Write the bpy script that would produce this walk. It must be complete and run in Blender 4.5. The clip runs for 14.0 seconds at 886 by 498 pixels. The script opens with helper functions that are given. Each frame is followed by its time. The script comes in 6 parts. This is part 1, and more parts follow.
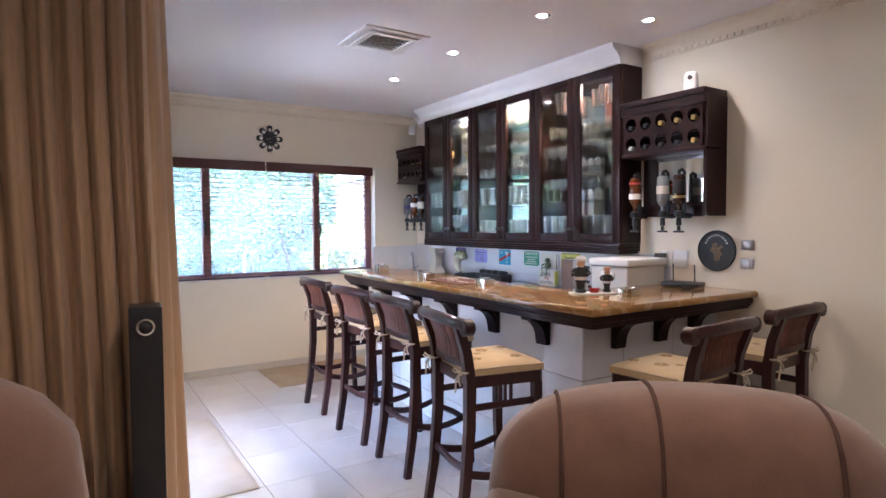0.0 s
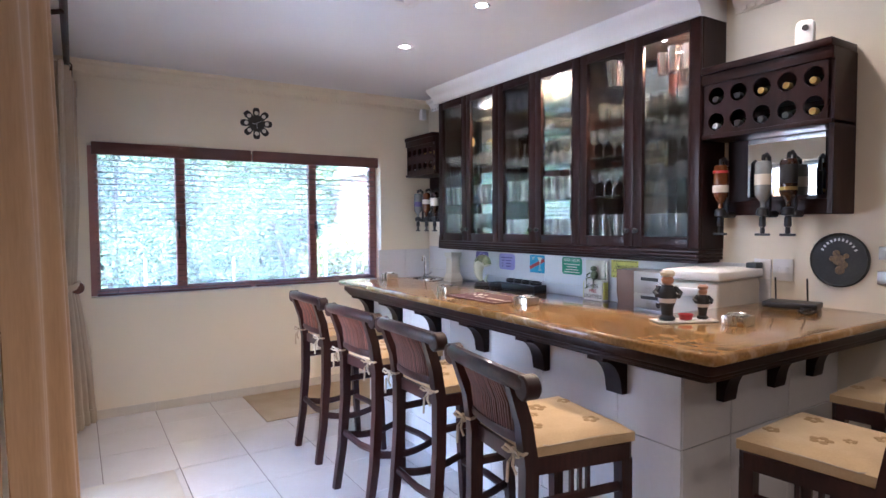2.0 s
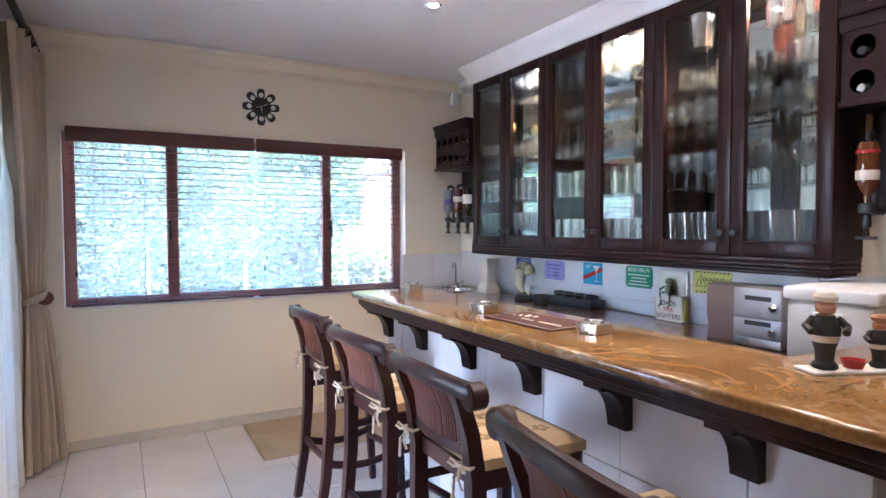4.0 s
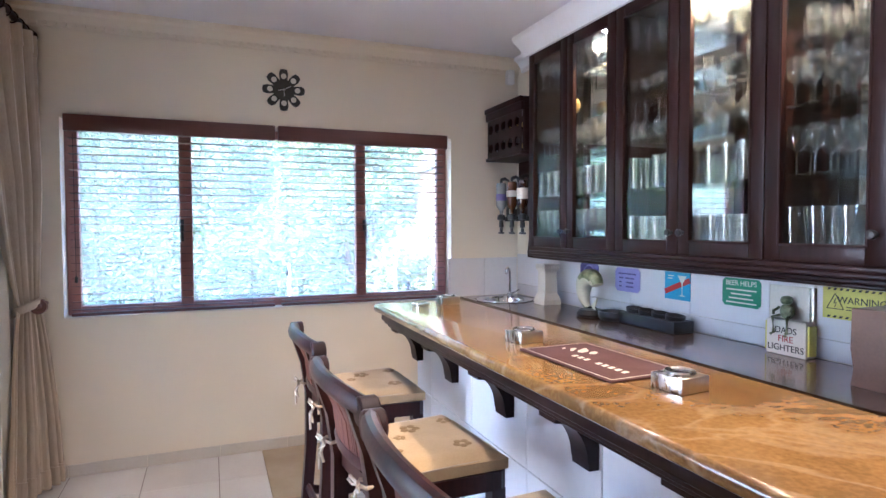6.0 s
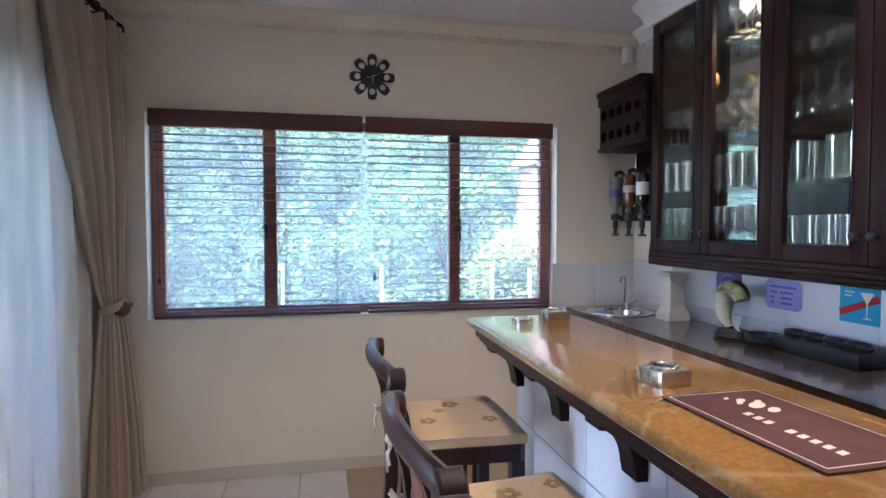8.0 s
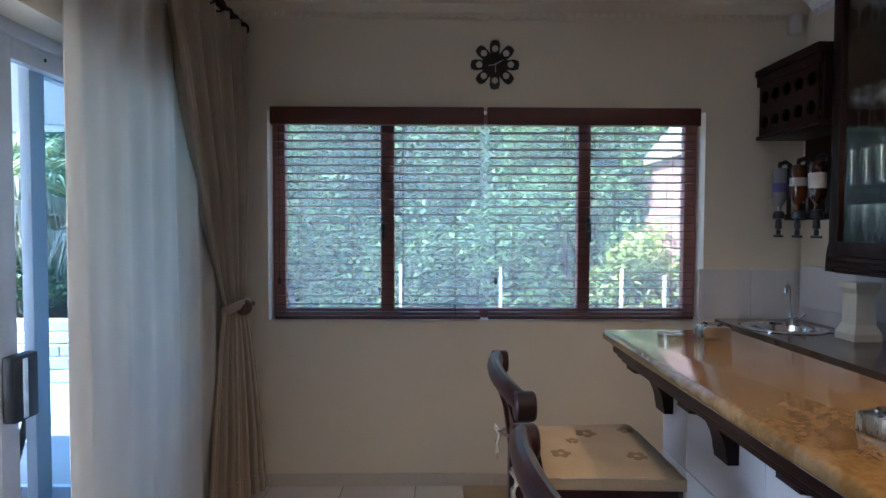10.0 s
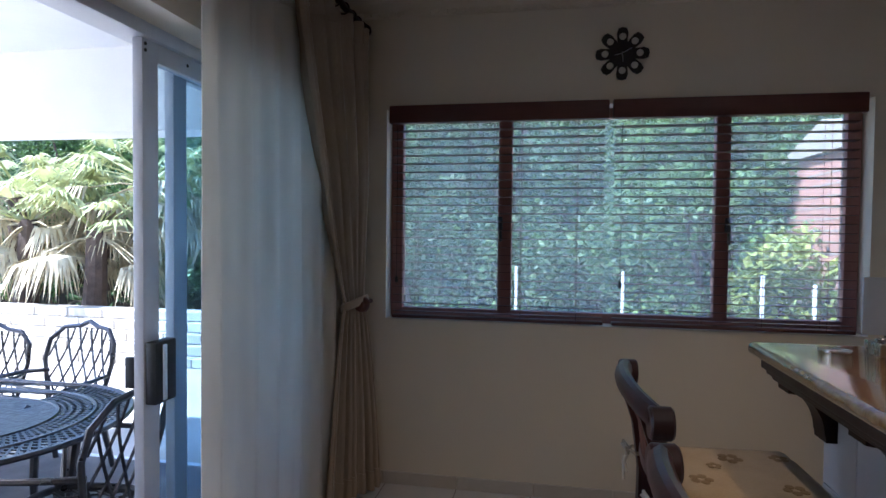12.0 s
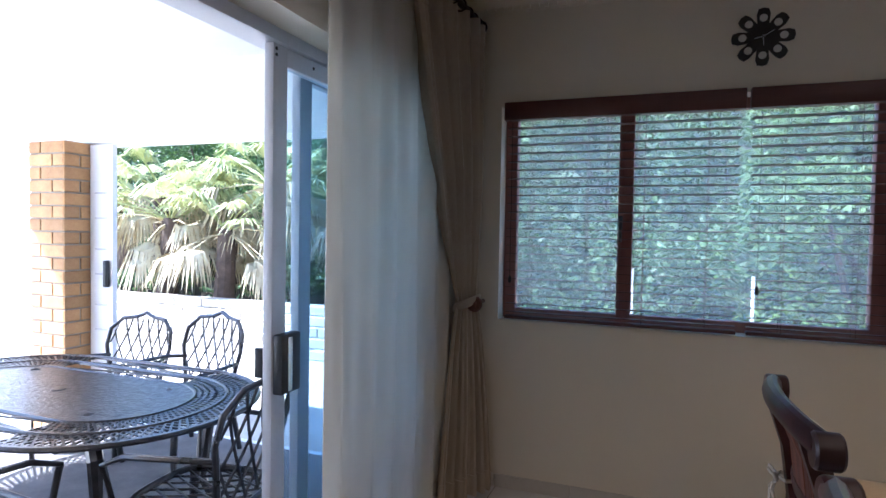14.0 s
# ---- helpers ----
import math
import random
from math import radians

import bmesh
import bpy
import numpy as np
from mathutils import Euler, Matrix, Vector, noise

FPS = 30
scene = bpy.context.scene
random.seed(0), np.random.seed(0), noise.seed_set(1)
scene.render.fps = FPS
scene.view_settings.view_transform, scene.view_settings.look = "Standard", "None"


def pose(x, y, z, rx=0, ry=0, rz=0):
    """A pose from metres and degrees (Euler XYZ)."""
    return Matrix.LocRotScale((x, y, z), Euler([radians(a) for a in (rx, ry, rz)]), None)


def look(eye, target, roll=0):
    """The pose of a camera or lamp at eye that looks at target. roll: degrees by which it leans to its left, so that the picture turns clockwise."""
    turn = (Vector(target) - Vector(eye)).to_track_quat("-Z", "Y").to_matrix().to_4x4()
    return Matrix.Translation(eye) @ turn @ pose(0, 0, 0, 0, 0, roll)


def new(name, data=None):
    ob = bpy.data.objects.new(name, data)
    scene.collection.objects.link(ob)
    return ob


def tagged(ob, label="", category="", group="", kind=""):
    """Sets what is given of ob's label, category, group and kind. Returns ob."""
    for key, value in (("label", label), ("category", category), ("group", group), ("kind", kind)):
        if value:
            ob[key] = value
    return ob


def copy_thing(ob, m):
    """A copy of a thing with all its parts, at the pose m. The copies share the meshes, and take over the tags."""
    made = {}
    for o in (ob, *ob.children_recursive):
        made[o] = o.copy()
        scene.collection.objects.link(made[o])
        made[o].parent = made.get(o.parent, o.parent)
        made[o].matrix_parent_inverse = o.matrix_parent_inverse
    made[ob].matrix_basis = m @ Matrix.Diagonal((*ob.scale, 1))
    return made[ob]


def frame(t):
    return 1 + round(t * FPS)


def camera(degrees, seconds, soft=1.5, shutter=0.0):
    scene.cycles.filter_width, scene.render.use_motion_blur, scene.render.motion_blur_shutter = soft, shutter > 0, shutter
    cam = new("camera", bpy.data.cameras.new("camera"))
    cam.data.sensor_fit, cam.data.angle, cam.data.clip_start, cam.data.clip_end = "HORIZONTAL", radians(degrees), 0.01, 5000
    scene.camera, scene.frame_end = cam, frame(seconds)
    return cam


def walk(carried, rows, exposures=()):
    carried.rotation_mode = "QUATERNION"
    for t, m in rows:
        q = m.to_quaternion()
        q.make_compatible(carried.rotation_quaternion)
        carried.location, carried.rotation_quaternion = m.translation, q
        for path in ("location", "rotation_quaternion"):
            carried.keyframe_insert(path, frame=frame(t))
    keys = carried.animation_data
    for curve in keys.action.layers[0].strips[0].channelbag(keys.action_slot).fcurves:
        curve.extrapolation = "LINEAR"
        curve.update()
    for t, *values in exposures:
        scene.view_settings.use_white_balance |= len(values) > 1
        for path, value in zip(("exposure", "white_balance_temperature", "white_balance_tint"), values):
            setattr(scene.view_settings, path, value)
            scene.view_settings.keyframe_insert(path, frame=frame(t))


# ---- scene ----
cam = camera(74.5, 14.0)
PATH = [
    (0, (0.180, 0.139, 1.380), (1.256, 1.823, 1.300), -0.3),
    (0.5, (0.310, 0.324, 1.394), (1.379, 2.012, 1.310), -0.4),
    (1, (0.374, 0.506, 1.388), (1.443, 2.195, 1.303), -0.4),
    (1.5, (0.466, 0.713, 1.389), (1.533, 2.403, 1.304), -0.4),
    (2, (0.548, 0.937, 1.397), (1.613, 2.628, 1.311), -0.4),
    (2.5, (0.629, 1.103, 1.391), (1.666, 2.811, 1.306), -0.3),
    (3, (0.716, 1.275, 1.389), (1.734, 2.995, 1.307), -0.2),
    (5.5, (1.275, 1.948, 1.363), (2.097, 3.769, 1.292), -0.2),
    (6, (1.386, 2.066, 1.380), (2.125, 3.923, 1.304), -0.2),
    (6.5, (1.459, 2.151, 1.382), (2.101, 4.043, 1.301), -0.2),
    (7, (1.498, 2.256, 1.379), (2.038, 4.180, 1.300), -0.1),
    (7.5, (1.514, 2.370, 1.381), (1.995, 4.310, 1.304), -0.0),
    (8, (1.512, 2.468, 1.383), (1.931, 4.423, 1.307), 0.0),
    (10.5, (1.511, 2.755, 1.365), (1.427, 4.752, 1.295), 0.3),
    (11, (1.499, 2.777, 1.359), (1.316, 4.767, 1.292), 0.5),
    (11.5, (1.491, 2.789, 1.358), (1.220, 4.770, 1.292), 0.6),
    (12, (1.489, 2.809, 1.349), (1.125, 4.774, 1.289), 0.6),
    (12.5, (1.470, 2.803, 1.356), (1.028, 4.752, 1.288), 0.6),
    (13, (1.461, 2.819, 1.347), (0.926, 4.745, 1.285), 0.8),
    (13.5, (1.445, 2.830, 1.347), (0.825, 4.731, 1.284), 0.9),
    (14, (1.430, 2.847, 1.344), (0.723, 4.716, 1.279), 1.0),
]
EXPOSURES = [(0, 4.28, 4950, 18), (3.0, 4.1, 4950, 18), (5.5, 4.35, 4930, 18), (6.5, 4.25, 4900, 18), (7.5, 3.9, 4880, 17), (8.0, 3.68, 4850, 17), (8.6, 3.5, 4850, 16), (9.8, 2.8, 4880, 14), (10.5, 2.45, 4900, 14), (11.5, 2.05, 4880, 15), (12.5, 2.05, 4880, 15), (14.0, 2.42, 4900, 15)]
walk(cam, [(t, look(eye, target, roll)) for t, eye, target, roll in PATH], EXPOSURES)

# ---- light and exposure ----
world = bpy.data.worlds.new("sky")
scene.world = world
world.use_nodes = True
wn = world.node_tree
sky = wn.nodes.new("ShaderNodeTexSky")
sky.sky_type = 'NISHITA'
sky.sun_disc = False
sky.sun_elevation, sky.sun_rotation = radians(51), radians(-118)
wn.nodes["Background"].inputs["Strength"].default_value = 0.15
wn.links.new(sky.outputs["Color"], wn.nodes["Background"].inputs["Color"])

sun_data = bpy.data.lights.new("sun", 'SUN')
sun_data.energy, sun_data.angle, sun_data.color = 5.0, radians(0.5), (1.0, 0.95, 0.86)
sun = new("sun", sun_data)
sun.matrix_world = look((-24, -13, 34), (0, 0, 0))

# ---- sizes of the place ----
WALL_X, WIN_Y, CEIL = 3.45, 5.79, 2.56      # bar wall, window wall, ceiling
LEFT_X, PATIO_Z = 0.37, -0.17                # inner face of the sliding door's wall, patio floor
WIN = (0.63, 2.93, 0.885, 1.985)            # window opening x0 x1 z0 z1
TOP = 1.003                                  # bar counter


# ---- materials ----
def mat(name, colour, rough=0.5, metal=0.0, second=None, scale=6.0, fine=60.0, bump=0.0, mix=0.5, coat=0.0, random_tint=0.0, rough_var=0.08, stretch=(1, 1, 1), sheen=0.0, translucent=0.0):
    m = bpy.data.materials.new(name)
    m.use_nodes = True
    nt = m.node_tree
    b = nt.nodes["Principled BSDF"]
    tc = nt.nodes.new("ShaderNodeTexCoord")
    mp = nt.nodes.new("ShaderNodeMapping")
    mp.inputs["Scale"].default_value = stretch
    nt.links.new(tc.outputs["Object"], mp.inputs["Vector"])
    big, small = nt.nodes.new("ShaderNodeTexNoise"), nt.nodes.new("ShaderNodeTexNoise")
    for n, s, d in ((big, scale, 3), (small, fine, 4)):
        n.inputs["Scale"].default_value, n.inputs["Detail"].default_value = s, d
        nt.links.new(mp.outputs["Vector"], n.inputs["Vector"])
    second = second or [c * 0.82 for c in colour]
    add = nt.nodes.new("ShaderNodeMath")
    add.operation = 'MULTIPLY_ADD'
    nt.links.new(small.outputs["Fac"], add.inputs[0])
    add.inputs[1].default_value = 0.5
    nt.links.new(big.outputs["Fac"], add.inputs[2])
    rng = nt.nodes.new("ShaderNodeMapRange")
    rng.inputs["From Min"].default_value, rng.inputs["From Max"].default_value = 0.5, 1.0
    rng.inputs["To Max"].default_value = mix * 2
    nt.links.new(add.outputs[0], rng.inputs["Value"])
    mx = nt.nodes.new("ShaderNodeMix")
    mx.data_type = 'RGBA'
    mx.inputs["A"].default_value, mx.inputs["B"].default_value = (*colour, 1), (*second, 1)
    nt.links.new(rng.outputs[0], mx.inputs["Factor"])
    out = mx.outputs["Result"]
    if random_tint:
        oi, hs = nt.nodes.new("ShaderNodeObjectInfo"), nt.nodes.new("ShaderNodeHueSaturation")
        r2 = nt.nodes.new("ShaderNodeMapRange")
        r2.inputs["To Min"].default_value, r2.inputs["To Max"].default_value = 1 - random_tint, 1 + random_tint
        nt.links.new(oi.outputs["Random"], r2.inputs["Value"])
        nt.links.new(r2.outputs[0], hs.inputs["Value"])
        nt.links.new(out, hs.inputs["Color"])
        out = hs.outputs["Color"]
    nt.links.new(out, b.inputs["Base Color"])
    b.inputs["Metallic"].default_value = metal
    rr = nt.nodes.new("ShaderNodeMapRange")
    rr.inputs["To Min"].default_value, rr.inputs["To Max"].default_value = max(0.02, rough - rough_var), min(1, rough + rough_var)
    nt.links.new(big.outputs["Fac"], rr.inputs["Value"])
    nt.links.new(rr.outputs[0], b.inputs["Roughness"])
    b.inputs["Coat Weight"].default_value = coat
    b.inputs["Coat Roughness"].default_value = 0.08
    b.inputs["Sheen Weight"].default_value = sheen
    if bump:
        bp = nt.nodes.new("ShaderNodeBump")
        bp.inputs["Strength"].default_value = bump
        bp.inputs["Distance"].default_value = 0.004
        nt.links.new(small.outputs["Fac"], bp.inputs["Height"])
        nt.links.new(bp.outputs["Normal"], b.inputs["Normal"])
    if translucent:
        tr, ms = nt.nodes.new("ShaderNodeBsdfTranslucent"), nt.nodes.new("ShaderNodeMixShader")
        nt.links.new(out, tr.inputs["Color"])
        ms.inputs[0].default_value = translucent
        nt.links.new(b.outputs[0], ms.inputs[1])
        nt.links.new(tr.outputs[0], ms.inputs[2])
        nt.links.new(ms.outputs[0], nt.nodes["Material Output"].inputs["Surface"])
    return m


def glass_mat(name, colour=(1, 1, 1), rough=0.0, ior=1.45, thin=False, gloss=0.04, veil=0.0, grazing=0.75):
    m = bpy.data.materials.new(name)
    m.use_nodes = True
    nt = m.node_tree
    b = nt.nodes["Principled BSDF"]
    if thin:
        # a thin pane: mostly clear, with a mirror-like share that grows at grazing angles
        tr, gl, ms, fr = (nt.nodes.new(k) for k in ("ShaderNodeBsdfTransparent", "ShaderNodeBsdfGlossy", "ShaderNodeMixShader", "ShaderNodeLayerWeight"))
        pw, mr = nt.nodes.new("ShaderNodeMath"), nt.nodes.new("ShaderNodeMapRange")
        pw.operation, pw.inputs[1].default_value = 'POWER', 4.0
        mr.inputs["To Min"].default_value, mr.inputs["To Max"].default_value = gloss, grazing
        tr.inputs["Color"].default_value = (*colour, 1)
        gl.inputs["Roughness"].default_value = rough
        fr.inputs["Blend"].default_value = 0.5
        nt.links.new(fr.outputs["Facing"], pw.inputs[0])
        nt.links.new(pw.outputs[0], mr.inputs["Value"])
        nt.links.new(mr.outputs[0], ms.inputs[0])
        nt.links.new(tr.outputs[0], ms.inputs[1])
        nt.links.new(gl.outputs[0], ms.inputs[2])
        end = ms.outputs[0]
        if veil:
            # a pale translucent haze mixed into the glass, imitating glare and glow
            haze, mv = nt.nodes.new("ShaderNodeBsdfTranslucent"), nt.nodes.new("ShaderNodeMixShader")
            haze.inputs["Color"].default_value = (0.82, 0.88, 0.88, 1)
            mv.inputs[0].default_value = veil
            nt.links.new(end, mv.inputs[1])
            nt.links.new(haze.outputs[0], mv.inputs[2])
            end = mv.outputs[0]
        nt.links.new(end, nt.nodes["Material Output"].inputs["Surface"])
    else:
        b.inputs["Base Color"].default_value = (*colour, 1)
        b.inputs["Transmission Weight"].default_value = 1.0
        b.inputs["Roughness"].default_value = rough
        b.inputs["IOR"].default_value = ior
    return m


def glow_mat(name, colour, strength):
    m = bpy.data.materials.new(name)
    m.use_nodes = True
    b = m.node_tree.nodes["Principled BSDF"]
    b.inputs["Base Color"].default_value = (*colour, 1)
    b.inputs["Emission Color"].default_value = (*colour, 1)
    b.inputs["Emission Strength"].default_value = strength
    return m


def stone_mat(name, base, vein, pale, rough=0.12, scale=3.0):
    """Polished granite: clouds of two browns with pale veins."""
    m = mat(name, base, rough, 0, vein, scale, 90, 0.0, 0.7, coat=0.5)
    nt = m.node_tree
    b = nt.nodes["Principled BSDF"]
    src = b.inputs["Base Color"].links[0].from_socket
    wv, nz, cr, mx = (nt.nodes.new(k) for k in ("ShaderNodeTexNoise", "ShaderNodeTexNoise", "ShaderNodeValToRGB", "ShaderNodeMix"))
    mx.data_type = 'RGBA'
    tc = nt.nodes.new("ShaderNodeTexCoord")
    nt.links.new(tc.outputs["Object"], wv.inputs["Vector"])
    wv.inputs["Scale"].default_value, wv.inputs["Detail"].default_value, wv.inputs["Distortion"].default_value = 2.2, 5, 1.6
    cr.color_ramp.elements[0].position, cr.color_ramp.elements[0].color = 0.46, (0, 0, 0, 1)
    cr.color_ramp.elements[1].position, cr.color_ramp.elements[1].color = 0.54, (0, 0, 0, 1)
    mid = cr.color_ramp.elements.new(0.5)
    mid.color = (0.22, 0.22, 0.22, 1)
    nt.links.new(wv.outputs["Fac"], cr.inputs["Fac"])
    nt.links.new(cr.outputs["Color"], mx.inputs["Factor"])
    nt.links.new(src, mx.inputs["A"])
    mx.inputs["B"].default_value = (*pale, 1)
    nt.links.new(mx.outputs["Result"], b.inputs["Base Color"])
    return m


M_WALL = mat("wall_paint", (0.78, 0.71, 0.575), 0.75, 0, (0.74, 0.67, 0.535), 1.2, 180, 0.10, 0.4)
M_CEIL = mat("ceiling_paint", (0.80, 0.79, 0.80), 0.8, 0, (0.76, 0.75, 0.76), 1.0, 150, 0.05, 0.4)
M_WHITE = mat("white_plaster", (0.82, 0.81, 0.80), 0.6, 0, (0.77, 0.76, 0.74), 4, 90, 0.05)
M_TILE = mat("floor_tile", (0.72, 0.70, 0.69), 0.16, 0, (0.66, 0.63, 0.61), 3, 45, 0.02, 0.5, random_tint=0.025)
M_GROUT = mat("grout", (0.22, 0.20, 0.18), 0.9, 0, (0.15, 0.13, 0.12), 8, 120, 0.2)
M_SKIRT = mat("skirting_tile", (0.62, 0.57, 0.50), 0.3, 0, (0.56, 0.51, 0.44), 5, 60, 0.02)
M_BARTILE = mat("bar_tile", (0.70, 0.69, 0.70), 0.2, 0, (0.64, 0.63, 0.64), 2, 40, 0.02, 0.4, random_tint=0.02)
M_WOOD = mat("dark_wood", (0.030, 0.011, 0.010), 0.40, 0, (0.013, 0.006, 0.006), 5, 70, 0.05, 0.6, coat=0.06, stretch=(1, 1, 0.15))
M_STOOL = mat("stool_wood", (0.06, 0.019, 0.016), 0.34, 0, (0.022, 0.008, 0.008), 6, 80, 0.05, 0.6, coat=0.15, stretch=(1, 1, 0.15))
M_SLAT = mat("back_spindle", (0.17, 0.06, 0.035), 0.4, 0, (0.05, 0.018, 0.012), 14, 120, 0.08, 0.6, random_tint=0.3, stretch=(1, 1, 0.1))
M_BLIND = mat("blind_wood", (0.13, 0.046, 0.036), 0.4, 0, (0.08, 0.03, 0.025), 10, 120, 0.04, 0.5, stretch=(0.1, 1, 1))
M_FRAME = mat("window_wood", (0.40, 0.20, 0.17), 0.45, 0, (0.32, 0.15, 0.13), 8, 80, 0.04)
M_GRANITE = stone_mat("honey_granite", (0.37, 0.21, 0.06), (0.20, 0.105, 0.03), (0.62, 0.48, 0.30), 0.14)
M_GRANITE2 = stone_mat("grey_brown_granite", (0.085, 0.052, 0.034), (0.045, 0.028, 0.02), (0.16, 0.11, 0.08), 0.22)
M_DRAPE = mat("brown_drape", (0.45, 0.29, 0.15), 0.75, 0, (0.32, 0.195, 0.10), 4, 160, 0.15, 0.5, sheen=0.3, stretch=(1, 1, 0.1), translucent=0.06)
M_DRAPE2 = mat("taupe_drape", (0.52, 0.43, 0.32), 0.75, 0, (0.40, 0.32, 0.23), 4, 160, 0.15, 0.5, sheen=0.3, stretch=(1, 1, 0.1), translucent=0.12)
M_SHEER = mat("white_sheer", (0.84, 0.80, 0.72), 0.8, 0, (0.79, 0.75, 0.67), 5, 300, 0.1, 0.3, translucent=0.5)
M_SUEDE = mat("brown_suede", (0.20, 0.105, 0.062), 0.85, 0, (0.145, 0.073, 0.043), 7, 220, 0.25, 0.5, sheen=0.5)
M_BLACK = mat("black_plastic", (0.012, 0.012, 0.014), 0.4, 0, (0.02, 0.02, 0.022), 8, 90, 0.02)
M_CHROME = mat("chrome", (0.8, 0.8, 0.8), 0.12, 1.0, (0.72, 0.72, 0.72), 8, 60)
M_ALU = mat("white_aluminium", (0.60, 0.60, 0.64), 0.4, 0.1, (0.54, 0.54, 0.58), 3, 70, 0.02)
# veil here imitates the bright haze of daylight in the window
M_PANE = glass_mat("window_pane_glass", (0.90, 0.94, 0.95), 0.0, 1.45, thin=True, veil=0.15)
M_GLASS = glass_mat("pane_glass", (0.96, 0.98, 0.97), 0.0, 1.45, thin=True, gloss=0.03, grazing=0.4)
M_TINT = glass_mat("tinted_door_glass", (0.79, 0.88, 0.95), 0.0, 1.45, thin=True, gloss=0.04, grazing=0.5)
# veil whitens the glasses, a painted sparkle under the cabinet lamps
M_TUMBLER = glass_mat("drinking_glass", (0.985, 0.99, 0.99), 0.02, 1.35, thin=True, gloss=0.10, grazing=0.6, veil=0.06)
M_MIRROR = mat("mirror", (0.75, 0.76, 0.76), 0.03, 1.0, (0.72, 0.73, 0.73), 3, 40, rough_var=0.01)
M_BRICK = mat("face_brick", (0.50, 0.30, 0.13), 0.85, 0, (0.36, 0.19, 0.08), 9, 90, 0.3, 0.5, random_tint=0.22)
M_MORTAR = mat("mortar", (0.34, 0.30, 0.24), 0.95, 0, (0.26, 0.22, 0.18), 12, 140, 0.3)
M_PAVE = mat("paving", (0.55, 0.50, 0.42), 0.85, 0, (0.42, 0.36, 0.28), 2, 60, 0.2, random_tint=0.1)
M_CAST = mat("cast_metal", (0.06, 0.06, 0.066), 0.30, 0.75, (0.11, 0.10, 0.095), 14, 160, 0.15)
M_CASTP = mat("cast_panel", (0.10, 0.10, 0.105), 0.32, 0.75, (0.03, 0.03, 0.03), 30, 55, 1.0)
M_LAMP = glow_mat("lamp_glow", (1.0, 0.86, 0.66), 22)
M_CREAM = mat("cushion_fabric", (0.54, 0.41, 0.23), 0.85, 0, (0.44, 0.32, 0.17), 9, 170, 0.2, 0.5, sheen=0.2)
M_PRINT = mat("cushion_print", (0.34, 0.24, 0.12), 0.85, 0, (0.28, 0.19, 0.09), 12, 170, 0.1)
for wood, level in ((M_WOOD, 0.18), (M_STOOL, 0.3)):
    wood.node_tree.nodes["Principled BSDF"].inputs["Specular IOR Level"].default_value = level
M_CORD = mat("cotton_cord", (0.56, 0.48, 0.36), 0.9, 0, (0.45, 0.37, 0.26), 20, 200, 0.2)


# ---- mesh helpers ----
def box(bm, x0, x1, y0, y1, z0, z1, bevel=0.0, segs=2, m=None):
    r = bmesh.ops.create_cube(bm, size=1.0)
    vs = r["verts"]
    bmesh.ops.scale(bm, vec=(x1 - x0, y1 - y0, z1 - z0), verts=vs)
    bmesh.ops.translate(bm, vec=((x0 + x1) / 2, (y0 + y1) / 2, (z0 + z1) / 2), verts=vs)
    if bevel:
        es = list({e for v in vs for e in v.link_edges})
        rb = bmesh.ops.bevel(bm, geom=es, offset=bevel, segments=segs, profile=0.5, affect='EDGES')
        vs = list({v for f in rb["faces"] for v in f.verts} | {v for v in vs if v.is_valid})
    if m is not None:
        bmesh.ops.transform(bm, matrix=m, verts=vs)
    return vs


def lathe(bm, profile, segs=20, m=None, cap=True):
    """Turns (radius, height) pairs about the z axis."""
    rings = []
    for r, z in profile:
        rings.append([bm.verts.new((r * math.cos(2 * math.pi * i / segs), r * math.sin(2 * math.pi * i / segs), z)) for i in range(segs)])
    for a, b in zip(rings, rings[1:]):
        for i in range(segs):
            j = (i + 1) % segs
            bm.faces.new((a[i], a[j], b[j], b[i]))
    if cap:
        for ring, flip in ((rings[0], True), (rings[-1], False)):
            bm.faces.new(ring[::-1] if flip else ring)
    if m is not None:
        bmesh.ops.transform(bm, matrix=m, verts=[v for ring in rings for v in ring])


def tube(bm, pts, rx, ry=None, segs=8, up=(0, 0, 1), closed=False, m=None, taper=None):
    """Sweeps an oval of half-axes rx (sideways) and ry (along up) along the points."""
    ry = ry or rx
    pts = [Vector(p) for p in pts]
    rings = []
    n = len(pts)
    for k, p in enumerate(pts):
        if closed:
            d = pts[(k + 1) % n] - pts[k - 1]
        else:
            d = pts[min(k + 1, n - 1)] - pts[max(k - 1, 0)]
        d.normalize()
        u = Vector(up)
        if abs(d.dot(u)) > 0.95:
            u = Vector((1, 0, 0)) if abs(d.x) < 0.9 else Vector((0, 1, 0))
        s = d.cross(u).normalized()
        w = s.cross(d).normalized()
        f = 1 if taper is None else taper[k]
        off = math.pi / 4 if segs == 4 else 0
        rings.append([bm.verts.new(p + s * (rx * f * math.cos(2 * math.pi * i / segs + off)) + w * (ry * f * math.sin(2 * math.pi * i / segs + off))) for i in range(segs)])
    pairs = list(zip(rings, rings[1:])) + ([(rings[-1], rings[0])] if closed else [])
    for a, b in pairs:
        for i in range(segs):
            j = (i + 1) % segs
            bm.faces.new((a[i], b[i], b[j], a[j]))
    if not closed:
        bm.faces.new(rings[0])
        bm.faces.new(rings[-1][::-1])
    if m is not None:
        bmesh.ops.transform(bm, matrix=m, verts=[v for ring in rings for v in ring])


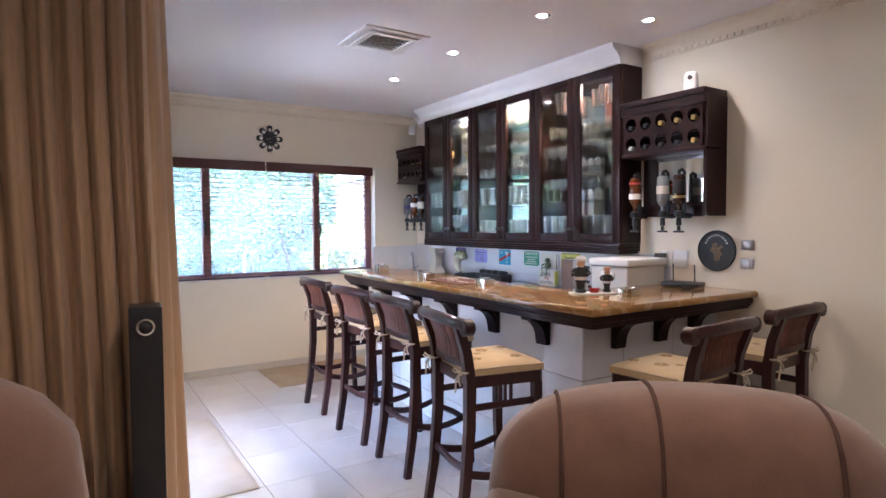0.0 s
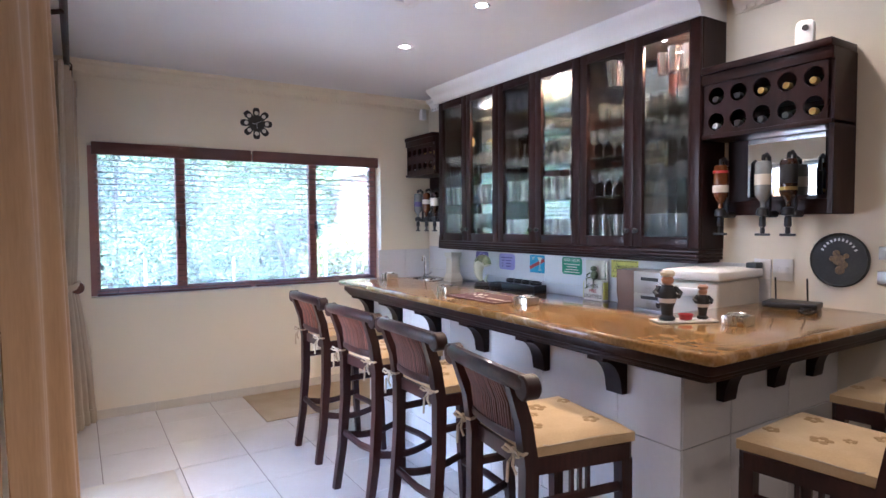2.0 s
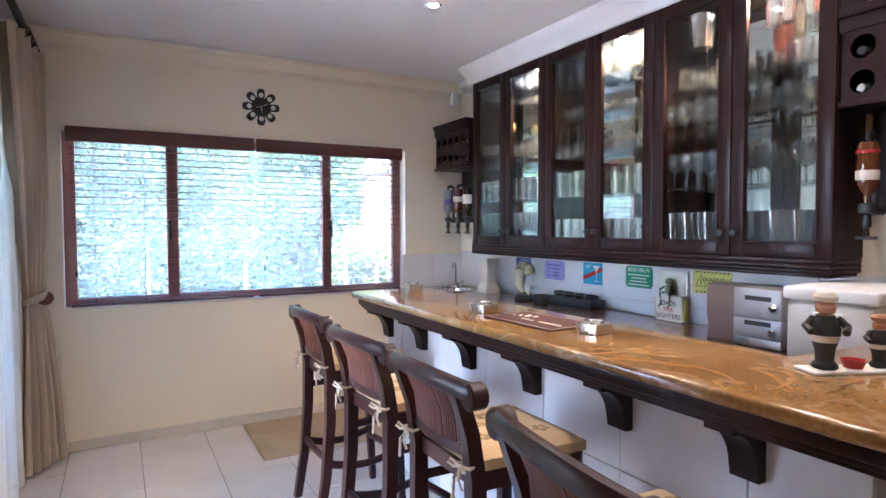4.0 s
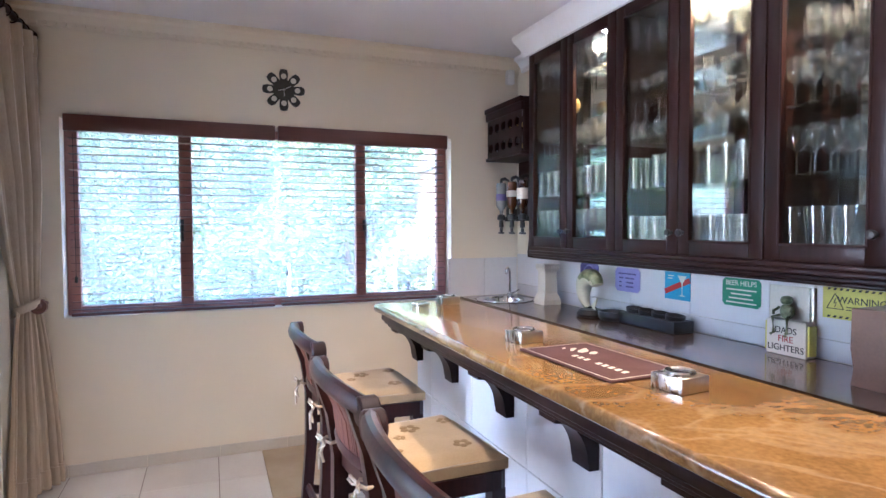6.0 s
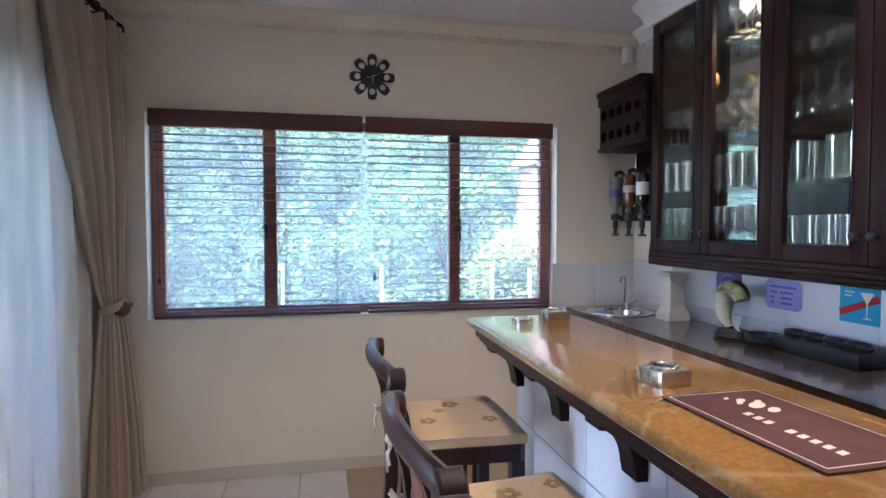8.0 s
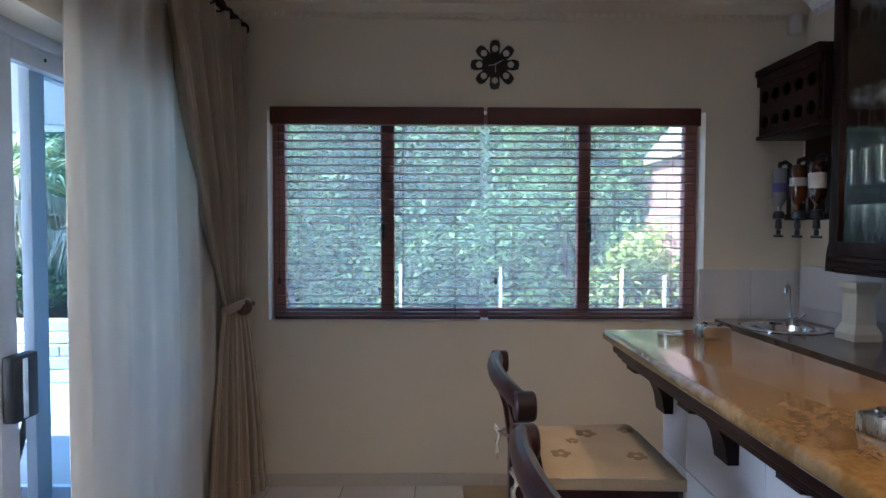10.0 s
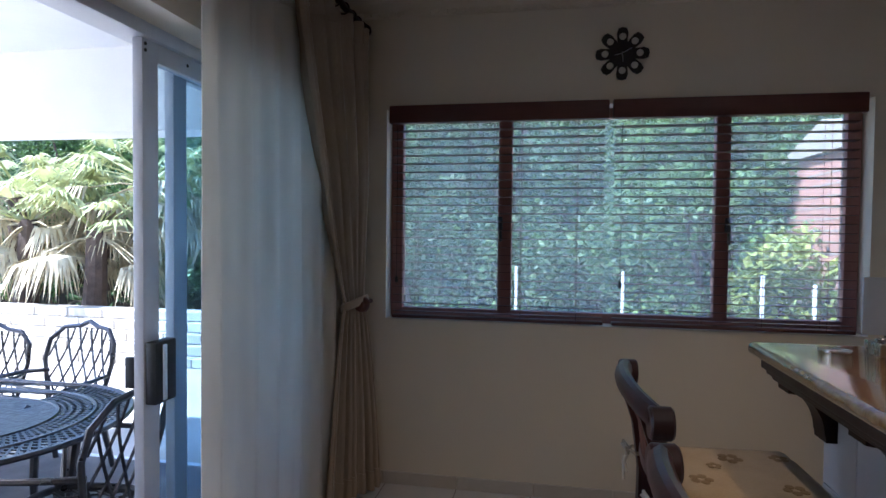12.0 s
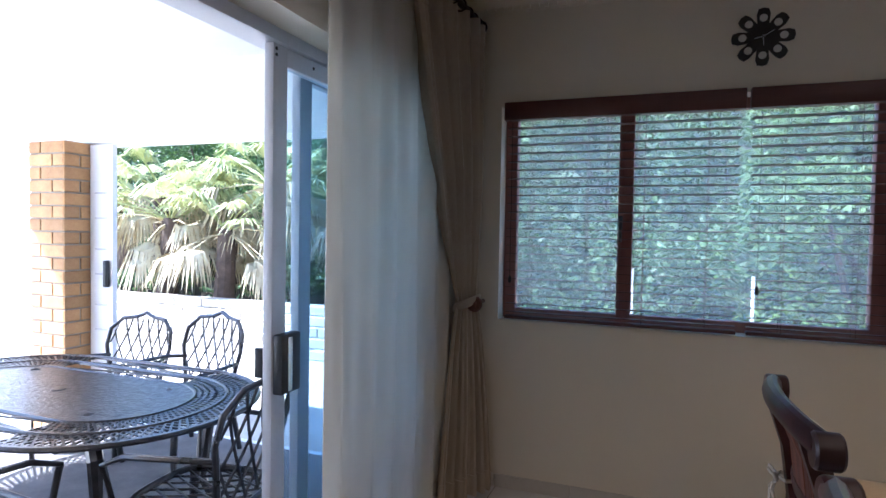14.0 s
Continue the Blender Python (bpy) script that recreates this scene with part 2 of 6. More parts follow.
def prism(bm, outline, depth, m=None, bevel=0.0):
    """A flat outline in x and y, as thick as depth along z."""
    low = [bm.verts.new((x, y, 0)) for x, y in outline]
    high = [bm.verts.new((x, y, depth)) for x, y in outline]
    bm.faces.new(low[::-1])
    bm.faces.new(high)
    n = len(outline)
    for i in range(n):
        j = (i + 1) % n
        bm.faces.new((low[i], low[j], high[j], high[i]))
    if bevel:
        bmesh.ops.bevel(bm, geom=[e for e in high[0].link_edges] + [e for v in high for e in v.link_edges if e.other_vert(v) in high], offset=bevel, segments=2, profile=0.5, affect='EDGES')
    if m is not None:
        bmesh.ops.transform(bm, matrix=m, verts=list(bm.verts) if bevel else low + high)


def sheet(bm, f, nu, nv, thick=0.004):
    """A cloth f(u, v) for u, v from 0 to 1, with a thickness."""
    grid = [[bm.verts.new(f(i / nu, j / nv)) for j in range(nv + 1)] for i in range(nu + 1)]
    faces = [bm.faces.new((grid[i][j], grid[i + 1][j], grid[i + 1][j + 1], grid[i][j + 1])) for i in range(nu) for j in range(nv)]
    bmesh.ops.recalc_face_normals(bm, faces=faces)
    bmesh.ops.solidify(bm, geom=faces, thickness=thick)


def finish(name, bm, material, smooth=28):
    bmesh.ops.recalc_face_normals(bm, faces=list(bm.faces))
    me = bpy.data.meshes.new(name)
    bm.to_mesh(me)
    bm.free()
    me.materials.append(material)
    if smooth:
        me.shade_smooth()
        me.set_sharp_from_angle(angle=radians(smooth))
    return me


def thing(name, label, category, group="", kind="", bm=None, material=None, at=None, smooth=28):
    ob = new(name, finish(name, bm, material, smooth) if bm is not None else None)
    if at is not None:
        ob.matrix_world = at
    return tagged(ob, label, category, group, kind)


def part(name, bm, material, parent, label="", smooth=28):
    ob = new(name, finish(name, bm, material, smooth))
    ob.parent = parent
    return tagged(ob, label)


def share(name, mesh, parent, loc=(0, 0, 0), rot=None):
    """Another object on the same mesh, as a piece of its parent."""
    ob = new(name, mesh)
    ob.parent = parent
    ob.matrix_basis = Matrix.Translation(loc) @ (rot or Matrix.Identity(4))
    return ob


def slab(name, x0, x1, y0, y1, z0, z1, material, label, category, parent=None, bevel=0.0, kind="structure"):
    bm = bmesh.new()
    box(bm, x0, x1, y0, y1, z0, z1, bevel)
    if parent:
        return part(name, bm, material, parent, label)
    return thing(name, label, category, "", kind, bm, material)


def wall(name, pieces, material, label):
    bm = bmesh.new()
    for p in pieces:
        box(bm, *p)
    return thing(name, label, "wall", "", "structure", bm, material, smooth=0)


# ---- the large structure ----
FX0, FX1, FY0, FY1 = -2.4, WALL_X, -2.2, WIN_Y
floor = slab("floor", FX0, FX1, FY0, FY1, -0.12, -0.004, M_GROUT, "pale glossy ceramic floor tiles with dark grout", "floor")
ceiling = slab("ceiling", FX0 - 0.2, FX1 + 0.2, FY0 - 0.2, FY1 + 0.2, CEIL, CEIL + 0.15, M_CEIL, "smooth white painted ceiling", "ceiling")
wall_bar = wall("wall_bar", [(WALL_X, WALL_X + 0.23, FY0 - 0.2, WIN_Y + 0.23, -0.1, CEIL)], M_WALL, "cream painted plaster wall behind the bar")
wx0, wx1, wz0, wz1 = WIN
wall_window = wall("wall_window", [
    (0.14, wx0, WIN_Y, WIN_Y + 0.23, -0.1, CEIL), (wx1, WALL_X, WIN_Y, WIN_Y + 0.23, -0.1, CEIL),
    (wx0, wx1, WIN_Y, WIN_Y + 0.23, -0.1, wz0), (wx0, wx1, WIN_Y, WIN_Y + 0.23, wz1, CEIL)], M_WALL, "cream painted plaster wall with a wide window")
DOOR = (2.98, 5.42, 1.99)
wall_door = wall("wall_door", [
    (0.14, LEFT_X, 2.32, DOOR[0], -0.1, CEIL), (0.14, LEFT_X, DOOR[1], WIN_Y, -0.1, CEIL),
    (0.14, LEFT_X, DOOR[0], DOOR[1], DOOR[2], CEIL)], M_WALL, "cream painted plaster wall with a sliding door opening")
wall_lounge = wall("wall_lounge", [(FX0, 0.14, 2.32, 2.55, -0.1, CEIL)], M_WALL, "cream painted plaster wall behind the lounge drapes")
wall_west = wall("wall_west", [(FX0 - 0.2, FX0, FY0 - 0.2, 2.55, -0.1, CEIL)], M_WALL, "plain cream painted wall of the lounge")
wall_south = wall("wall_south", [(FX0, WALL_X, FY0 - 0.2, FY0, -0.1, CEIL)], M_WALL, "plain cream painted wall of the lounge")



# ---- window, blinds ----
def make_window():
    w = tagged(new("window_1"), "wide brown timber-framed casement window with clear panes", "window", "", "structure")
    y0, y1 = WIN_Y + 0.10, WIN_Y + 0.16
    bm = bmesh.new()
    for x0, x1 in ((wx0, wx0 + 0.065), (1.212, 1.284), (2.284, 2.352), (wx1 - 0.065, wx1)):
        box(bm, x0, x1, y0, y1, wz0, wz1, 0.006)
    part("window_frame", bm, M_FRAME, w)
    bm = bmesh.new()
    box(bm, wx0 + 0.065, wx1 - 0.065, y0 + 0.002, y1 - 0.002, wz0, wz0 + 0.05, 0.004)
    part("bottom_rail", bm, M_FRAME, w)
    bm = bmesh.new()
    box(bm, wx0 + 0.065, wx1 - 0.065, y0 + 0.002, y1 - 0.002, wz1 - 0.05, wz1, 0.004)
    part("top_rail", bm, M_FRAME, w)
    for x0, x1 in ((wx0 + 0.065, 1.212), (1.284, 2.284), (2.352, wx1 - 0.065)):
        bm = bmesh.new()
        box(bm, x0, x1, y0 + 0.028, y0 + 0.032, wz0 + 0.05, wz1 - 0.05)
        p = part("pane", bm, M_PANE, w, "clear glass pane")
        p.visible_shadow = False
    for x in (1.225, 2.34):
        bm = bmesh.new()
        box(bm, x - 0.012, x + 0.012, y0 - 0.02, y0, 1.36, 1.43, 0.004)
        tube(bm, [(x, y0 - 0.02, 1.42), (x, y0 - 0.035, 1.40), (x + 0.004, y0 - 0.03, 1.30)], 0.008, segs=8)
        part("handle", bm, M_BLACK, w, "black window catch")
    return w


make_window()


def make_blind(x0, x1):
    b = tagged(new("venetian_blind"), "lowered dark wooden venetian blind with open slats", "blind", "window blinds")
    y = WIN_Y - 0.012
    bm = bmesh.new()
    box(bm, x0, x1, y - 0.035, y - 0.022, 1.907, 1.997, 0.005)
    box(bm, x0, x0 + 0.012, y - 0.023, y + 0.011, 1.907, 1.997, 0.003)
    box(bm, x1 - 0.012, x1, y - 0.023, y + 0.011, 1.907, 1.997, 0.003)
    part("valance", bm, M_BLIND, b)
    bm = bmesh.new()
    box(bm, x0 + 0.012, x1 - 0.012, y - 0.02, y + 0.035, 1.94, 1.985, 0.003)
    part("headrail", bm, M_BLIND, b)
    slat = bmesh.new()
    w, r = (x1 - x0 - 0.03), 0.0245
    box(slat, -w / 2, w / 2, -r, r, -0.0014, 0.0014, 0.0008, 1)
    me = finish("slat", slat, M_BLIND)
    n = 24
    for k in range(n):
        z = 0.928 + (1.915 - 0.928) * k / (n - 1)
        share("slat", me, b, ((x0 + x1) / 2, y + 0.02, z), pose(0, 0, 0, -3 + random.uniform(-1.2, 1.2)))
    bm = bmesh.new()
    box(bm, x0 + 0.012, x1 - 0.012, y - 0.008, y + 0.045, 0.893, 0.909, 0.004)
    part("bottom_bar", bm, M_BLIND, b)
    for f in (0.13, 0.38, 0.62, 0.87):
        bm = bmesh.new()
        for dy in (-0.027, 0.067 - 0.001):
            tube(bm, [(x0 + f * (x1 - x0), y + dy if dy < 0 else y + 0.046, 0.905), (x0 + f * (x1 - x0), y + dy if dy < 0 else y + 0.046, 1.93)], 0.0012, segs=5)
        part("ladder_cord", bm, M_BLIND, b)
    bm = bmesh.new()
    tube(bm, [(x0 + 0.045, y - 0.03, 1.89), (x0 + 0.045, y - 0.032, 1.12)], 0.0015, segs=5)
    lathe(bm, [(0.002, 0.0), (0.008, -0.01), (0.009, -0.035), (0.003, -0.04)], 8, Matrix.Translation((x0 + 0.045, y - 0.032, 1.12)))
    part("pull_cord", bm, M_BLACK, b, "pull cord with a wooden tassel")
    return b


make_blind(0.655, 1.758)
make_blind(1.776, 2.885)


# ---- skirting, cornice ----
def skirting(name, pts_x, y0, y1, along="x"):
    s = tagged(new(name), "low beige ceramic skirting tiles along the wall", "skirting", "", "structure")
    for a, b in zip(pts_x, pts_x[1:]):
        bm = bmesh.new()
        if along == "x":
            box(bm, a + 0.0015, b - 0.0015, y0, y1, 0.001, 0.068, 0.002, 1)
        else:
            box(bm, y0, y1, a + 0.0015, b - 0.0015, 0.001, 0.068, 0.002, 1)
        part("skirting_tile", bm, M_SKIRT, s)
    return s


TX, TY, TS, TL = 1.405, 5.425, 0.385, 0.442
skirting("baseboard", [LEFT_X] + [1.418 + 0.394 * k for k in range(-2, 4)] + [2.86], WIN_Y - 0.011, WIN_Y)
skirting("baseboard", [-2.2 + TS * k for k in range(0, 11)], WALL_X - 0.011, WALL_X, "y")


def cornice(name, a, b, axis, edge, sign, material=M_WHITE):
    """A moulded cornice with a row of dentils under the ceiling."""
    c = tagged(new(name), "white moulded plaster cornice with small dentils", "cornice", "", "structure")
    bm = bmesh.new()
    prof = [(0.0, -0.10), (0.012, -0.10), (0.016, -0.075), (0.03, -0.06), (0.045, -0.035), (0.07, -0.022), (0.075, 0.0)]
    rows = []
    for t in (a, b):
        ring = [(0.0, 0.0)] + prof
        rows.append([bm.verts.new(((t, edge + sign * o, CEIL - 0.001 + h) if axis == "x" else (edge + sign * o, t, CEIL - 0.001 + h))) for o, h in ring])
    n = len(rows[0])
    for i in range(n):
        j = (i + 1) % n
        bm.faces.new((rows[0][i], rows[0][j], rows[1][j], rows[1][i]))
    bm.faces.new(rows[0][::-1])
    bm.faces.new(rows[1])
    t = a + 0.02
    while t < b - 0.03:
        lo, hi = edge + sign * 0.014, edge + sign * 0.028
        y0, y1 = min(lo, hi), max(lo, hi)
        if axis == "x":
            box(bm, t, t + 0.022, y0, y1, CEIL - 0.096, CEIL - 0.076)
        else:
            box(bm, y0, y1, t, t + 0.022, CEIL - 0.096, CEIL - 0.076)
        t += 0.045
    part("moulding", bm, material, c)
    return c


cornice("cornice_window", LEFT_X, WALL_X, "x", WIN_Y, -1, M_WALL)
cornice("cornice_bar_near", -2.2, 2.70, "y", WALL_X, -1, M_WALL)
cornice("cornice_bar_far", 5.25, WIN_Y - 0.075, "y", WALL_X, -1)


# ---- bar ----
BX0, BY0, BY1 = 2.32, 2.195, 4.76          # tiled base: front, near end, far end
CX0, CY0, CY1 = 2.12, 1.945, 4.85         # worktop: front, near edge, far edge


def make_bar_base():
    b = tagged(new("bar"), "bar front clad in large white tiles", "bar", "", "")
    bm = bmesh.new()
    box(bm, BX0 + 0.008, BX0 + 0.14, BY0 + 0.008, BY1 - 0.008, 0.0, TOP - 0.106)
    box(bm, BX0 + 0.14, WALL_X - 0.001, BY0 + 0.008, BY0 + 0.14, 0.0, TOP - 0.106)
    part("core", bm, M_GROUT, b)
    rows = [0.004, 0.195, 0.595, TOP - 0.1065]
    for z0, z1 in zip(rows, rows[1:]):
        edges = [BY1, 4.565, 4.12, 3.69, 3.30, 2.915, 2.48, BY0]
        for hi, lo in zip(edges, edges[1:]):
            bm = bmesh.new()
            box(bm, BX0, BX0 + 0.0085, lo + 0.0018, hi - 0.0018, z0 + 0.0018, z1 - 0.0018, 0.0015, 1)
            part("tile", bm, M_BARTILE, b)
        xs = [BX0 + 0.009, 2.62, 3.03, WALL_X - 0.001]
        for lo, hi in zip(xs, xs[1:]):
            bm = bmesh.new()
            box(bm, lo + 0.0018, hi - 0.0018, BY0, BY0 + 0.0085, z0 + 0.0018, z1 - 0.0018, 0.0015, 1)
            part("tile", bm, M_BARTILE, b)
        bm = bmesh.new()
        box(bm, BX0 + 0.009, BX0 + 0.138, BY1 - 0.0085, BY1, z0 + 0.0018, z1 - 0.0018, 0.0015, 1)
        part("tile", bm, M_BARTILE, b)
    return b


make_bar_base()


def l_shape(off, z0, z1, bm, bevel, segs=3):
    """The worktop's outline drawn in by off, as an L."""
    x0, y0, y1 = CX0 + off, CY0 + off, CY1 - off
    x1, yb = 2.60 - off * 0.3, 2.52
    r = 0.022
    out = [(WALL_X - 0.001, y0), (x0 + r, y0), (x0 + r * 0.3, y0 + r * 0.3), (x0, y0 + r), (x0, y1 - r), (x0 + r * 0.3, y1 - r * 0.3), (x0 + r, y1), (x1, y1), (x1, yb), (WALL_X - 0.001, yb)]
    low = [bm.verts.new((x, y, z0)) for x, y in out]
    high = [bm.verts.new((x, y, z1)) for x, y in out]
    bm.faces.new(low[::-1])
    bm.faces.new(high)
    n = len(out)
    for i in range(n):
        j = (i + 1) % n
        bm.faces.new((low[i], low[j], high[j], high[i]))
    if bevel:
        es = [e for v in low for e in v.link_edges if e.other_vert(v) in low] + [e for v in high for e in v.link_edges if e.other_vert(v) in high]
        bmesh.ops.bevel(bm, geom=list(set(es)), offset=bevel, segments=segs, profile=0.5, affect='EDGES')


def make_counter():
    c = tagged(new("bar_counter"), "polished honey granite bar top on dark wooden moulding", "counter", "", "")
    bm = bmesh.new()
    l_shape(0.0, TOP - 0.038, TOP, bm, 0.016, 4)
    part("worktop", bm, M_GRANITE, c, "polished honey-brown granite slab")
    bm = bmesh.new()
    l_shape(0.03, TOP - 0.075, TOP - 0.039, bm, 0.006)
    l_shape(0.042, TOP - 0.09, TOP - 0.0755, bm, 0.004)
    l_shape(0.055, TOP - 0.105, TOP - 0.0905, bm, 0.004)
    part("moulding", bm, M_WOOD, c, "stepped dark wooden moulding")
    # scrolled brackets under the overhang
    w, h, d = 0.078, 0.155, BX0 - CX0 - 0.065
    prof = [(0, 0), (0, -h), (0.03, -h), (0.032, -h + 0.02)] + [(0.034 + (d - 0.034) * (1 - math.cos(a)), -h + 0.02 + (h - 0.035) * math.sin(a)) for a in [math.pi / 2 * i / 7 for i in range(8)]] + [(d, 0)]
    bm = bmesh.new()
    prism(bm, prof, w)
    bmesh.ops.translate(bm, vec=(0, 0, -w / 2), verts=list(bm.verts))
    me = finish("bracket", bm, M_WOOD)
    base = Matrix(((-1, 0, 0, 0), (0, 0, 1, 0), (0, 1, 0, 0), (0, 0, 0, 1)))
    for y in (2.47, 2.90, 3.35, 3.81, 4.28, 4.71):
        share("bracket", me, c, (BX0 - 0.001, y, TOP - 0.106), base)
    for x in (2.56, 2.90, 3.20):
        share("bracket", me, c, (x, BY0 - 0.001, TOP - 0.106), pose(0, 0, 0, 0, 0, 90) @ base)
    return c


make_counter()

# back counter with sink
KX0, KTOP = 2.99, 0.895
bm = bmesh.new()
box(bm, KX0 + 0.02, WALL_X - 0.012, BY0 + 0.16, WIN_Y - 0.012, 0.0, KTOP - 0.035)
back_unit = thing("back_bar_unit", "dark wooden base cabinets behind the bar", "cabinet", "", "", bm, M_WOOD)
SINK = (3.185, 5.49, 0.15)
back_counter = tagged(new("back_counter"), "polished grey-brown granite back counter", "counter")
for q in ((KX0, WALL_X - 0.012, BY0 + 0.16, SINK[1] - SINK[2]), (KX0, SINK[0] - SINK[2], SINK[1] - SINK[2], WIN_Y - 0.012), (SINK[0] + SINK[2], WALL_X - 0.012, SINK[1] - SINK[2], WIN_Y - 0.012), (SINK[0] - SINK[2], SINK[0] + SINK[2], SINK[1] + SINK[2], WIN_Y - 0.012)):
    bm = bmesh.new()
    box(bm, *q, KTOP - 0.034, KTOP)
    part("slab", bm, M_GRANITE2, back_counter)
bm = bmesh.new()
lathe(bm, [(0.185, 0.0), (0.185, 0.004), (0.15, 0.006), (0.14, -0.005), (0.135, -0.03), (0.02, -0.033), (0.0005, -0.033)], 32, Matrix.Translation((SINK[0], SINK[1], KTOP + 0.001)), cap=False)
sink = thing("sink", "round stainless steel sink let into the counter", "sink", "", "", bm, M_CHROME)

# tiled splashback on the bar wall and the window wall
splash = tagged(new("splashback"), "white square wall tiles above the back counter", "splashback", "", "structure")
for k in range(8):
    y0 = WIN_Y - 0.012 - (k + 1) * 0.41
    if y0 < 2.4:
        y0 = 2.4
    for z0, z1 in ((KTOP + 0.001, 0.97), (0.97, 1.185)):
        bm = bmesh.new()
        box(bm, WALL_X - 0.0095, WALL_X - 0.0005, y0 + 0.001, WIN_Y - 0.012 - k * 0.41 - 0.001, z0 + 0.001, z1 - 0.001, 0.0015, 1)
        part("tile", bm, M_BARTILE, splash)
for x0, x1 in ((2.90, 3.18), (3.18, WALL_X - 0.01)):
    bm = bmesh.new()
    box(bm, x0 + 0.001, x1 - 0.001, WIN_Y - 0.0095, WIN_Y - 0.0005, KTOP + 0.001, 1.16, 0.0015, 1)
    part("tile", bm, M_BARTILE, splash)


# ---- wall cabinet with glass doors ----
GX0, GY0, GY1, GZ0, GZ1 = 3.235, 2.755, 5.262, 1.255, 2.435


def make_cabinet():
    c = tagged(new("display_cabinet"), "dark wooden wall cabinet with six glazed doors full of glassware", "cabinet")
    xb = WALL_X - 0.001
    pitch = (GY1 - GY0) / 6
    panels = [(GX0 + 0.022, xb, GY0, GY0 + 0.02, GZ0, GZ1), (GX0 + 0.022, xb, GY1 - 0.02, GY1, GZ0, GZ1), (GX0 + 0.022, xb, GY0 + 0.02, GY1 - 0.02, GZ1 - 0.02, GZ1), (GX0 + 0.022, xb, GY0 + 0.02, GY1 - 0.02, GZ0, GZ0 + 0.02)]
    panels += [(GX0 + 0.03, xb, GY0 + k * pitch - 0.01, GY0 + k * pitch + 0.01, GZ0 + 0.02, GZ1 - 0.02) for k in (2, 4)]
    for q in panels:
        bm = bmesh.new()
        box(bm, *q)
        part("panel", bm, M_WOOD, c)
    bm = bmesh.new()
    box(bm, xb - 0.008, xb - 0.003, GY0 + 0.022, GY1 - 0.022, GZ0 + 0.022, GZ1 - 0.022)
    part("mirror_back", bm, M_MIRROR, c, "mirrored back panel")
    # moulded pelmet under the doors
    for k, (o, z0, z1) in enumerate(((0.0, GZ0 - 0.022, GZ0 - 0.0005), (-0.012, GZ0 - 0.04, GZ0 - 0.0225), (0.0, GZ0 - 0.057, GZ0 - 0.0405), (0.016, GZ0 - 0.073, GZ0 - 0.0575))):
        bm = bmesh.new()
        box(bm, GX0 + o, xb, GY0 + max(0, o), GY1 - max(0, o), z0, z1, 0.006, 2)
        part("pelmet", bm, M_WOOD, c, "stepped dark wooden pelmet")
    sh_z = [GZ0 + 0.02 + (GZ1 - GZ0 - 0.04) * f for f in (0.245, 0.455, 0.655, 0.82)]
    for k in range(6):
        y0, y1 = GY0 + k * pitch + 0.002, GY0 + (k + 1) * pitch - 0.002
        bm = bmesh.new()
        st = 0.062
        box(bm, GX0, GX0 + 0.021, y0, y0 + st, GZ0 + 0.002, GZ1 - 0.002, 0.003)
        box(bm, GX0, GX0 + 0.021, y1 - st, y1, GZ0 + 0.002, GZ1 - 0.002, 0.003)
        box(bm, GX0, GX0 + 0.021, y0 + st, y1 - st, GZ0 + 0.002, GZ0 + 0.002 + st, 0.003)
        box(bm, GX0, GX0 + 0.021, y0 + st, y1 - st, GZ1 - 0.002 - st, GZ1 - 0.002, 0.003)
        i0, i1, j0, j1 = y0 + st, y1 - st, GZ0 + 0.002 + st, GZ1 - 0.002 - st
        for p in ((i0 - 0.008, i0, j0, j1), (i1, i1 + 0.008, j0, j1), (i0 - 0.008, i1 + 0.008, j0 - 0.008, j0), (i0 - 0.008, i1 + 0.008, j1, j1 + 0.008)):
            box(bm, GX0 - 0.004, GX0 + 0.004, *p, 0.0015, 1)
        d = part("door", bm, M_WOOD, c, "dark wooden door frame")
        bm = bmesh.new()
        box(bm, GX0 + 0.009, GX0 + 0.012, i0, i1, j0, j1)
        g = part("pane", bm, M_GLASS, d, "clear glass door pane")
        g.visible_shadow = False
        bm = bmesh.new()
        ky = y1 - 0.03 if k % 2 == 0 else y0 + 0.03
        lathe(bm, [(0.008, 0), (0.007, 0.012), (0.014, 0.018), (0.016, 0.026), (0.012, 0.033), (0.001, 0.035)], 14, pose(GX0, ky, 1.352, 0, -90, 0))
        part("knob", bm, M_BLACK, d, "round dark wooden knob")
    for k in (0, 2, 4):
        for z in sh_z:
            bm = bmesh.new()
            box(bm, GX0 + 0.035, xb - 0.012, GY0 + k * pitch + 0.024, GY0 + (k + 2) * pitch - 0.024, z - 0.003, z + 0.003, 0.001, 1)
            s = part("glass_shelf", bm, M_GLASS, c, "clear glass shelf")
            s.visible_shadow = False
    # curved bracket at the sink end of the pelmet
    bm = bmesh.new()
    arc = [(0.045 * math.sin(a), 0.085 - 0.155 * (1 - math.cos(a)) / 1.0) for a in [math.pi * i / 16 for i in range(9)]]
    prism(bm, [(0, 0.085)] + arc[1:] + [(0, -0.07)], xb - GX0 - 0.03)
    bmesh.ops.transform(bm, matrix=Matrix(((0, 0, 1, GX0 + 0.02), (1, 0, 0, GY1 + 0.0005), (0, 1, 0, GZ0), (0, 0, 0, 1))), verts=list(bm.verts))
    part("end_bracket", bm, M_WOOD, c, "curved dark wooden end bracket")
    return c, pitch, sh_z


cabinet, PITCH, SHELVES = make_cabinet()

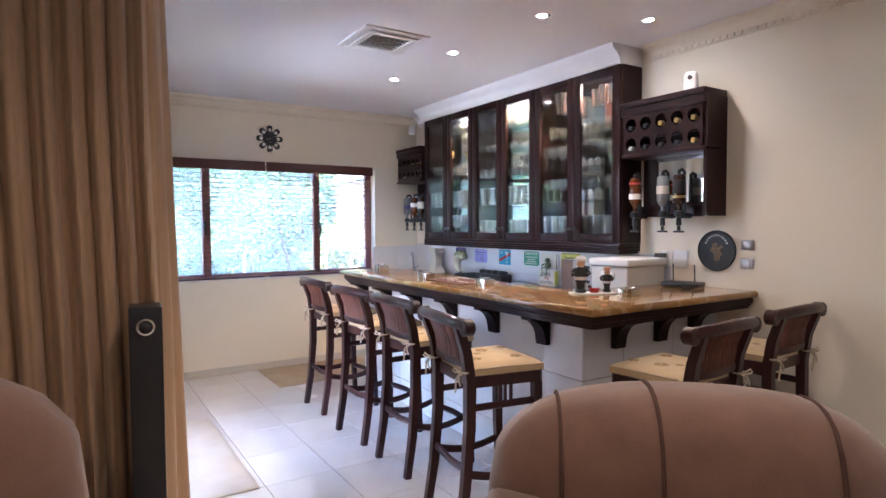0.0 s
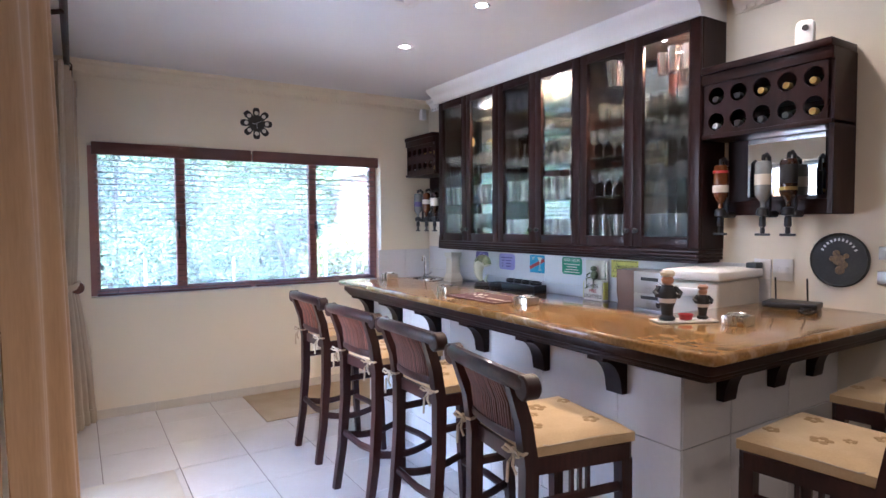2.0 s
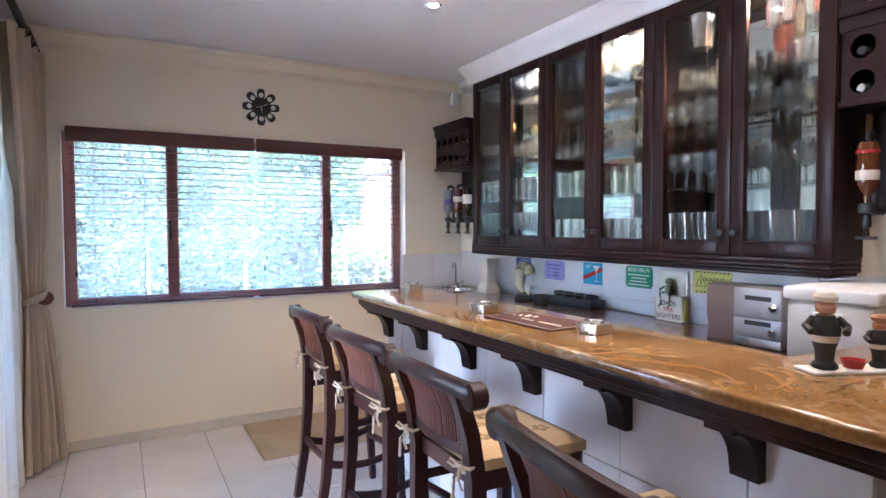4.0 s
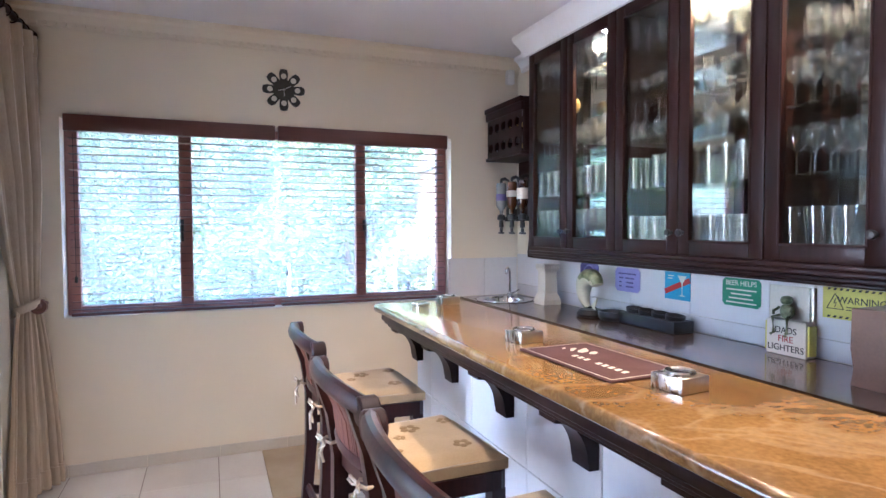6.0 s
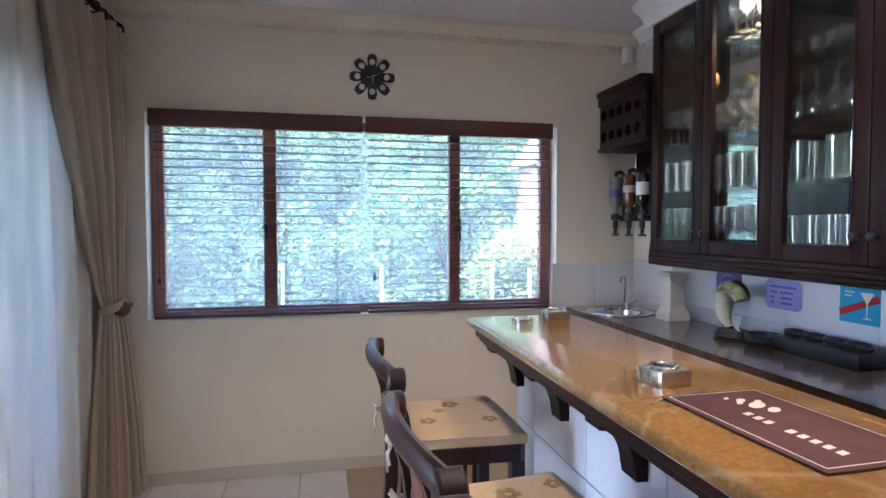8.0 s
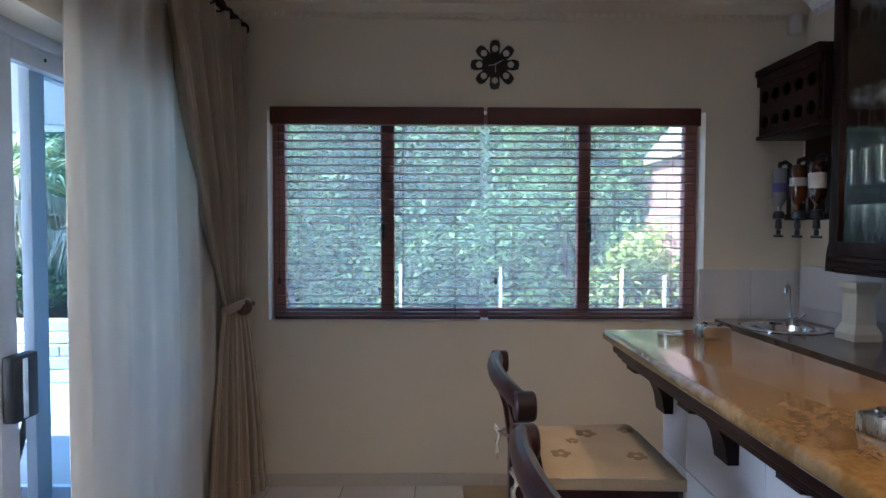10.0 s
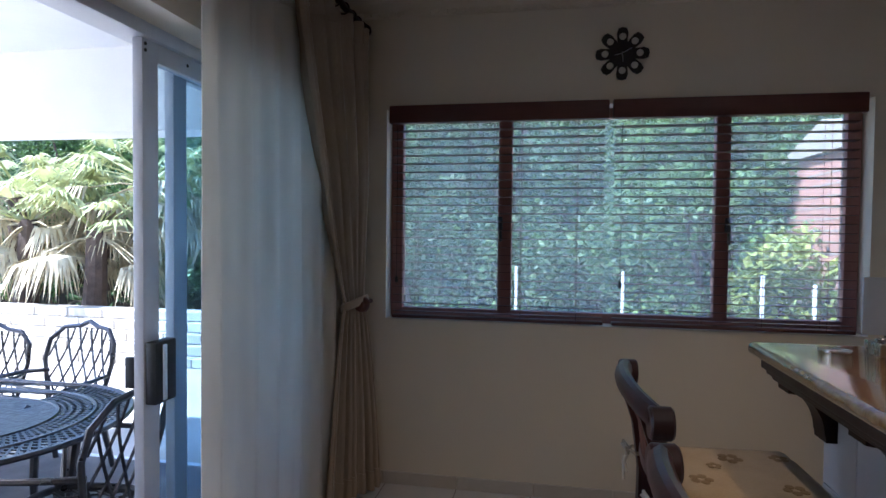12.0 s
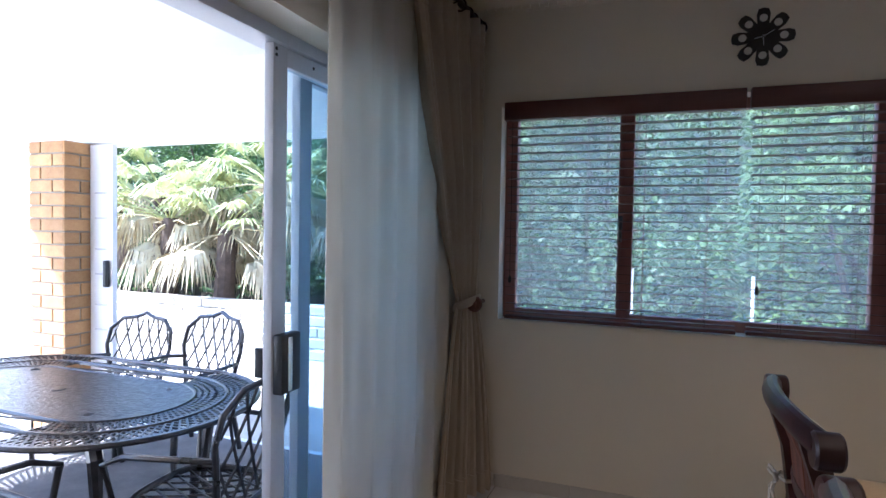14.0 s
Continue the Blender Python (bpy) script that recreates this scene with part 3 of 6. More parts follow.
bm = bmesh.new()
prof = [(0, 0), (0.0, -0.118), (-0.012, -0.118), (-0.018, -0.09), (-0.03, -0.07), (-0.05, -0.05), (-0.075, -0.035), (-0.085, -0.02), (-0.09, 0)]
prism(bm, prof, GY1 + 0.075 - GY0)
bmesh.ops.transform(bm, matrix=Matrix(((1, 0, 0, GX0 + 0.01), (0, 0, 1, GY0), (0, 1, 0, CEIL - 0.001), (0, 0, 0, 1))), verts=list(bm.verts))
thing("cornice_cabinet", "white moulded cornice between the cabinet and the ceiling", "cornice", "", "structure", bm, M_WHITE)
slab("bulkhead", GX0 + 0.012, WALL_X, GY0 + 0.0, GY1 + 0.06, GZ1 + 0.002, CEIL, M_WHITE, "white plastered bulkhead over the cabinet", "bulkhead")


# ---- bar stools ----
def make_stool(at, label):
    """Origin on the floor under the seat's middle; the back is on the -x side."""
    s = tagged(new("bar_stool"), label, "bar stool", "bar stools")
    SH = 0.715
    bm = bmesh.new()
    prism(bm, [(-0.175, -0.17), (-0.16, -0.185), (0.17, -0.205), (0.19, -0.19), (0.19, 0.19), (0.17, 0.205), (-0.16, 0.185), (-0.175, 0.17)], 0.05)
    bmesh.ops.translate(bm, vec=(0, 0, SH - 0.05), verts=list(bm.verts))
    part("seat", bm, M_STOOL, s)
    for sy in (-1, 1):
        bm = bmesh.new()
        tube(bm, [(-0.235, sy * 0.175, 0.0), (-0.20, sy * 0.172, 0.22), (-0.178, sy * 0.17, 0.48), (-0.175, sy * 0.17, SH - 0.02), (-0.195, sy * 0.172, SH + 0.11), (-0.236, sy * 0.180, 0.945)], 0.026, 0.03, 4, up=(1, 0, 0), taper=[0.85, 0.95, 1.05, 1.1, 1.0, 0.9])
        part("back_leg", bm, M_STOOL, s)
        bm = bmesh.new()
        tube(bm, [(0.185, sy * 0.185, 0.0), (0.168, sy * 0.182, 0.35), (0.165, sy * 0.18, SH - 0.05)], 0.025, 0.027, 4, up=(1, 0, 0), taper=[0.8, 1.0, 1.1])
        part("front_leg", bm, M_STOOL, s)
        bm = bmesh.new()
        pts = [(-0.195 + 0.37 * i / 8, sy * 0.178, 0.285 - 0.035 * math.sin(math.pi * i / 8)) for i in range(9)]
        tube(bm, pts, 0.011, 0.019, 8)
        part("side_stretcher", bm, M_STOOL, s)
        bm = bmesh.new()
        tube(bm, [(-0.175, sy * 0.176, 0.575), (0.165, sy * 0.18, 0.575)], 0.010, 0.017, 8)
        for x in (-0.03, 0.0, 0.03):
            box(bm, x - 0.006, x + 0.006, sy * 0.178 - 0.006, sy * 0.178 + 0.006, 0.575, SH - 0.05)
        part("side_rail", bm, M_STOOL, s)
    bm = bmesh.new()
    tube(bm, [(-0.193, -0.17, 0.30), (-0.18, 0, 0.275), (-0.193, 0.17, 0.30)], 0.012, 0.02, 8)
    part("back_stretcher", bm, M_STOOL, s)
    bm = bmesh.new()
    tube(bm, [(0.168, -0.18, 0.25), (0.185, 0, 0.25), (0.168, 0.18, 0.25)], 0.014, 0.02, 8)
    part("footrest", bm, M_STOOL, s)
    # top rail: bowed back, with rolled ends
    bm = bmesh.new()
    pts = [(-0.226 - 0.032 * (1 - (t * 2 - 1) ** 2), -0.238 + 0.476 * t, 0.955 + 0.012 * math.sin(math.pi * t)) for t in [i / 12 for i in range(13)]]
    tube(bm, pts, 0.022, 0.027, 12, up=(0, 0, 1))
    for sy in (-1, 1):
        lathe(bm, [(0.002, -0.026), (0.032, -0.025), (0.036, -0.02), (0.036, 0.02), (0.032, 0.025), (0.002, 0.026)], 20, pose(-0.220, sy * 0.236, 0.946, 0, 90, 0))
    part("top_rail", bm, M_STOOL, s, "bowed top rail with rolled ends")
    bm = bmesh.new()
    pts = [(-0.185 - 0.02 * (1 - (t * 2 - 1) ** 2), -0.155 + 0.31 * t, 0.768) for t in [i / 8 for i in range(9)]]
    tube(bm, pts, 0.011, 0.02, 8)
    part("lower_rail", bm, M_STOOL, s)
    sp = bmesh.new()
    tube(sp, [(0, 0, 0), (-0.010, 0, 0.085), (-0.044, 0, 0.165)], 0.0048, segs=5)
    me = finish("spindle", sp, M_SLAT)
    n = 24
    for i in range(n):
        t = (i + 0.5) / n
        share("spindle", me, s, (-0.187 - 0.02 * (1 - (t * 2 - 1) ** 2) + random.uniform(-0.001, 0.001), -0.150 + 0.30 * t, 0.778))
    s.matrix_world = at
    return s


def make_cushion(at):
    c = tagged(new("seat_cushion"), "cream patterned tie-on cushion lying on the stool", "cushion", "stool cushions")
    bm = bmesh.new()
    n = 14
    def top(u, v, z):
        x, y = -0.165 + 0.36 * u, (-0.5 + v) * (0.36 + 0.04 * u)
        e = min(u, 1 - u, v, 1 - v)
        return (x, y, 0.715 + (z * (0.6 + 0.4 * min(1, (e / 0.12)) ** 0.5) if z else 0.002))
    up = [[bm.verts.new(top(i / n, j / n, 0.052)) for j in range(n + 1)] for i in range(n + 1)]
    dn = [[bm.verts.new(top(i / n, j / n, 0)) for j in range(n + 1)] for i in range(n + 1)]
    for i in range(n):
        for j in range(n):
            bm.faces.new((up[i][j], up[i + 1][j], up[i + 1][j + 1], up[i][j + 1]))
            bm.faces.new((dn[i][j], dn[i][j + 1], dn[i + 1][j + 1], dn[i + 1][j]))
    for k in range(n):
        for a, b in (((k, 0), (k + 1, 0)), ((k + 1, n), (k, n)), ((0, k + 1), (0, k)), ((n, k), (n, k + 1))):
            bm.faces.new((dn[a[0]][a[1]], dn[b[0]][b[1]], up[b[0]][b[1]], up[a[0]][a[1]]))
    part("pad", bm, M_CREAM, c)
    bm = bmesh.new()
    ring = []
    for i in range(40):
        a = 2 * math.pi * i / 40
        ring.append((0.015 + 0.178 * max(-1, min(1, 1.25 * math.cos(a))), 0.188 * max(-1, min(1, 1.25 * math.sin(a))), 0.748))
    tube(bm, ring, 0.0025, segs=5, closed=True)
    part("piping", bm, M_CORD, c)
    # small printed leaf motifs, as thin patches on the cloth
    for k, (u, v, r) in enumerate(((0.2, 0.3, 0.03), (0.5, 0.7, 0.034), (0.75, 0.25, 0.03), (0.85, 0.75, 0.026), (0.35, 0.55, 0.02))):
        bm = bmesh.new()
        x, y, z = top(u, v, 0.052)
        for q in range(5):
            a = q * 2 * math.pi / 5 + k
            lathe(bm, [(0.0005, 0.0), (r * 0.36, 0.0), (r * 0.36, 0.0012), (0.0005, 0.0012)], 8, Matrix.Translation((x + r * 0.6 * math.cos(a), y + r * 0.6 * math.sin(a), z + 0.0005)), cap=False)
        part("motif", bm, M_PRINT, c, "printed brown leaf motif")
    for sy in (-1, 1):
        bm = bmesh.new()
        y = sy * 0.168
        tube(bm, [(-0.16, y, 0.735), (-0.21, y + 0.03 * sy, 0.74), (-0.225, y, 0.742), (-0.21, y - 0.03 * sy, 0.74), (-0.16, y, 0.735)], 0.005, segs=6)
        for d in (-1, 1):
            tube(bm, [(-0.222, y, 0.742), (-0.235, y + d * 0.03, 0.755), (-0.236, y + d * 0.045, 0.742), (-0.23, y + d * 0.025, 0.735), (-0.222, y, 0.742)], 0.0045, segs=6)
            tube(bm, [(-0.222, y, 0.742), (-0.236, y + d * 0.012, 0.71), (-0.232, y + d * 0.026, 0.665 - 0.02 * d)], 0.0045, segs=6)
        part("tie", bm, M_CORD, c, "cotton tie knotted in a bow")
    c.matrix_world = at
    return c


STOOLS = [(1.94, 4.34, 1), (1.925, 3.65, 4), (1.93, 3.06, 0), (1.84, 2.36, -8), (2.42, 1.745, 93), (3.14, 1.81, 92)]
base_stool = base_cushion = None
for x, y, a in STOOLS:
    at = pose(x, y, 0, 0, 0, a)
    if base_stool is None:
        base_stool, base_cushion = make_stool(at, "dark wooden bar stool with a slatted low back beside the bar"), make_cushion(at)
    else:
        copy_thing(base_stool, at)
        copy_thing(base_cushion, at)


# ---- drapes ----
def pleat(u, v, n, amp, seed=0.0, gather=0.6):
    """The depth of the folds across (u) and down (v) a drape."""
    a = 2 * math.pi * n * (u + 0.012 * math.sin(5 * v + seed) + 0.01 * math.sin(13 * u + seed))
    return amp * (0.55 + 0.45 * v) * (math.sin(a) + 0.35 * math.sin(2.3 * a + seed + 1.5 * v))


def make_drape(name, label, f, nu, nv, material, parts=()):
    d = tagged(new(name), label, "curtain")
    for nm, v0, v1, rows, thick in (("heading", 0.0, 0.045, 4, 0.008), ("cloth", 0.0452, 0.958, nv, 0.004), ("hem", 0.9582, 1.0, 4, 0.007)):
        bm = bmesh.new()
        sheet(bm, lambda u, v: f(u, v0 + (v1 - v0) * v), nu, rows, thick)
        part(nm, bm, material, d, smooth=80)
    return d


def lounge_drape(u, v):
    x = -0.75 + 1.165 * u
    z = 2.42 - 2.4 * v
    return (x + 0.01 * v, 2.215 + pleat(u, v, 17, 0.030, 0.7), z)


make_drape("lounge_drape", "long straight brown pleated drape against the lounge wall", lounge_drape, 260, 24, M_DRAPE)


def near_drape(u, v):
    z = 2.40 - 2.385 * v
    far = 3.50 - 0.27 * v
    y = 2.36 + (far - 2.36) * u
    wrap = min(1.0, u / 0.14)
    return (0.395 + 0.075 * math.sin(wrap * math.pi / 2) + 0.04 * v + wrap * pleat(u, v, 7, 0.028, 2.1), y, z)


make_drape("door_drape", "brown pleated drape drawn aside at the sliding door", near_drape, 150, 24, M_DRAPE)


def far_drape(u, v):
    z = 2.36 - 2.33 * v
    top, knot, hem = ((0.47, 4.98), (0.53, 5.725)), ((0.46, 5.635), (0.54, 5.695)), ((0.45, 5.40), (0.625, 5.715))
    if z >= 0.97:
        t = (z - 0.97) / 1.39
        a, b, k = knot, top, (t ** 0.8, t ** 1.3)
        fold = 0.012 + 0.038 * min(1, 2.2 * t)
    else:
        t = (0.97 - z) / 0.97
        a, b, k = knot, hem, (t ** 0.6, t ** 0.6)
        fold = 0.012 + 0.026 * min(1, 1.6 * t)
    p = [[a[i][c] + (b[i][c] - a[i][c]) * k[i] for c in (0, 1)] for i in (0, 1)]
    x, y = p[0][0] + (p[1][0] - p[0][0]) * u, p[0][1] + (p[1][1] - p[0][1]) * u
    d = Vector((p[1][1] - p[0][1], p[0][0] - p[1][0])).normalized()
    f = pleat(u, 0.6, 7, fold, 0.4)
    return (x + d.x * f, y + d.y * f, z)


make_drape("door_drape", "taupe pleated drape tied back beside the window wall", far_drape, 130, 60, M_DRAPE2)


def sheer(u, v):
    z = 2.36 - 2.34 * v
    lo = 4.42 - 0.04 * v
    hi = 5.70 - 0.03 * v
    return (0.42 + (1 - u) ** 1.3 * (0.01 + 0.03 * v ** 0.8) + pleat(u, v, 6, 0.024, 1.3), lo + (hi - lo) * u, z)


make_drape("sheer_curtain", "white translucent sheer curtain hanging in the sliding door", sheer, 110, 30, M_SHEER)

rod = tagged(new("curtain_rod"), "dark wooden curtain rod with a turned finial and rings", "curtain rod")
bm = bmesh.new()
tube(bm, [(0.53, 2.35, 2.385), (0.53, 5.70, 2.385)], 0.017, segs=12)
part("pole", bm, M_WOOD, rod)
bm = bmesh.new()
lathe(bm, [(0.017, 0), (0.026, 0.006), (0.018, 0.014), (0.03, 0.03), (0.026, 0.05), (0.004, 0.06)], 16, pose(0.53, 5.70, 2.385, -90, 0, 0))
part("finial", bm, M_WOOD, rod)
ring = bmesh.new()
tube(ring, [(0.027 * math.cos(a), 0, 0.027 * math.sin(a)) for a in [2 * math.pi * i / 16 for i in range(16)]], 0.004, segs=6, closed=True)
me = finish("ring", ring, M_WOOD)
for y in [2.42, 2.56, 2.72, 2.88, 3.04, 3.2] + [5.2, 5.3, 5.4, 5.5, 5.58, 5.65]:
    share("ring", me, rod, (0.53, y, 2.375))
for y in (2.38, 4.1, 5.685):
    bm = bmesh.new()
    tube(bm, [(LEFT_X, y, 2.35), (0.47, y, 2.35), (0.53, y, 2.366)], 0.012, segs=8)
    part("bracket", bm, M_WOOD, rod)
tie = tagged(new("curtain_tieback"), "fabric tieback looped to a round wall knob", "tieback")
bm = bmesh.new()
tube(bm, [(0.50 + 0.066 * math.cos(a), 5.662 + 0.058 * math.sin(a), 0.972 + 0.03 * math.cos(a)) for a in [2 * math.pi * i / 24 for i in range(24)]], 0.008, 0.022, 8, closed=True)
part("band", bm, M_DRAPE2, tie)
bm = bmesh.new()
lathe(bm, [(0.012, 0), (0.012, 0.13), (0.036, 0.135), (0.042, 0.15), (0.038, 0.162), (0.02, 0.166), (0.014, 0.172), (0.002, 0.174)], 20, pose(0.548, WIN_Y - 0.001, 0.975, 90, 0, 0))
part("knob", bm, M_SLAT, tie, "turned brown wooden knob")


# ---- sliding door ----
def make_door():
    d = tagged(new("door_1"), "half-open white aluminium sliding door with blue-tinted glass", "sliding door", "", "structure")
    y0, y1, z1 = DOOR
    x0, x1 = 0.142, 0.25
    bm = bmesh.new()
    box(bm, x0, x1, y0, y1, z1 - 0.045, z1 - 0.001, 0.003)
    box(bm, x0, x1, y0, y1, -0.02, 0.02, 0.003)
    box(bm, x0, x1, y0 + 0.001, y0 + 0.045, 0.02, z1 - 0.045, 0.003)
    box(bm, x0, x1, y1 - 0.045, y1 - 0.001, 0.02, z1 - 0.045, 0.003)
    part("door_frame", bm, M_ALU, d)

    def leaf(name, xa, xb, ya, yb, label):
        bm = bmesh.new()
        st = 0.075
        box(bm, xa, xb, ya, ya + st, 0.022, z1 - 0.047, 0.003)
        box(bm, xa, xb, yb - st, yb, 0.022, z1 - 0.047, 0.003)
        box(bm, xa, xb, ya + st, yb - st, 0.022, 0.11, 0.003)
        box(bm, xa, xb, ya + st, yb - st, z1 - 0.11, z1 - 0.047, 0.003)
        lf = part(name, bm, M_ALU, d, label)
        bm = bmesh.new()
        xm = (xa + xb) / 2
        box(bm, xm - 0.003, xm + 0.003, ya + st, yb - st, 0.11, z1 - 0.11)
        part("pane", bm, M_TINT, lf, "blue-tinted glass pane")
        return lf
    lf = leaf("sliding_leaf", 0.200, 0.236, 4.428, 5.29, "sliding leaf pushed open")
    leaf("fixed_leaf", 0.150, 0.186, 4.65, 5.372, "fixed glazed leaf")
    bm = bmesh.new()
    box(bm, 0.2365, 0.275, 4.432, 4.536, 0.79, 0.99, 0.006)
    part("lock", bm, M_BLACK, lf, "black lock case")
    bm = bmesh.new()
    box(bm, 0.2755, 0.281, 4.46, 4.482, 0.80, 0.98, 0.002)
    part("lock_plate", bm, M_CHROME, lf, "bright lock plate")
    bm = bmesh.new()
    box(bm, 0.165, 0.1995, 4.43, 4.448, 0.84, 0.94, 0.004)
    part("outer_handle", bm, M_BLACK, lf)
    bm = bmesh.new()
    for y, z in ((4.441, z1 - 0.065), (4.441, z1 - 0.085), (4.655, z1 - 0.075)):
        lathe(bm, [(0.006, 0), (0.006, 0.002), (0.0005, 0.002)], 10, pose(0.2365, y, z, 0, 90, 0))
    part("screws", bm, M_BLACK, lf)
    return d


make_door()


M_SEAM = mat("suede_seam", (0.10, 0.05, 0.035), 0.9, 0, (0.07, 0.035, 0.025), 20, 200, 0.1)


# ---- upholstered seats and loudspeaker ----
def puff(bm, x0, x1, y0, y1, z0, z1, power=3.2, n=26, m=None, wrinkle=0.008):
    """A plump cushion: a rounded block with a slightly wrinkled skin."""
    r = bmesh.ops.create_icosphere(bm, subdivisions=4, radius=1.0)
    for v in r["verts"]:
        p = v.co.normalized()
        k = (abs(p.x) ** power + abs(p.y) ** power + abs(p.z) ** power) ** (-1 / power)
        q = p * k
        w = noise.noise(Vector((q.x * 3 + x0, q.y * 3 + y0, q.z * 5 + z0))) * wrinkle + noise.noise(q * 9) * wrinkle * 0.5
        q = q * (1 + w)
        v.co = Vector(((x0 + x1) / 2 + q.x * (x1 - x0) / 2, (y0 + y1) / 2 + q.y * (y1 - y0) / 2, (z0 + z1) / 2 + q.z * (z1 - z0) / 2))
    if m is not None:
        bmesh.ops.transform(bm, matrix=m, verts=r["verts"])


def make_armchair(at, label, width, high=0.975):
    """Origin on the floor in the middle; the back is on the +y side."""
    a = tagged(new("armchair"), label, "armchair", "lounge suite")
    w = width / 2
    bm = bmesh.new()
    puff(bm, -w, w, -0.42, 0.38, 0.06, 0.46, 6)
    part("base", bm, M_SUEDE, a)
    bm = bmesh.new()
    puff(bm, -w + 0.22, w - 0.22, -0.46, 0.25, 0.36, 0.58, 4)
    part("seat_cushion", bm, M_SUEDE, a)
    for s in (-1, 1):
        bm = bmesh.new()
        puff(bm, min(s * (w - 0.24), s * (w + 0.02)), max(s * (w - 0.24), s * (w + 0.02)), -0.45, 0.36, 0.1, 0.68, 3.5)
        part("armrest", bm, M_SUEDE, a)
    bm = bmesh.new()
    puff(bm, -w + 0.02, w - 0.02, 0.06, 0.46, 0.30, high, 2.7, wrinkle=0.02)
    back = part("back_cushion", bm, M_SUEDE, a, "plump suede back with stitched seams")
    for x in (-0.62 * w, -0.18 * w, 0.58 * w):
        bm = bmesh.new()
        pts = []
        for i in range(15):
            q = math.radians(-20 + 200 * i / 14)
            c, sn, k = math.cos(q), math.sin(q), abs(x / (w - 0.02)) ** 2.7
            r = ((1 - k) / (abs(c) ** 2.7 + abs(sn) ** 2.7)) ** (1 / 2.7)
            pts.append((x, 0.26 - 0.2 * r * c * 1.01, (high + 0.3) / 2 + (high - 0.3) / 2 * r * sn * 1.01))
        tube(bm, pts, 0.006, segs=6, up=(1, 0, 0))
        part("seam", bm, M_SEAM, back, "dark stitched seam")
    for f in (0, 1, 2, 3):
        bm = bmesh.new()
        lathe(bm, [(0.03, 0), (0.035, 0.07)], 12, Matrix.Translation(((-1 if f % 2 else 1) * (w - 0.12), (-0.3 if f < 2 else 0.28), 0.0)))
        part("foot", bm, M_WOOD, a)
    a.matrix_world = at
    return a


make_armchair(pose(1.43, 0.92, 0, 0, 0, -40), "plump brown suede armchair with seamed back", 1.12, 0.935)
make_armchair(pose(-0.34, 1.58, 0, 0, 0, 0), "brown suede armchair in front of the drapes", 1.12, 1.085)

spk = tagged(new("tower_loudspeaker"), "slim black floor-standing loudspeaker in front of the drape", "loudspeaker")
bm = bmesh.new()
box(bm, -0.045, 0.045, -0.06, 0.06, 0.03, 1.145, 0.006, 3)
part("cabinet", bm, M_BLACK, spk)
bm = bmesh.new()
box(bm, -0.10, 0.10, -0.11, 0.11, 0.0, 0.03, 0.01, 3)
part("base", bm, M_BLACK, spk)
bm = bmesh.new()
lathe(bm, [(0.025, 0.0), (0.025, 0.004), (0.019, 0.005), (0.017, 0.001)], 24, pose(0, -0.0605, 1.087, 90, 0, 0), cap=False)
part("driver_ring", bm, M_CHROME, spk, "bright ring round the driver")
bm = bmesh.new()
lathe(bm, [(0.016, 0.0), (0.012, 0.003), (0.0005, 0.006)], 20, pose(0, -0.0605, 1.087, 90, 0, 0))
part("driver", bm, M_BLACK, spk)
spk.matrix_world = pose(0.365, 2.10, 0, 0, 0, -6)

# ---- floor mats ----
M_MAT = mat("beige_mat", (0.44, 0.36, 0.25), 0.95, 0, (0.37, 0.29, 0.19), 6, 260, 0.4)
M_RUG = mat("pale_rug", (0.60, 0.56, 0.49), 0.95, 0, (0.53, 0.48, 0.41), 5, 260, 0.4)
bm = bmesh.new()
box(bm, 1.655, 2.85, 5.05, 5.765, 0.001, 0.010, 0.004)
thing("floor_mat", "beige woven mat in the passage behind the bar", "mat", "", "", bm, M_MAT)
bm = bmesh.new()
box(bm, 0.50, 0.985, 3.2, 4.52, 0.001, 0.011, 0.004)
thing("door_mat", "pale rectangular mat by the sliding door", "mat", "", "", bm, M_RUG)


# ---- ceiling lamps ----
def downlight(x, y, watts=1.7):
    d = tagged(new("downlight"), "recessed ceiling downlight, switched on; the lounge ones are added unseen fill", "ceiling light", "ceiling downlights")
    bm = bmesh.new()
    lathe(bm, [(0.046, 0.0), (0.046, -0.004), (0.036, -0.007), (0.027, -0.002), (0.027, 0.0)], 24, cap=False)
    part("rim", bm, M_CHROME, d)
    bm = bmesh.new()
    lathe(bm, [(0.0005, -0.0025), (0.026, -0.0025), (0.026, -0.001)], 20, cap=False)
    part("bulb", bm, M_LAMP, d, "glowing warm bulb")
    d.matrix_world = Matrix.Translation((x, y, CEIL))
    la = bpy.data.lights.new("downlight_lamp", 'SPOT')
    la.energy, la.spot_size, la.spot_blend, la.shadow_soft_size, la.color = watts, radians(130), 0.8, 0.03, (1.0, 0.70, 0.42)
    lo = new("downlight_lamp", la)
    lo.location = (x, y, CEIL - 0.02)
    return d


# the last five, over the lounge, are unseen and added as fill light
for x, y in ((2.41, 4.34), (2.41, 3.49), (2.45, 2.64), (3.02, 2.37), (2.4, 1.2), (2.4, 0.0), (0.8, 1.2), (0.8, 0.0), (-0.8, 0.6)):
    downlight(x, y, 0.9 if x > 2.9 or y < 1.5 < x + 0.2 else 1.7)
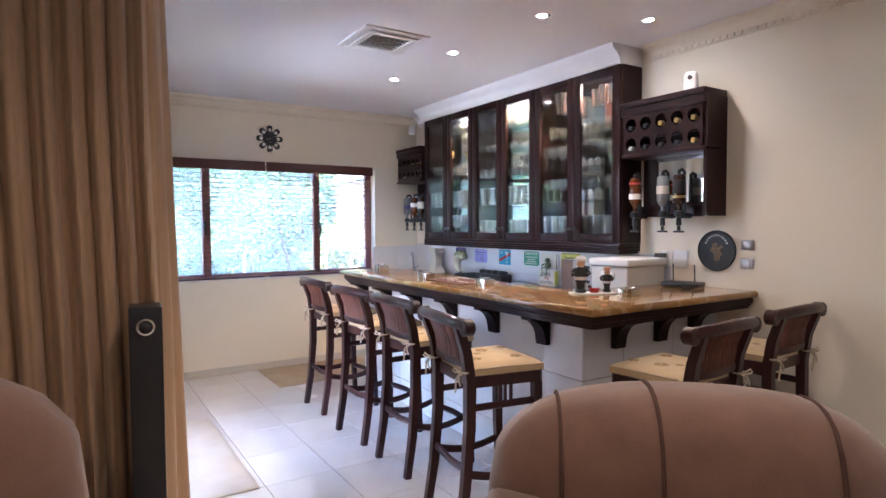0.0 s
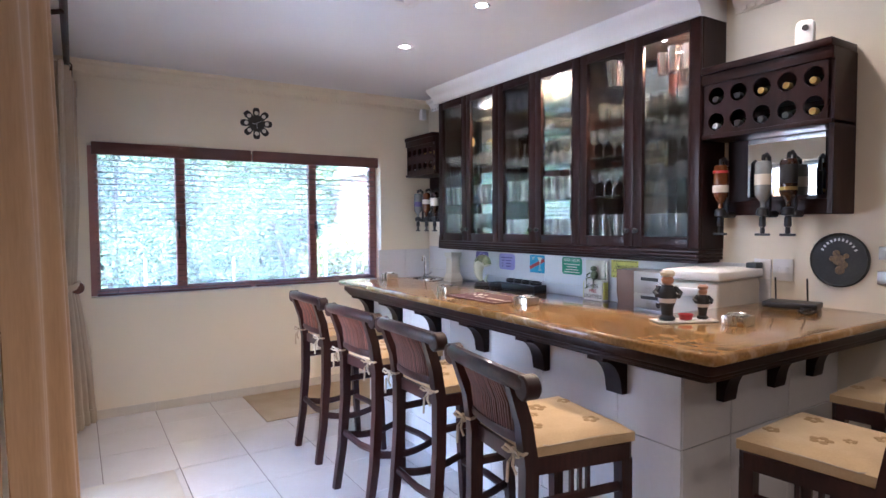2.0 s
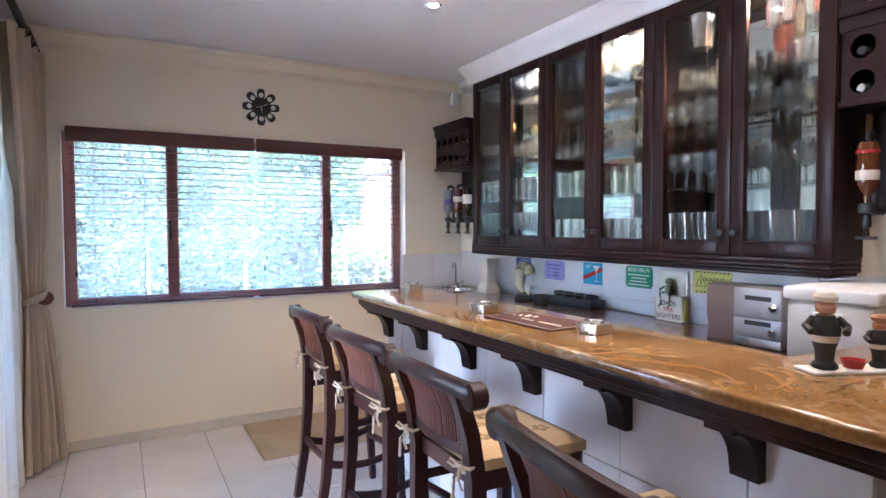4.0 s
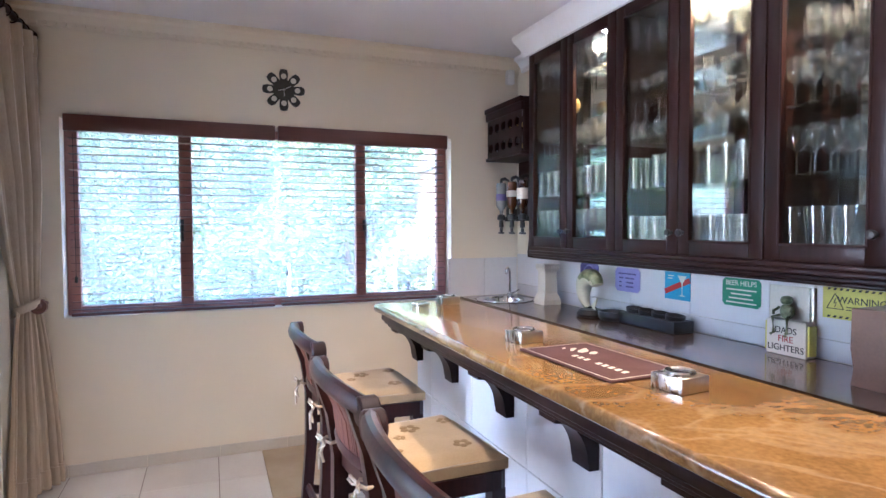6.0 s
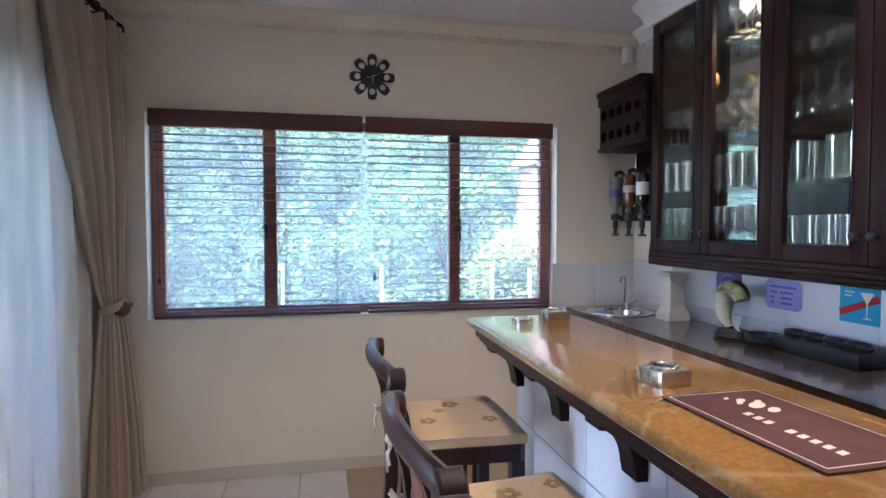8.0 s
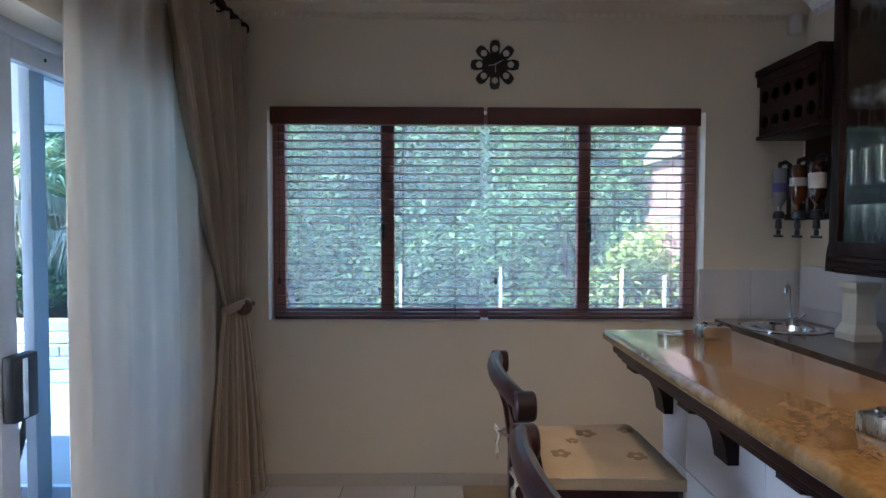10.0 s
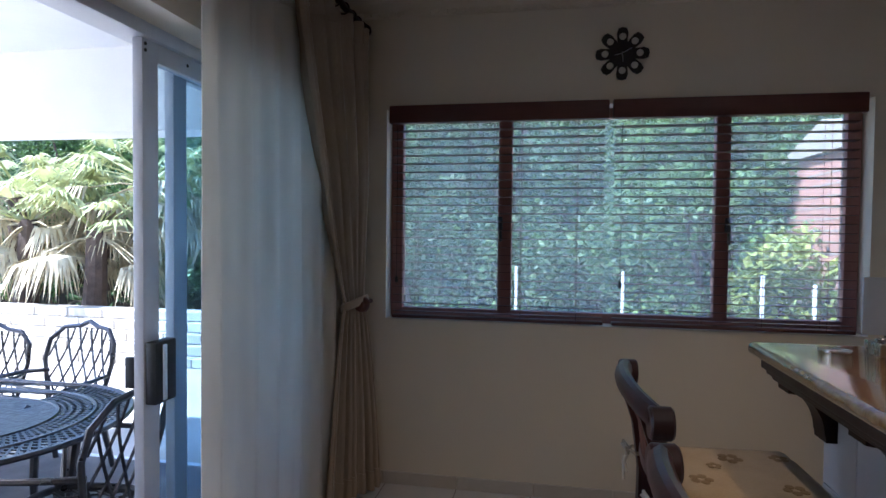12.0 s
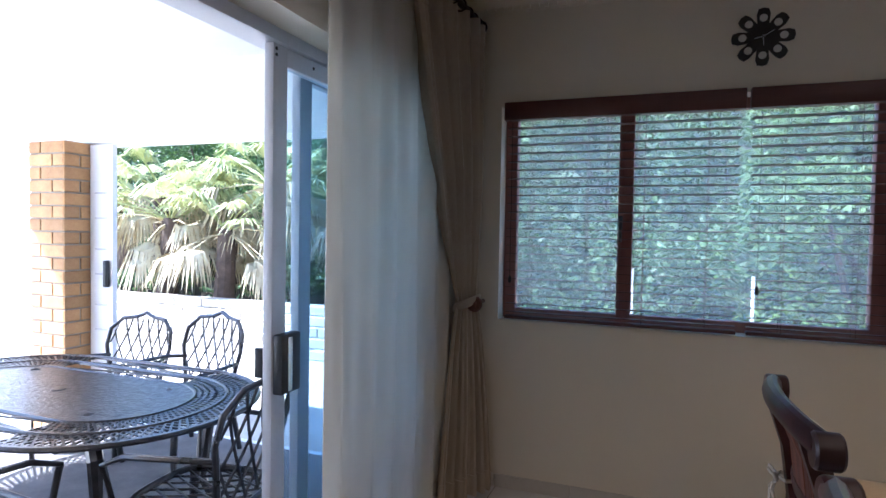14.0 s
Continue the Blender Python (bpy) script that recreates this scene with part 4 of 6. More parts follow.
# lamps inside the cabinet, over every second door
for k in (0.28, 0.72, 2.3, 2.72, 4.5):
    y = GY0 + k * PITCH
    d = tagged(new("cabinet_light"), "small warm spotlight in the cabinet's top", "cabinet light", "cabinet lights")
    bm = bmesh.new()
    lathe(bm, [(0.028, 0.0), (0.028, -0.006), (0.02, -0.008)], 18, cap=False)
    part("rim", bm, M_CHROME, d)
    bm = bmesh.new()
    lathe(bm, [(0.0005, -0.004), (0.02, -0.004), (0.02, -0.001)], 16, cap=False)
    part("bulb", bm, M_LAMP, d)
    d.matrix_world = Matrix.Translation((3.34, y, GZ1 - 0.0205))
    la = bpy.data.lights.new("cabinet_lamp", 'SPOT')
    la.spot_size, la.spot_blend = radians(105 if k > 4 else 150), 0.6
    la.energy, la.shadow_soft_size, la.color = 4.8, 0.015, (1.0, 0.62, 0.28)
    new("cabinet_lamp", la).location = (3.34, y, GZ1 - 0.05)


# ---- ground, patio ----
M_PATIO = mat("patio_tile", (0.84, 0.83, 0.80), 0.35, 0, (0.77, 0.75, 0.71), 3, 50, 0.05)
def ground_sheet():
    bm = bmesh.new()
    s = 400
    vs = [bm.verts.new(p) for p in ((-s, -s, PATIO_Z - 0.03), (s, -s, PATIO_Z - 0.03), (s, s, PATIO_Z - 0.03), (-s, s, PATIO_Z - 0.03))]
    bm.faces.new(vs)
    return thing("ground", "pale sunlit paving and garden soil outside", "ground", "", "structure", bm, M_PAVE, smooth=0)


ground_sheet()
slab("patio", -5.5, 0.135, 2.56, 6.2, PATIO_Z - 0.1, PATIO_Z, M_PATIO, "pale tiled covered patio", "patio")
slab("patio_ceiling", -3.3, 0.139, 2.56, 6.08, 2.36, 2.5, M_WHITE, "white painted patio ceiling", "ceiling")
slab("patio_beam", -3.3, 0.139, 5.70, 5.93, 1.89, 2.36, M_WHITE, "white painted beam along the patio edge", "beam")


# ---- patio furniture and garden ----
def make_patio_table():
    t = tagged(new("patio_table"), "oval black cast-aluminium patio table with a pierced top", "table")
    L, W, z = 0.98, 0.58, PATIO_Z + 0.74

    def oval(r, n=64):
        return [((L - W) * (1 if math.cos(a) > 0 else -1) * (1 if abs(math.cos(a)) > 1e-6 else 0) + W * r * math.cos(a), W * r * math.sin(a)) for a in [2 * math.pi * (i + 0.5) / n for i in range(n)]]
    bm = bmesh.new()
    for r, s in ((1.0, 0.016), (0.76, 0.010), (0.52, 0.010)):
        tube(bm, [(x, y, z - 0.012) for x, y in oval(r)], s, 0.012, 6, closed=True)
    part("rim", bm, M_CAST, t)
    bm = bmesh.new()
    mid = oval(0.51)
    lo = [bm.verts.new((x, y, z - 0.016)) for x, y in mid]
    hi = [bm.verts.new((x, y, z - 0.006)) for x, y in mid]
    bm.faces.new(lo[::-1])
    bm.faces.new(hi)
    for i in range(len(mid)):
        j = (i + 1) % len(mid)
        bm.faces.new((lo[i], lo[j], hi[j], hi[i]))
    lathe(bm, [(0.03, 0.0), (0.03, 0.003), (0.02, 0.004)], 20, Matrix.Translation((0, 0, z - 0.006)))
    part("centre_panel", bm, M_CASTP, t, "cast centre panel with a parasol hole")
    # woven lattice between the rings
    for r0, r1 in ((0.54, 0.75), (0.78, 0.985)):
        bm = bmesh.new()
        a, b = oval(r0, 96), oval(r1, 96)
        for i in range(96):
            for d in (2, -2):
                p, q = a[i], b[(i + d) % 96]
                tube(bm, [(p[0], p[1], z - 0.010), (q[0], q[1], z - 0.010)], 0.006, 0.004, 4)
        part("lattice", bm, M_CAST, t, "woven cast lattice band")
    for sx in (-1, 1):
        for sy in (-1, 1):
            bm = bmesh.new()
            tube(bm, [(sx * 0.45, sy * 0.2, z - 0.02), (sx * 0.62, sy * 0.3, z - 0.14), (sx * 0.60, sy * 0.28, PATIO_Z + 0.3), (sx * 0.72, sy * 0.36, PATIO_Z + 0.01)], 0.024, segs=8, taper=[1.2, 1.3, 0.8, 1.0])
            part("leg", bm, M_CAST, t)
    bm = bmesh.new()
    tube(bm, [(-0.6, 0, z - 0.06), (0.6, 0, z - 0.06)], 0.015, 0.03, 8)
    part("apron", bm, M_CAST, t)
    t.matrix_world = pose(-1.21, 4.75, 0, 0, 0, 0)
    return t


make_patio_table()


def make_patio_chair(at):
    """Origin on the paving; the back is on the +y side."""
    c = tagged(new("patio_chair"), "black cast-aluminium patio armchair with a lattice back", "chair", "patio chairs")
    bm = bmesh.new()
    rim = [(0.21 * math.copysign(abs(math.cos(a)) ** 0.6, math.cos(a)), 0.21 * math.copysign(abs(math.sin(a)) ** 0.6, math.sin(a)), 0.43) for a in [2 * math.pi * i / 32 for i in range(32)]]
    tube(bm, rim, 0.014, 0.014, 8, closed=True)
    seat = part("seat", bm, M_CAST, c, "pierced lattice seat")
    for k in range(-4, 5):
        for d in (1, -1):
            pts = []
            for i in range(9):
                s = -0.2 + 0.4 * i / 8
                pts.append((max(-0.2, min(0.2, k * 0.06 + d * s * 0.5)), s, 0.428 - 0.012 * math.cos(s * 7)))
            bm = bmesh.new()
            tube(bm, pts, 0.006, 0.005, 5)
            part("strip", bm, M_CAST, seat)

    def back(x, h):
        return (x, 0.19 + 0.10 * (h - 0.43) / 0.47 - 0.06 * (x / 0.22) ** 2 * 0.6, h)
    bm = bmesh.new()
    outline = [(-0.16, 0.44), (-0.19, 0.56), (-0.225, 0.70), (-0.215, 0.80), (-0.15, 0.865), (-0.06, 0.875), (0, 0.90), (0.06, 0.875), (0.15, 0.865), (0.215, 0.80), (0.225, 0.70), (0.19, 0.56), (0.16, 0.44)]
    tube(bm, [back(*p) for p in outline], 0.012, 0.012, 8, up=(0, 1, 0))
    part("back_frame", bm, M_CAST, c)
    bm = bmesh.new()

    def half(h):
        return 0.16 + 0.065 * math.sin(max(0, min(1, (h - 0.44) / 0.42)) * math.pi * 0.62) if h < 0.80 else 0.20 - 0.9 * (h - 0.80)
    for k in range(-5, 6):
        for d in (1, -1):
            pts = []
            for i in range(12):
                h = 0.45 + 0.415 * i / 11
                x = k * 0.075 + d * (0.19 * math.sin((h - 0.45) * 3.0) - 0.12)
                if abs(x) < half(h):
                    pts.append(back(x, h))
            if len(pts) > 2:
                tube(bm, pts, 0.0055, 0.0055, 5, up=(0, 1, 0))
    part("back_lattice", bm, M_CAST, c, "curved lattice back")
    for s in (-1, 1):
        bm = bmesh.new()
        tube(bm, [(s * 0.20, 0.21, 0.64), (s * 0.25, 0.1, 0.65), (s * 0.265, -0.1, 0.645), (s * 0.25, -0.2, 0.60), (s * 0.215, -0.19, 0.44)], 0.013, 0.011, 8)
        part("armrest", bm, M_CAST, c)
        bm = bmesh.new()
        tube(bm, [(s * 0.19, -0.18, 0.43), (s * 0.215, -0.21, 0.28), (s * 0.19, -0.19, 0.12), (s * 0.215, -0.225, 0.0)], 0.016, segs=8, taper=[1.3, 1.1, 0.8, 1.0])
        part("front_leg", bm, M_CAST, c)
        bm = bmesh.new()
        tube(bm, [(s * 0.17, 0.19, 0.43), (s * 0.19, 0.22, 0.25), (s * 0.20, 0.27, 0.0)], 0.015, segs=8, taper=[1.2, 1.0, 0.9])
        part("back_leg", bm, M_CAST, c)
    c.matrix_world = at @ Matrix.Scale(1.04, 4)
    return c


first = make_patio_chair(pose(-1.69, 5.43, PATIO_Z, 0, 0, 8))
copy_thing(first, pose(-1.18, 5.455, PATIO_Z, 0, 0, -6) @ Matrix.Scale(1.04, 4))
copy_thing(first, pose(-0.245, 4.645, PATIO_Z, 0, 0, -84) @ Matrix.Scale(1.04, 4))
copy_thing(first, pose(-0.86, 4.10, PATIO_Z, 0, 0, 176) @ Matrix.Scale(1.04, 4))


def make_pillar(x, y, w, h0, h1, name, label):
    p = tagged(new(name), label, "pillar", "", "structure")
    bm = bmesh.new()
    box(bm, x - w / 2 + 0.008, x + w / 2 - 0.008, y - w / 2 + 0.008, y + w / 2 - 0.008, h0, h1)
    part("mortar_core", bm, M_MORTAR, p)
    course, k = 0.0862, 0
    long, short = 0.222, w - 0.222 - 0.01
    meshes = {}
    z = h0
    while z < h1 - 0.03:
        top = min(course - 0.011, h1 - z)
        for side in range(4):
            rot = pose(0, 0, 0, 0, 0, side * 90)
            spans = [(-w / 2, -w / 2 + long), (-w / 2 + long + 0.01, w / 2 - 0.0125)] if (k + side) % 2 == 0 else [(-w / 2, -w / 2 + short), (-w / 2 + short + 0.01, w / 2 - 0.0125)]
            for a, b in spans:
                key = (round(a, 4), round(b, 4))
                if key not in meshes:
                    bm = bmesh.new()
                    box(bm, a, b, -w / 2, -w / 2 + 0.012, 0.0, course - 0.011, 0.003, 1)
                    meshes[key] = finish("brick", bm, M_BRICK)
                share("brick", meshes[key], p, (x + random.uniform(-0.001, 0.001), y, z), rot)
        z += course
        k += 1
    return p


make_pillar(-2.42, 5.715, 0.34, PATIO_Z, 1.89, "patio_pillar", "square face-brick pillar of the patio")

# white folded shutter panels beside the pillar
M_SHUT = mat("white_shutter", (0.80, 0.80, 0.82), 0.5, 0, (0.74, 0.74, 0.77), 3, 60, 0.03)


def shutter(x0, x1, y, label):
    s = tagged(new("patio_shutter"), label, "shutter", "patio shutters")
    bm = bmesh.new()
    box(bm, x0, x1, y, y + 0.035, PATIO_Z + 0.01, 1.88, 0.003)
    part("panel", bm, M_SHUT, s)
    for z0 in (0.25, 0.62, 1.0, 1.38):
        for z in (z0, z0 + 0.17):
            bm = bmesh.new()
            box(bm, x0 + 0.05, x1 - 0.05, y - 0.006, y - 0.0005, z, z + 0.012, 0.002)
            part("bead", bm, M_ALU, s)
    return s


sh = shutter(-2.245, -2.035, 5.725, "white folded shutter panel standing beside the brick pillar")
bm = bmesh.new()
box(bm, -2.08, -2.055, 5.685, 5.72, 0.92, 1.10, 0.005)
part("handle", bm, M_BLACK, sh, "black pull handle")
shutter(-3.6, -2.70, 5.725, "white closed shutter panel beyond the brick pillar")
# unseen overhang, added only to keep direct sun off the window
slab("added_eave", 0.14, 4.2, WIN_Y + 0.24, WIN_Y + 0.75, 2.42, 2.6, M_SHUT, "unseen eave added over the window to block the sun", "eave")
slab("outer_wall_south", 0.139 - 0.0, 0.1395, 2.56, 2.60, PATIO_Z, 2.36, M_WHITE, "white plastered outer wall", "wall")

# ---- garden ----
M_LEAF = mat("leaf_green", (0.22, 0.32, 0.085), 0.5, 0, (0.08, 0.145, 0.04), 3, 30, 0.05, 0.6, translucent=0.3)
M_LEAF2 = mat("leaf_dark", (0.14, 0.215, 0.075), 0.5, 0, (0.045, 0.09, 0.03), 3, 30, 0.05, 0.6, translucent=0.25)
M_LEAF3 = mat("leaf_yellow", (0.50, 0.52, 0.13), 0.5, 0, (0.13, 0.18, 0.03), 3, 30, 0.05, 0.6, translucent=0.3)
M_PALMDRY = mat("dry_palm", (0.50, 0.44, 0.28), 0.8, 0, (0.36, 0.28, 0.15), 6, 50, 0.1)
M_PALM = mat("palm_green", (0.54, 0.53, 0.27), 0.5, 0, (0.34, 0.37, 0.14), 4, 40, 0.05, 0.6, translucent=0.25)
M_BARK = mat("bark", (0.12, 0.085, 0.06), 0.9, 0, (0.06, 0.04, 0.03), 9, 60, 0.4)
M_SOIL = mat("garden_bank", (0.07, 0.055, 0.035), 0.95, 0, (0.035, 0.03, 0.018), 3, 40, 0.4)


def leaf_cloud(name, parent, count, place, size, material, seed, stuff=True):
    """Many small folded leaves, placed by a function of a random source."""
    rnd = random.Random(seed)
    verts, faces = [], []
    for _ in range(count):
        c, s = place(rnd), size * rnd.uniform(0.55, 1.35)
        d = Vector((rnd.gauss(0, 1), rnd.gauss(0, 1), rnd.gauss(0, 0.7) - 0.2)).normalized()
        w = d.cross(Vector((rnd.gauss(0, 0.4), rnd.gauss(0, 0.4), 1))).normalized() * s * 0.34
        up = d.cross(w).normalized() * s * 0.12
        b = len(verts)
        verts += [c, c + d * s * 0.5 + w + up, c + d * s, c + d * s * 0.5 - w + up]
        faces += [(b, b + 1, b + 2), (b, b + 2, b + 3)]
    me = bpy.data.meshes.new(name)
    me.from_pydata([tuple(v) for v in verts], [], faces)
    me.materials.append(material)
    ob = new(name, me)
    ob.parent = parent
    if stuff:
        tagged(ob, kind="stuff")
    return ob


def make_bush(x, y, z, r, h, material, seed, label, count=2600, size=0.13, trunk=True):
    b = tagged(new("garden_tree"), label, "tree", "garden trees")
    rnd = random.Random(seed)
    lumps = [(Vector((rnd.uniform(-0.75, 0.75) * r, rnd.uniform(-0.5, 0.5) * r, h * rnd.uniform(0.15, 0.95))), r * rnd.uniform(0.25, 0.5)) for _ in range(16)]

    def place(q):
        c, s = q.choice(lumps)
        d = Vector((q.gauss(0, 1), q.gauss(0, 1), q.gauss(0, 1))).normalized()
        return c + d * s * q.uniform(0.55, 1.08)
    bm = bmesh.new()
    for k in range(6):
        a = rnd.uniform(0, 6.28)
        tip = lumps[k][0]
        tube(bm, [(0, 0, -0.1), tuple(tip * 0.35 + Vector((0.1 * math.cos(a), 0.1 * math.sin(a), 0.1))), tuple(tip)], 0.05, segs=6, taper=[1.3, 0.8, 0.25])
    part("trunk", bm, M_BARK, b)
    leaf_cloud("crown", b, count, place, size, material, seed + 1)
    b.matrix_world = Matrix.Translation((x, y, z))
    return b


G = PATIO_Z - 0.03
k = 0
for x, y, r, h, m in ((-0.6, 10.2, 1.7, 3.6, M_LEAF2), (0.9, 10.6, 1.8, 4.0, M_LEAF2), (2.3, 10.3, 1.7, 3.8, M_LEAF), (3.7, 10.0, 1.5, 3.6, M_LEAF), (5.0, 10.4, 1.5, 3.8, M_LEAF), (0.2, 8.9, 1.0, 1.9, M_LEAF2), (1.7, 8.9, 1.1, 2.0, M_LEAF2), (3.1, 9.0, 1.0, 2.2, M_LEAF),
                      (-2.0, 12.2, 1.9, 4.2, M_LEAF), (-3.6, 13.0, 1.8, 4.2, M_LEAF), (-5.4, 13.2, 1.8, 4.0, M_LEAF2), (-7.5, 13.0, 1.9, 4.4, M_LEAF), (-9.5, 12.6, 1.9, 4.2, M_LEAF2), (-11.5, 11.8, 2.0, 4.2, M_LEAF)):
    k += 1
    make_bush(x, y, G, r, h, m, 100 + 7 * k, "dense green garden tree beyond the paving" if h > 3 else "leafy dark green shrub outside the window", 12000 if h > 3 else 6000, 0.09 if h > 3 else 0.075)
make_bush(3.32, 7.9, G, 0.5, 1.6, M_LEAF3, 900, "yellow-green shrub outside the window", 2600, 0.09)

# planted bank behind the trees
bm = bmesh.new()
def bank(u, v):
    x = -22 + 40 * u
    yy = 12.6 + 6.5 * v
    return (x, yy, G + 4.6 * v ** 0.8 + 0.35 * noise.noise(Vector((x * 0.6, yy * 0.6, 0))))
n = 40
grid = [[bm.verts.new(bank(i / n, j / 12)) for j in range(13)] for i in range(n + 1)]
for i in range(n):
    for j in range(12):
        bm.faces.new((grid[i][j], grid[i + 1][j], grid[i + 1][j + 1], grid[i][j + 1]))
bank_ob = thing("garden_bank", "overgrown green slope behind the garden", "slope", "", "structure", bm, M_SOIL)
leaf_cloud("undergrowth", bank_ob, 30000, lambda q: Vector(bank(q.random(), q.random())) + Vector((0, 0, q.uniform(0, 0.5))), 0.22, M_LEAF2, 77)

# low retaining wall of long blocks behind the sunny paving
rw = tagged(new("retaining_wall"), "low pale stepped brick wall before the planted bed", "wall", "", "structure")
blk = {}
for row in range(5):
    z0, yy = G + 0.115 * row, 8.6 + 0.09 * row
    x = -12.0 + (0.24 if row % 2 else 0)
    while x < -0.4:
        if "m" not in blk:
            bm = bmesh.new()
            box(bm, 0.006, 0.474, 0, 0.22, 0.005, 0.112, 0.008, 1)
            blk["m"] = finish("block", bm, M_PAVE)
        share("block", blk["m"], rw, (x, yy, z0))
        x += 0.48


def make_palm(x, y, z, seed, label):
    p = tagged(new("palm"), label, "palm", "garden palms")
    rnd = random.Random(seed)
    bm = bmesh.new()
    tube(bm, [(0, 0, -0.2), (0.05, 0, 0.5), (0.02, 0.05, 1.1)], 0.14, segs=10, taper=[1.2, 1.0, 0.9])
    part("trunk", bm, M_BARK, p)
    for kind, n, mt in (("frond", 18, M_PALM), ("dry_frond", 14, M_PALMDRY)):
        for k in range(n):
            a = rnd.uniform(0, 6.28)
            rise = rnd.uniform(0.1, 1.0) if kind == "frond" else rnd.uniform(-0.8, 0.1)
            L = rnd.uniform(0.55, 0.9)
            bm = bmesh.new()
            d = Vector((math.cos(a), math.sin(a), rise)).normalized()
            base = Vector((0.02, 0.05, 1.05))
            hub = base + d * L
            tube(bm, [tuple(base), tuple(base + d * L * 0.5 + Vector((0, 0, 0.05))), tuple(hub)], 0.012, segs=5, taper=[1.4, 1, 0.7])
            side = d.cross(Vector((0, 0, 1))).normalized()
            for q in range(-9, 10):
                t = q / 9 * 1.25
                dd = (d * math.cos(t) + side * math.sin(t)).normalized()
                ln = 0.55 * rnd.uniform(0.8, 1.1) * (1 - 0.25 * abs(q / 9))
                tip = hub + dd * ln + Vector((0, 0, -0.22 if kind == "frond" else -0.45)) * rnd.uniform(0.5, 1.2)
                mid = hub + dd * ln * 0.55
                wv = dd.cross(Vector((0, 0, 1))).normalized() * 0.022
                vs = [bm.verts.new(c) for c in (hub, mid + wv, tip, mid - wv)]
                bm.faces.new(vs)
            part(kind, bm, mt, p, "" if kind == "frond" else "hanging dry frond", smooth=0)
    p.matrix_world = Matrix.Translation((x, y, z))
    return p


for k, (x, y, z) in enumerate(((-5.3, 10.6, 0.6), (-4.2, 10.2, 0.9), (-6.6, 10.4, 0.8), (-3.4, 10.9, 0.6), (-7.8, 10.8, 0.75), (-5.9, 9.9, 0.35), (-4.7, 9.8, 0.2))):
    make_palm(x, y, z, 40 + k, "fan palm with green and hanging dry fronds")

# white fence posts seen through the blinds
for x, y, h in ((1.185, 8.1, 1.04), (2.10, 8.0, 1.02), (3.06, 7.55, 1.04), (3.42, 7.55, 0.98)):
    bm = bmesh.new()
    box(bm, x - 0.012, x + 0.012, y - 0.012, y + 0.012, G, h, 0.004)
    thing("fence_post", "slim white painted fence post in the garden", "post", "fence posts", "", bm, M_SHUT)

# neighbouring brick house at the window's edge
nb = tagged(new("brick_house"), "red-brown brick outbuilding with a tiled roof", "house")
M_HBRICK = mat("house_brick", (0.42, 0.22, 0.16), 0.85, 0, (0.30, 0.15, 0.11), 9, 60, 0.3)
bm = bmesh.new()
box(bm, 3.82, 6.5, 7.45, 9.2, G, 2.05)
part("wall", bm, M_HBRICK, nb)
for kz in range(22):
    bm = bmesh.new()
    box(bm, 3.815, 3.8195, 7.46, 9.19, G + 0.0862 * kz * 1.15, G + 0.0862 * kz * 1.15 + 0.012)
    box(bm, 3.83, 6.49, 7.445, 7.4495, G + 0.0862 * kz * 1.15, G + 0.0862 * kz * 1.15 + 0.012)
    part("mortar_joint", bm, M_MORTAR, nb)
bm = bmesh.new()
prism(bm, [(7.35, 2.06), (8.35, 2.35), (9.3, 2.06)], 3.2)
bmesh.ops.transform(bm, matrix=Matrix(((0, 0, 1, 3.76), (1, 0, 0, 0), (0, 1, 0, 0), (0, 0, 0, 1))), verts=list(bm.verts))
part("roof", bm, M_MORTAR, nb)


# ---- small materials ----
M_BOTTLE = mat("bottle_green_glass", (0.012, 0.022, 0.012), 0.08, 0, (0.02, 0.012, 0.008), 6, 60, coat=0.6)
M_GOLD = mat("gold_foil", (0.55, 0.40, 0.14), 0.3, 0.8, (0.42, 0.30, 0.10), 20, 120)
M_DIMGOLD = mat("dull_gold_print", (0.16, 0.10, 0.035), 0.5, 0.2, (0.06, 0.035, 0.02), 60, 200)
M_SILVER = mat("silver_foil", (0.62, 0.62, 0.62), 0.28, 0.9, (0.5, 0.5, 0.5), 20, 120)
M_RED = mat("red_enamel", (0.42, 0.02, 0.02), 0.35, 0, (0.32, 0.015, 0.015), 12, 90)
M_AMBER = mat("amber_spirit", (0.11, 0.035, 0.01), 0.08, 0, (0.07, 0.02, 0.006), 5, 40, coat=0.6)
M_CLEARB = mat("clear_spirit", (0.30, 0.32, 0.33), 0.06, 0, (0.20, 0.22, 0.23), 5, 40, coat=0.6)
M_DARKB = mat("dark_spirit", (0.05, 0.02, 0.01), 0.06, 0, (0.03, 0.014, 0.008), 5, 40, coat=0.6)
M_PAPER = mat("paper_label", (0.70, 0.66, 0.58), 0.7, 0, (0.6, 0.56, 0.48), 10, 120, 0.05)
M_INK = mat("black_ink", (0.015, 0.015, 0.015), 0.6, 0, (0.03, 0.03, 0.03), 10, 100)
M_BLUE = mat("blue_print", (0.04, 0.20, 0.45), 0.5, 0, (0.03, 0.16, 0.38), 10, 100)
M_CYAN = mat("cyan_print", (0.05, 0.33, 0.55), 0.5, 0, (0.04, 0.28, 0.48), 10, 100)
M_LILAC = mat("lilac_enamel", (0.34, 0.32, 0.66), 0.4, 0, (0.28, 0.26, 0.58), 10, 100)
M_VIOLET = mat("violet_enamel", (0.12, 0.10, 0.30), 0.4, 0, (0.09, 0.07, 0.24), 10, 100)
M_GREEN = mat("green_enamel", (0.03, 0.24, 0.13), 0.4, 0, (0.02, 0.19, 0.10), 10, 100)
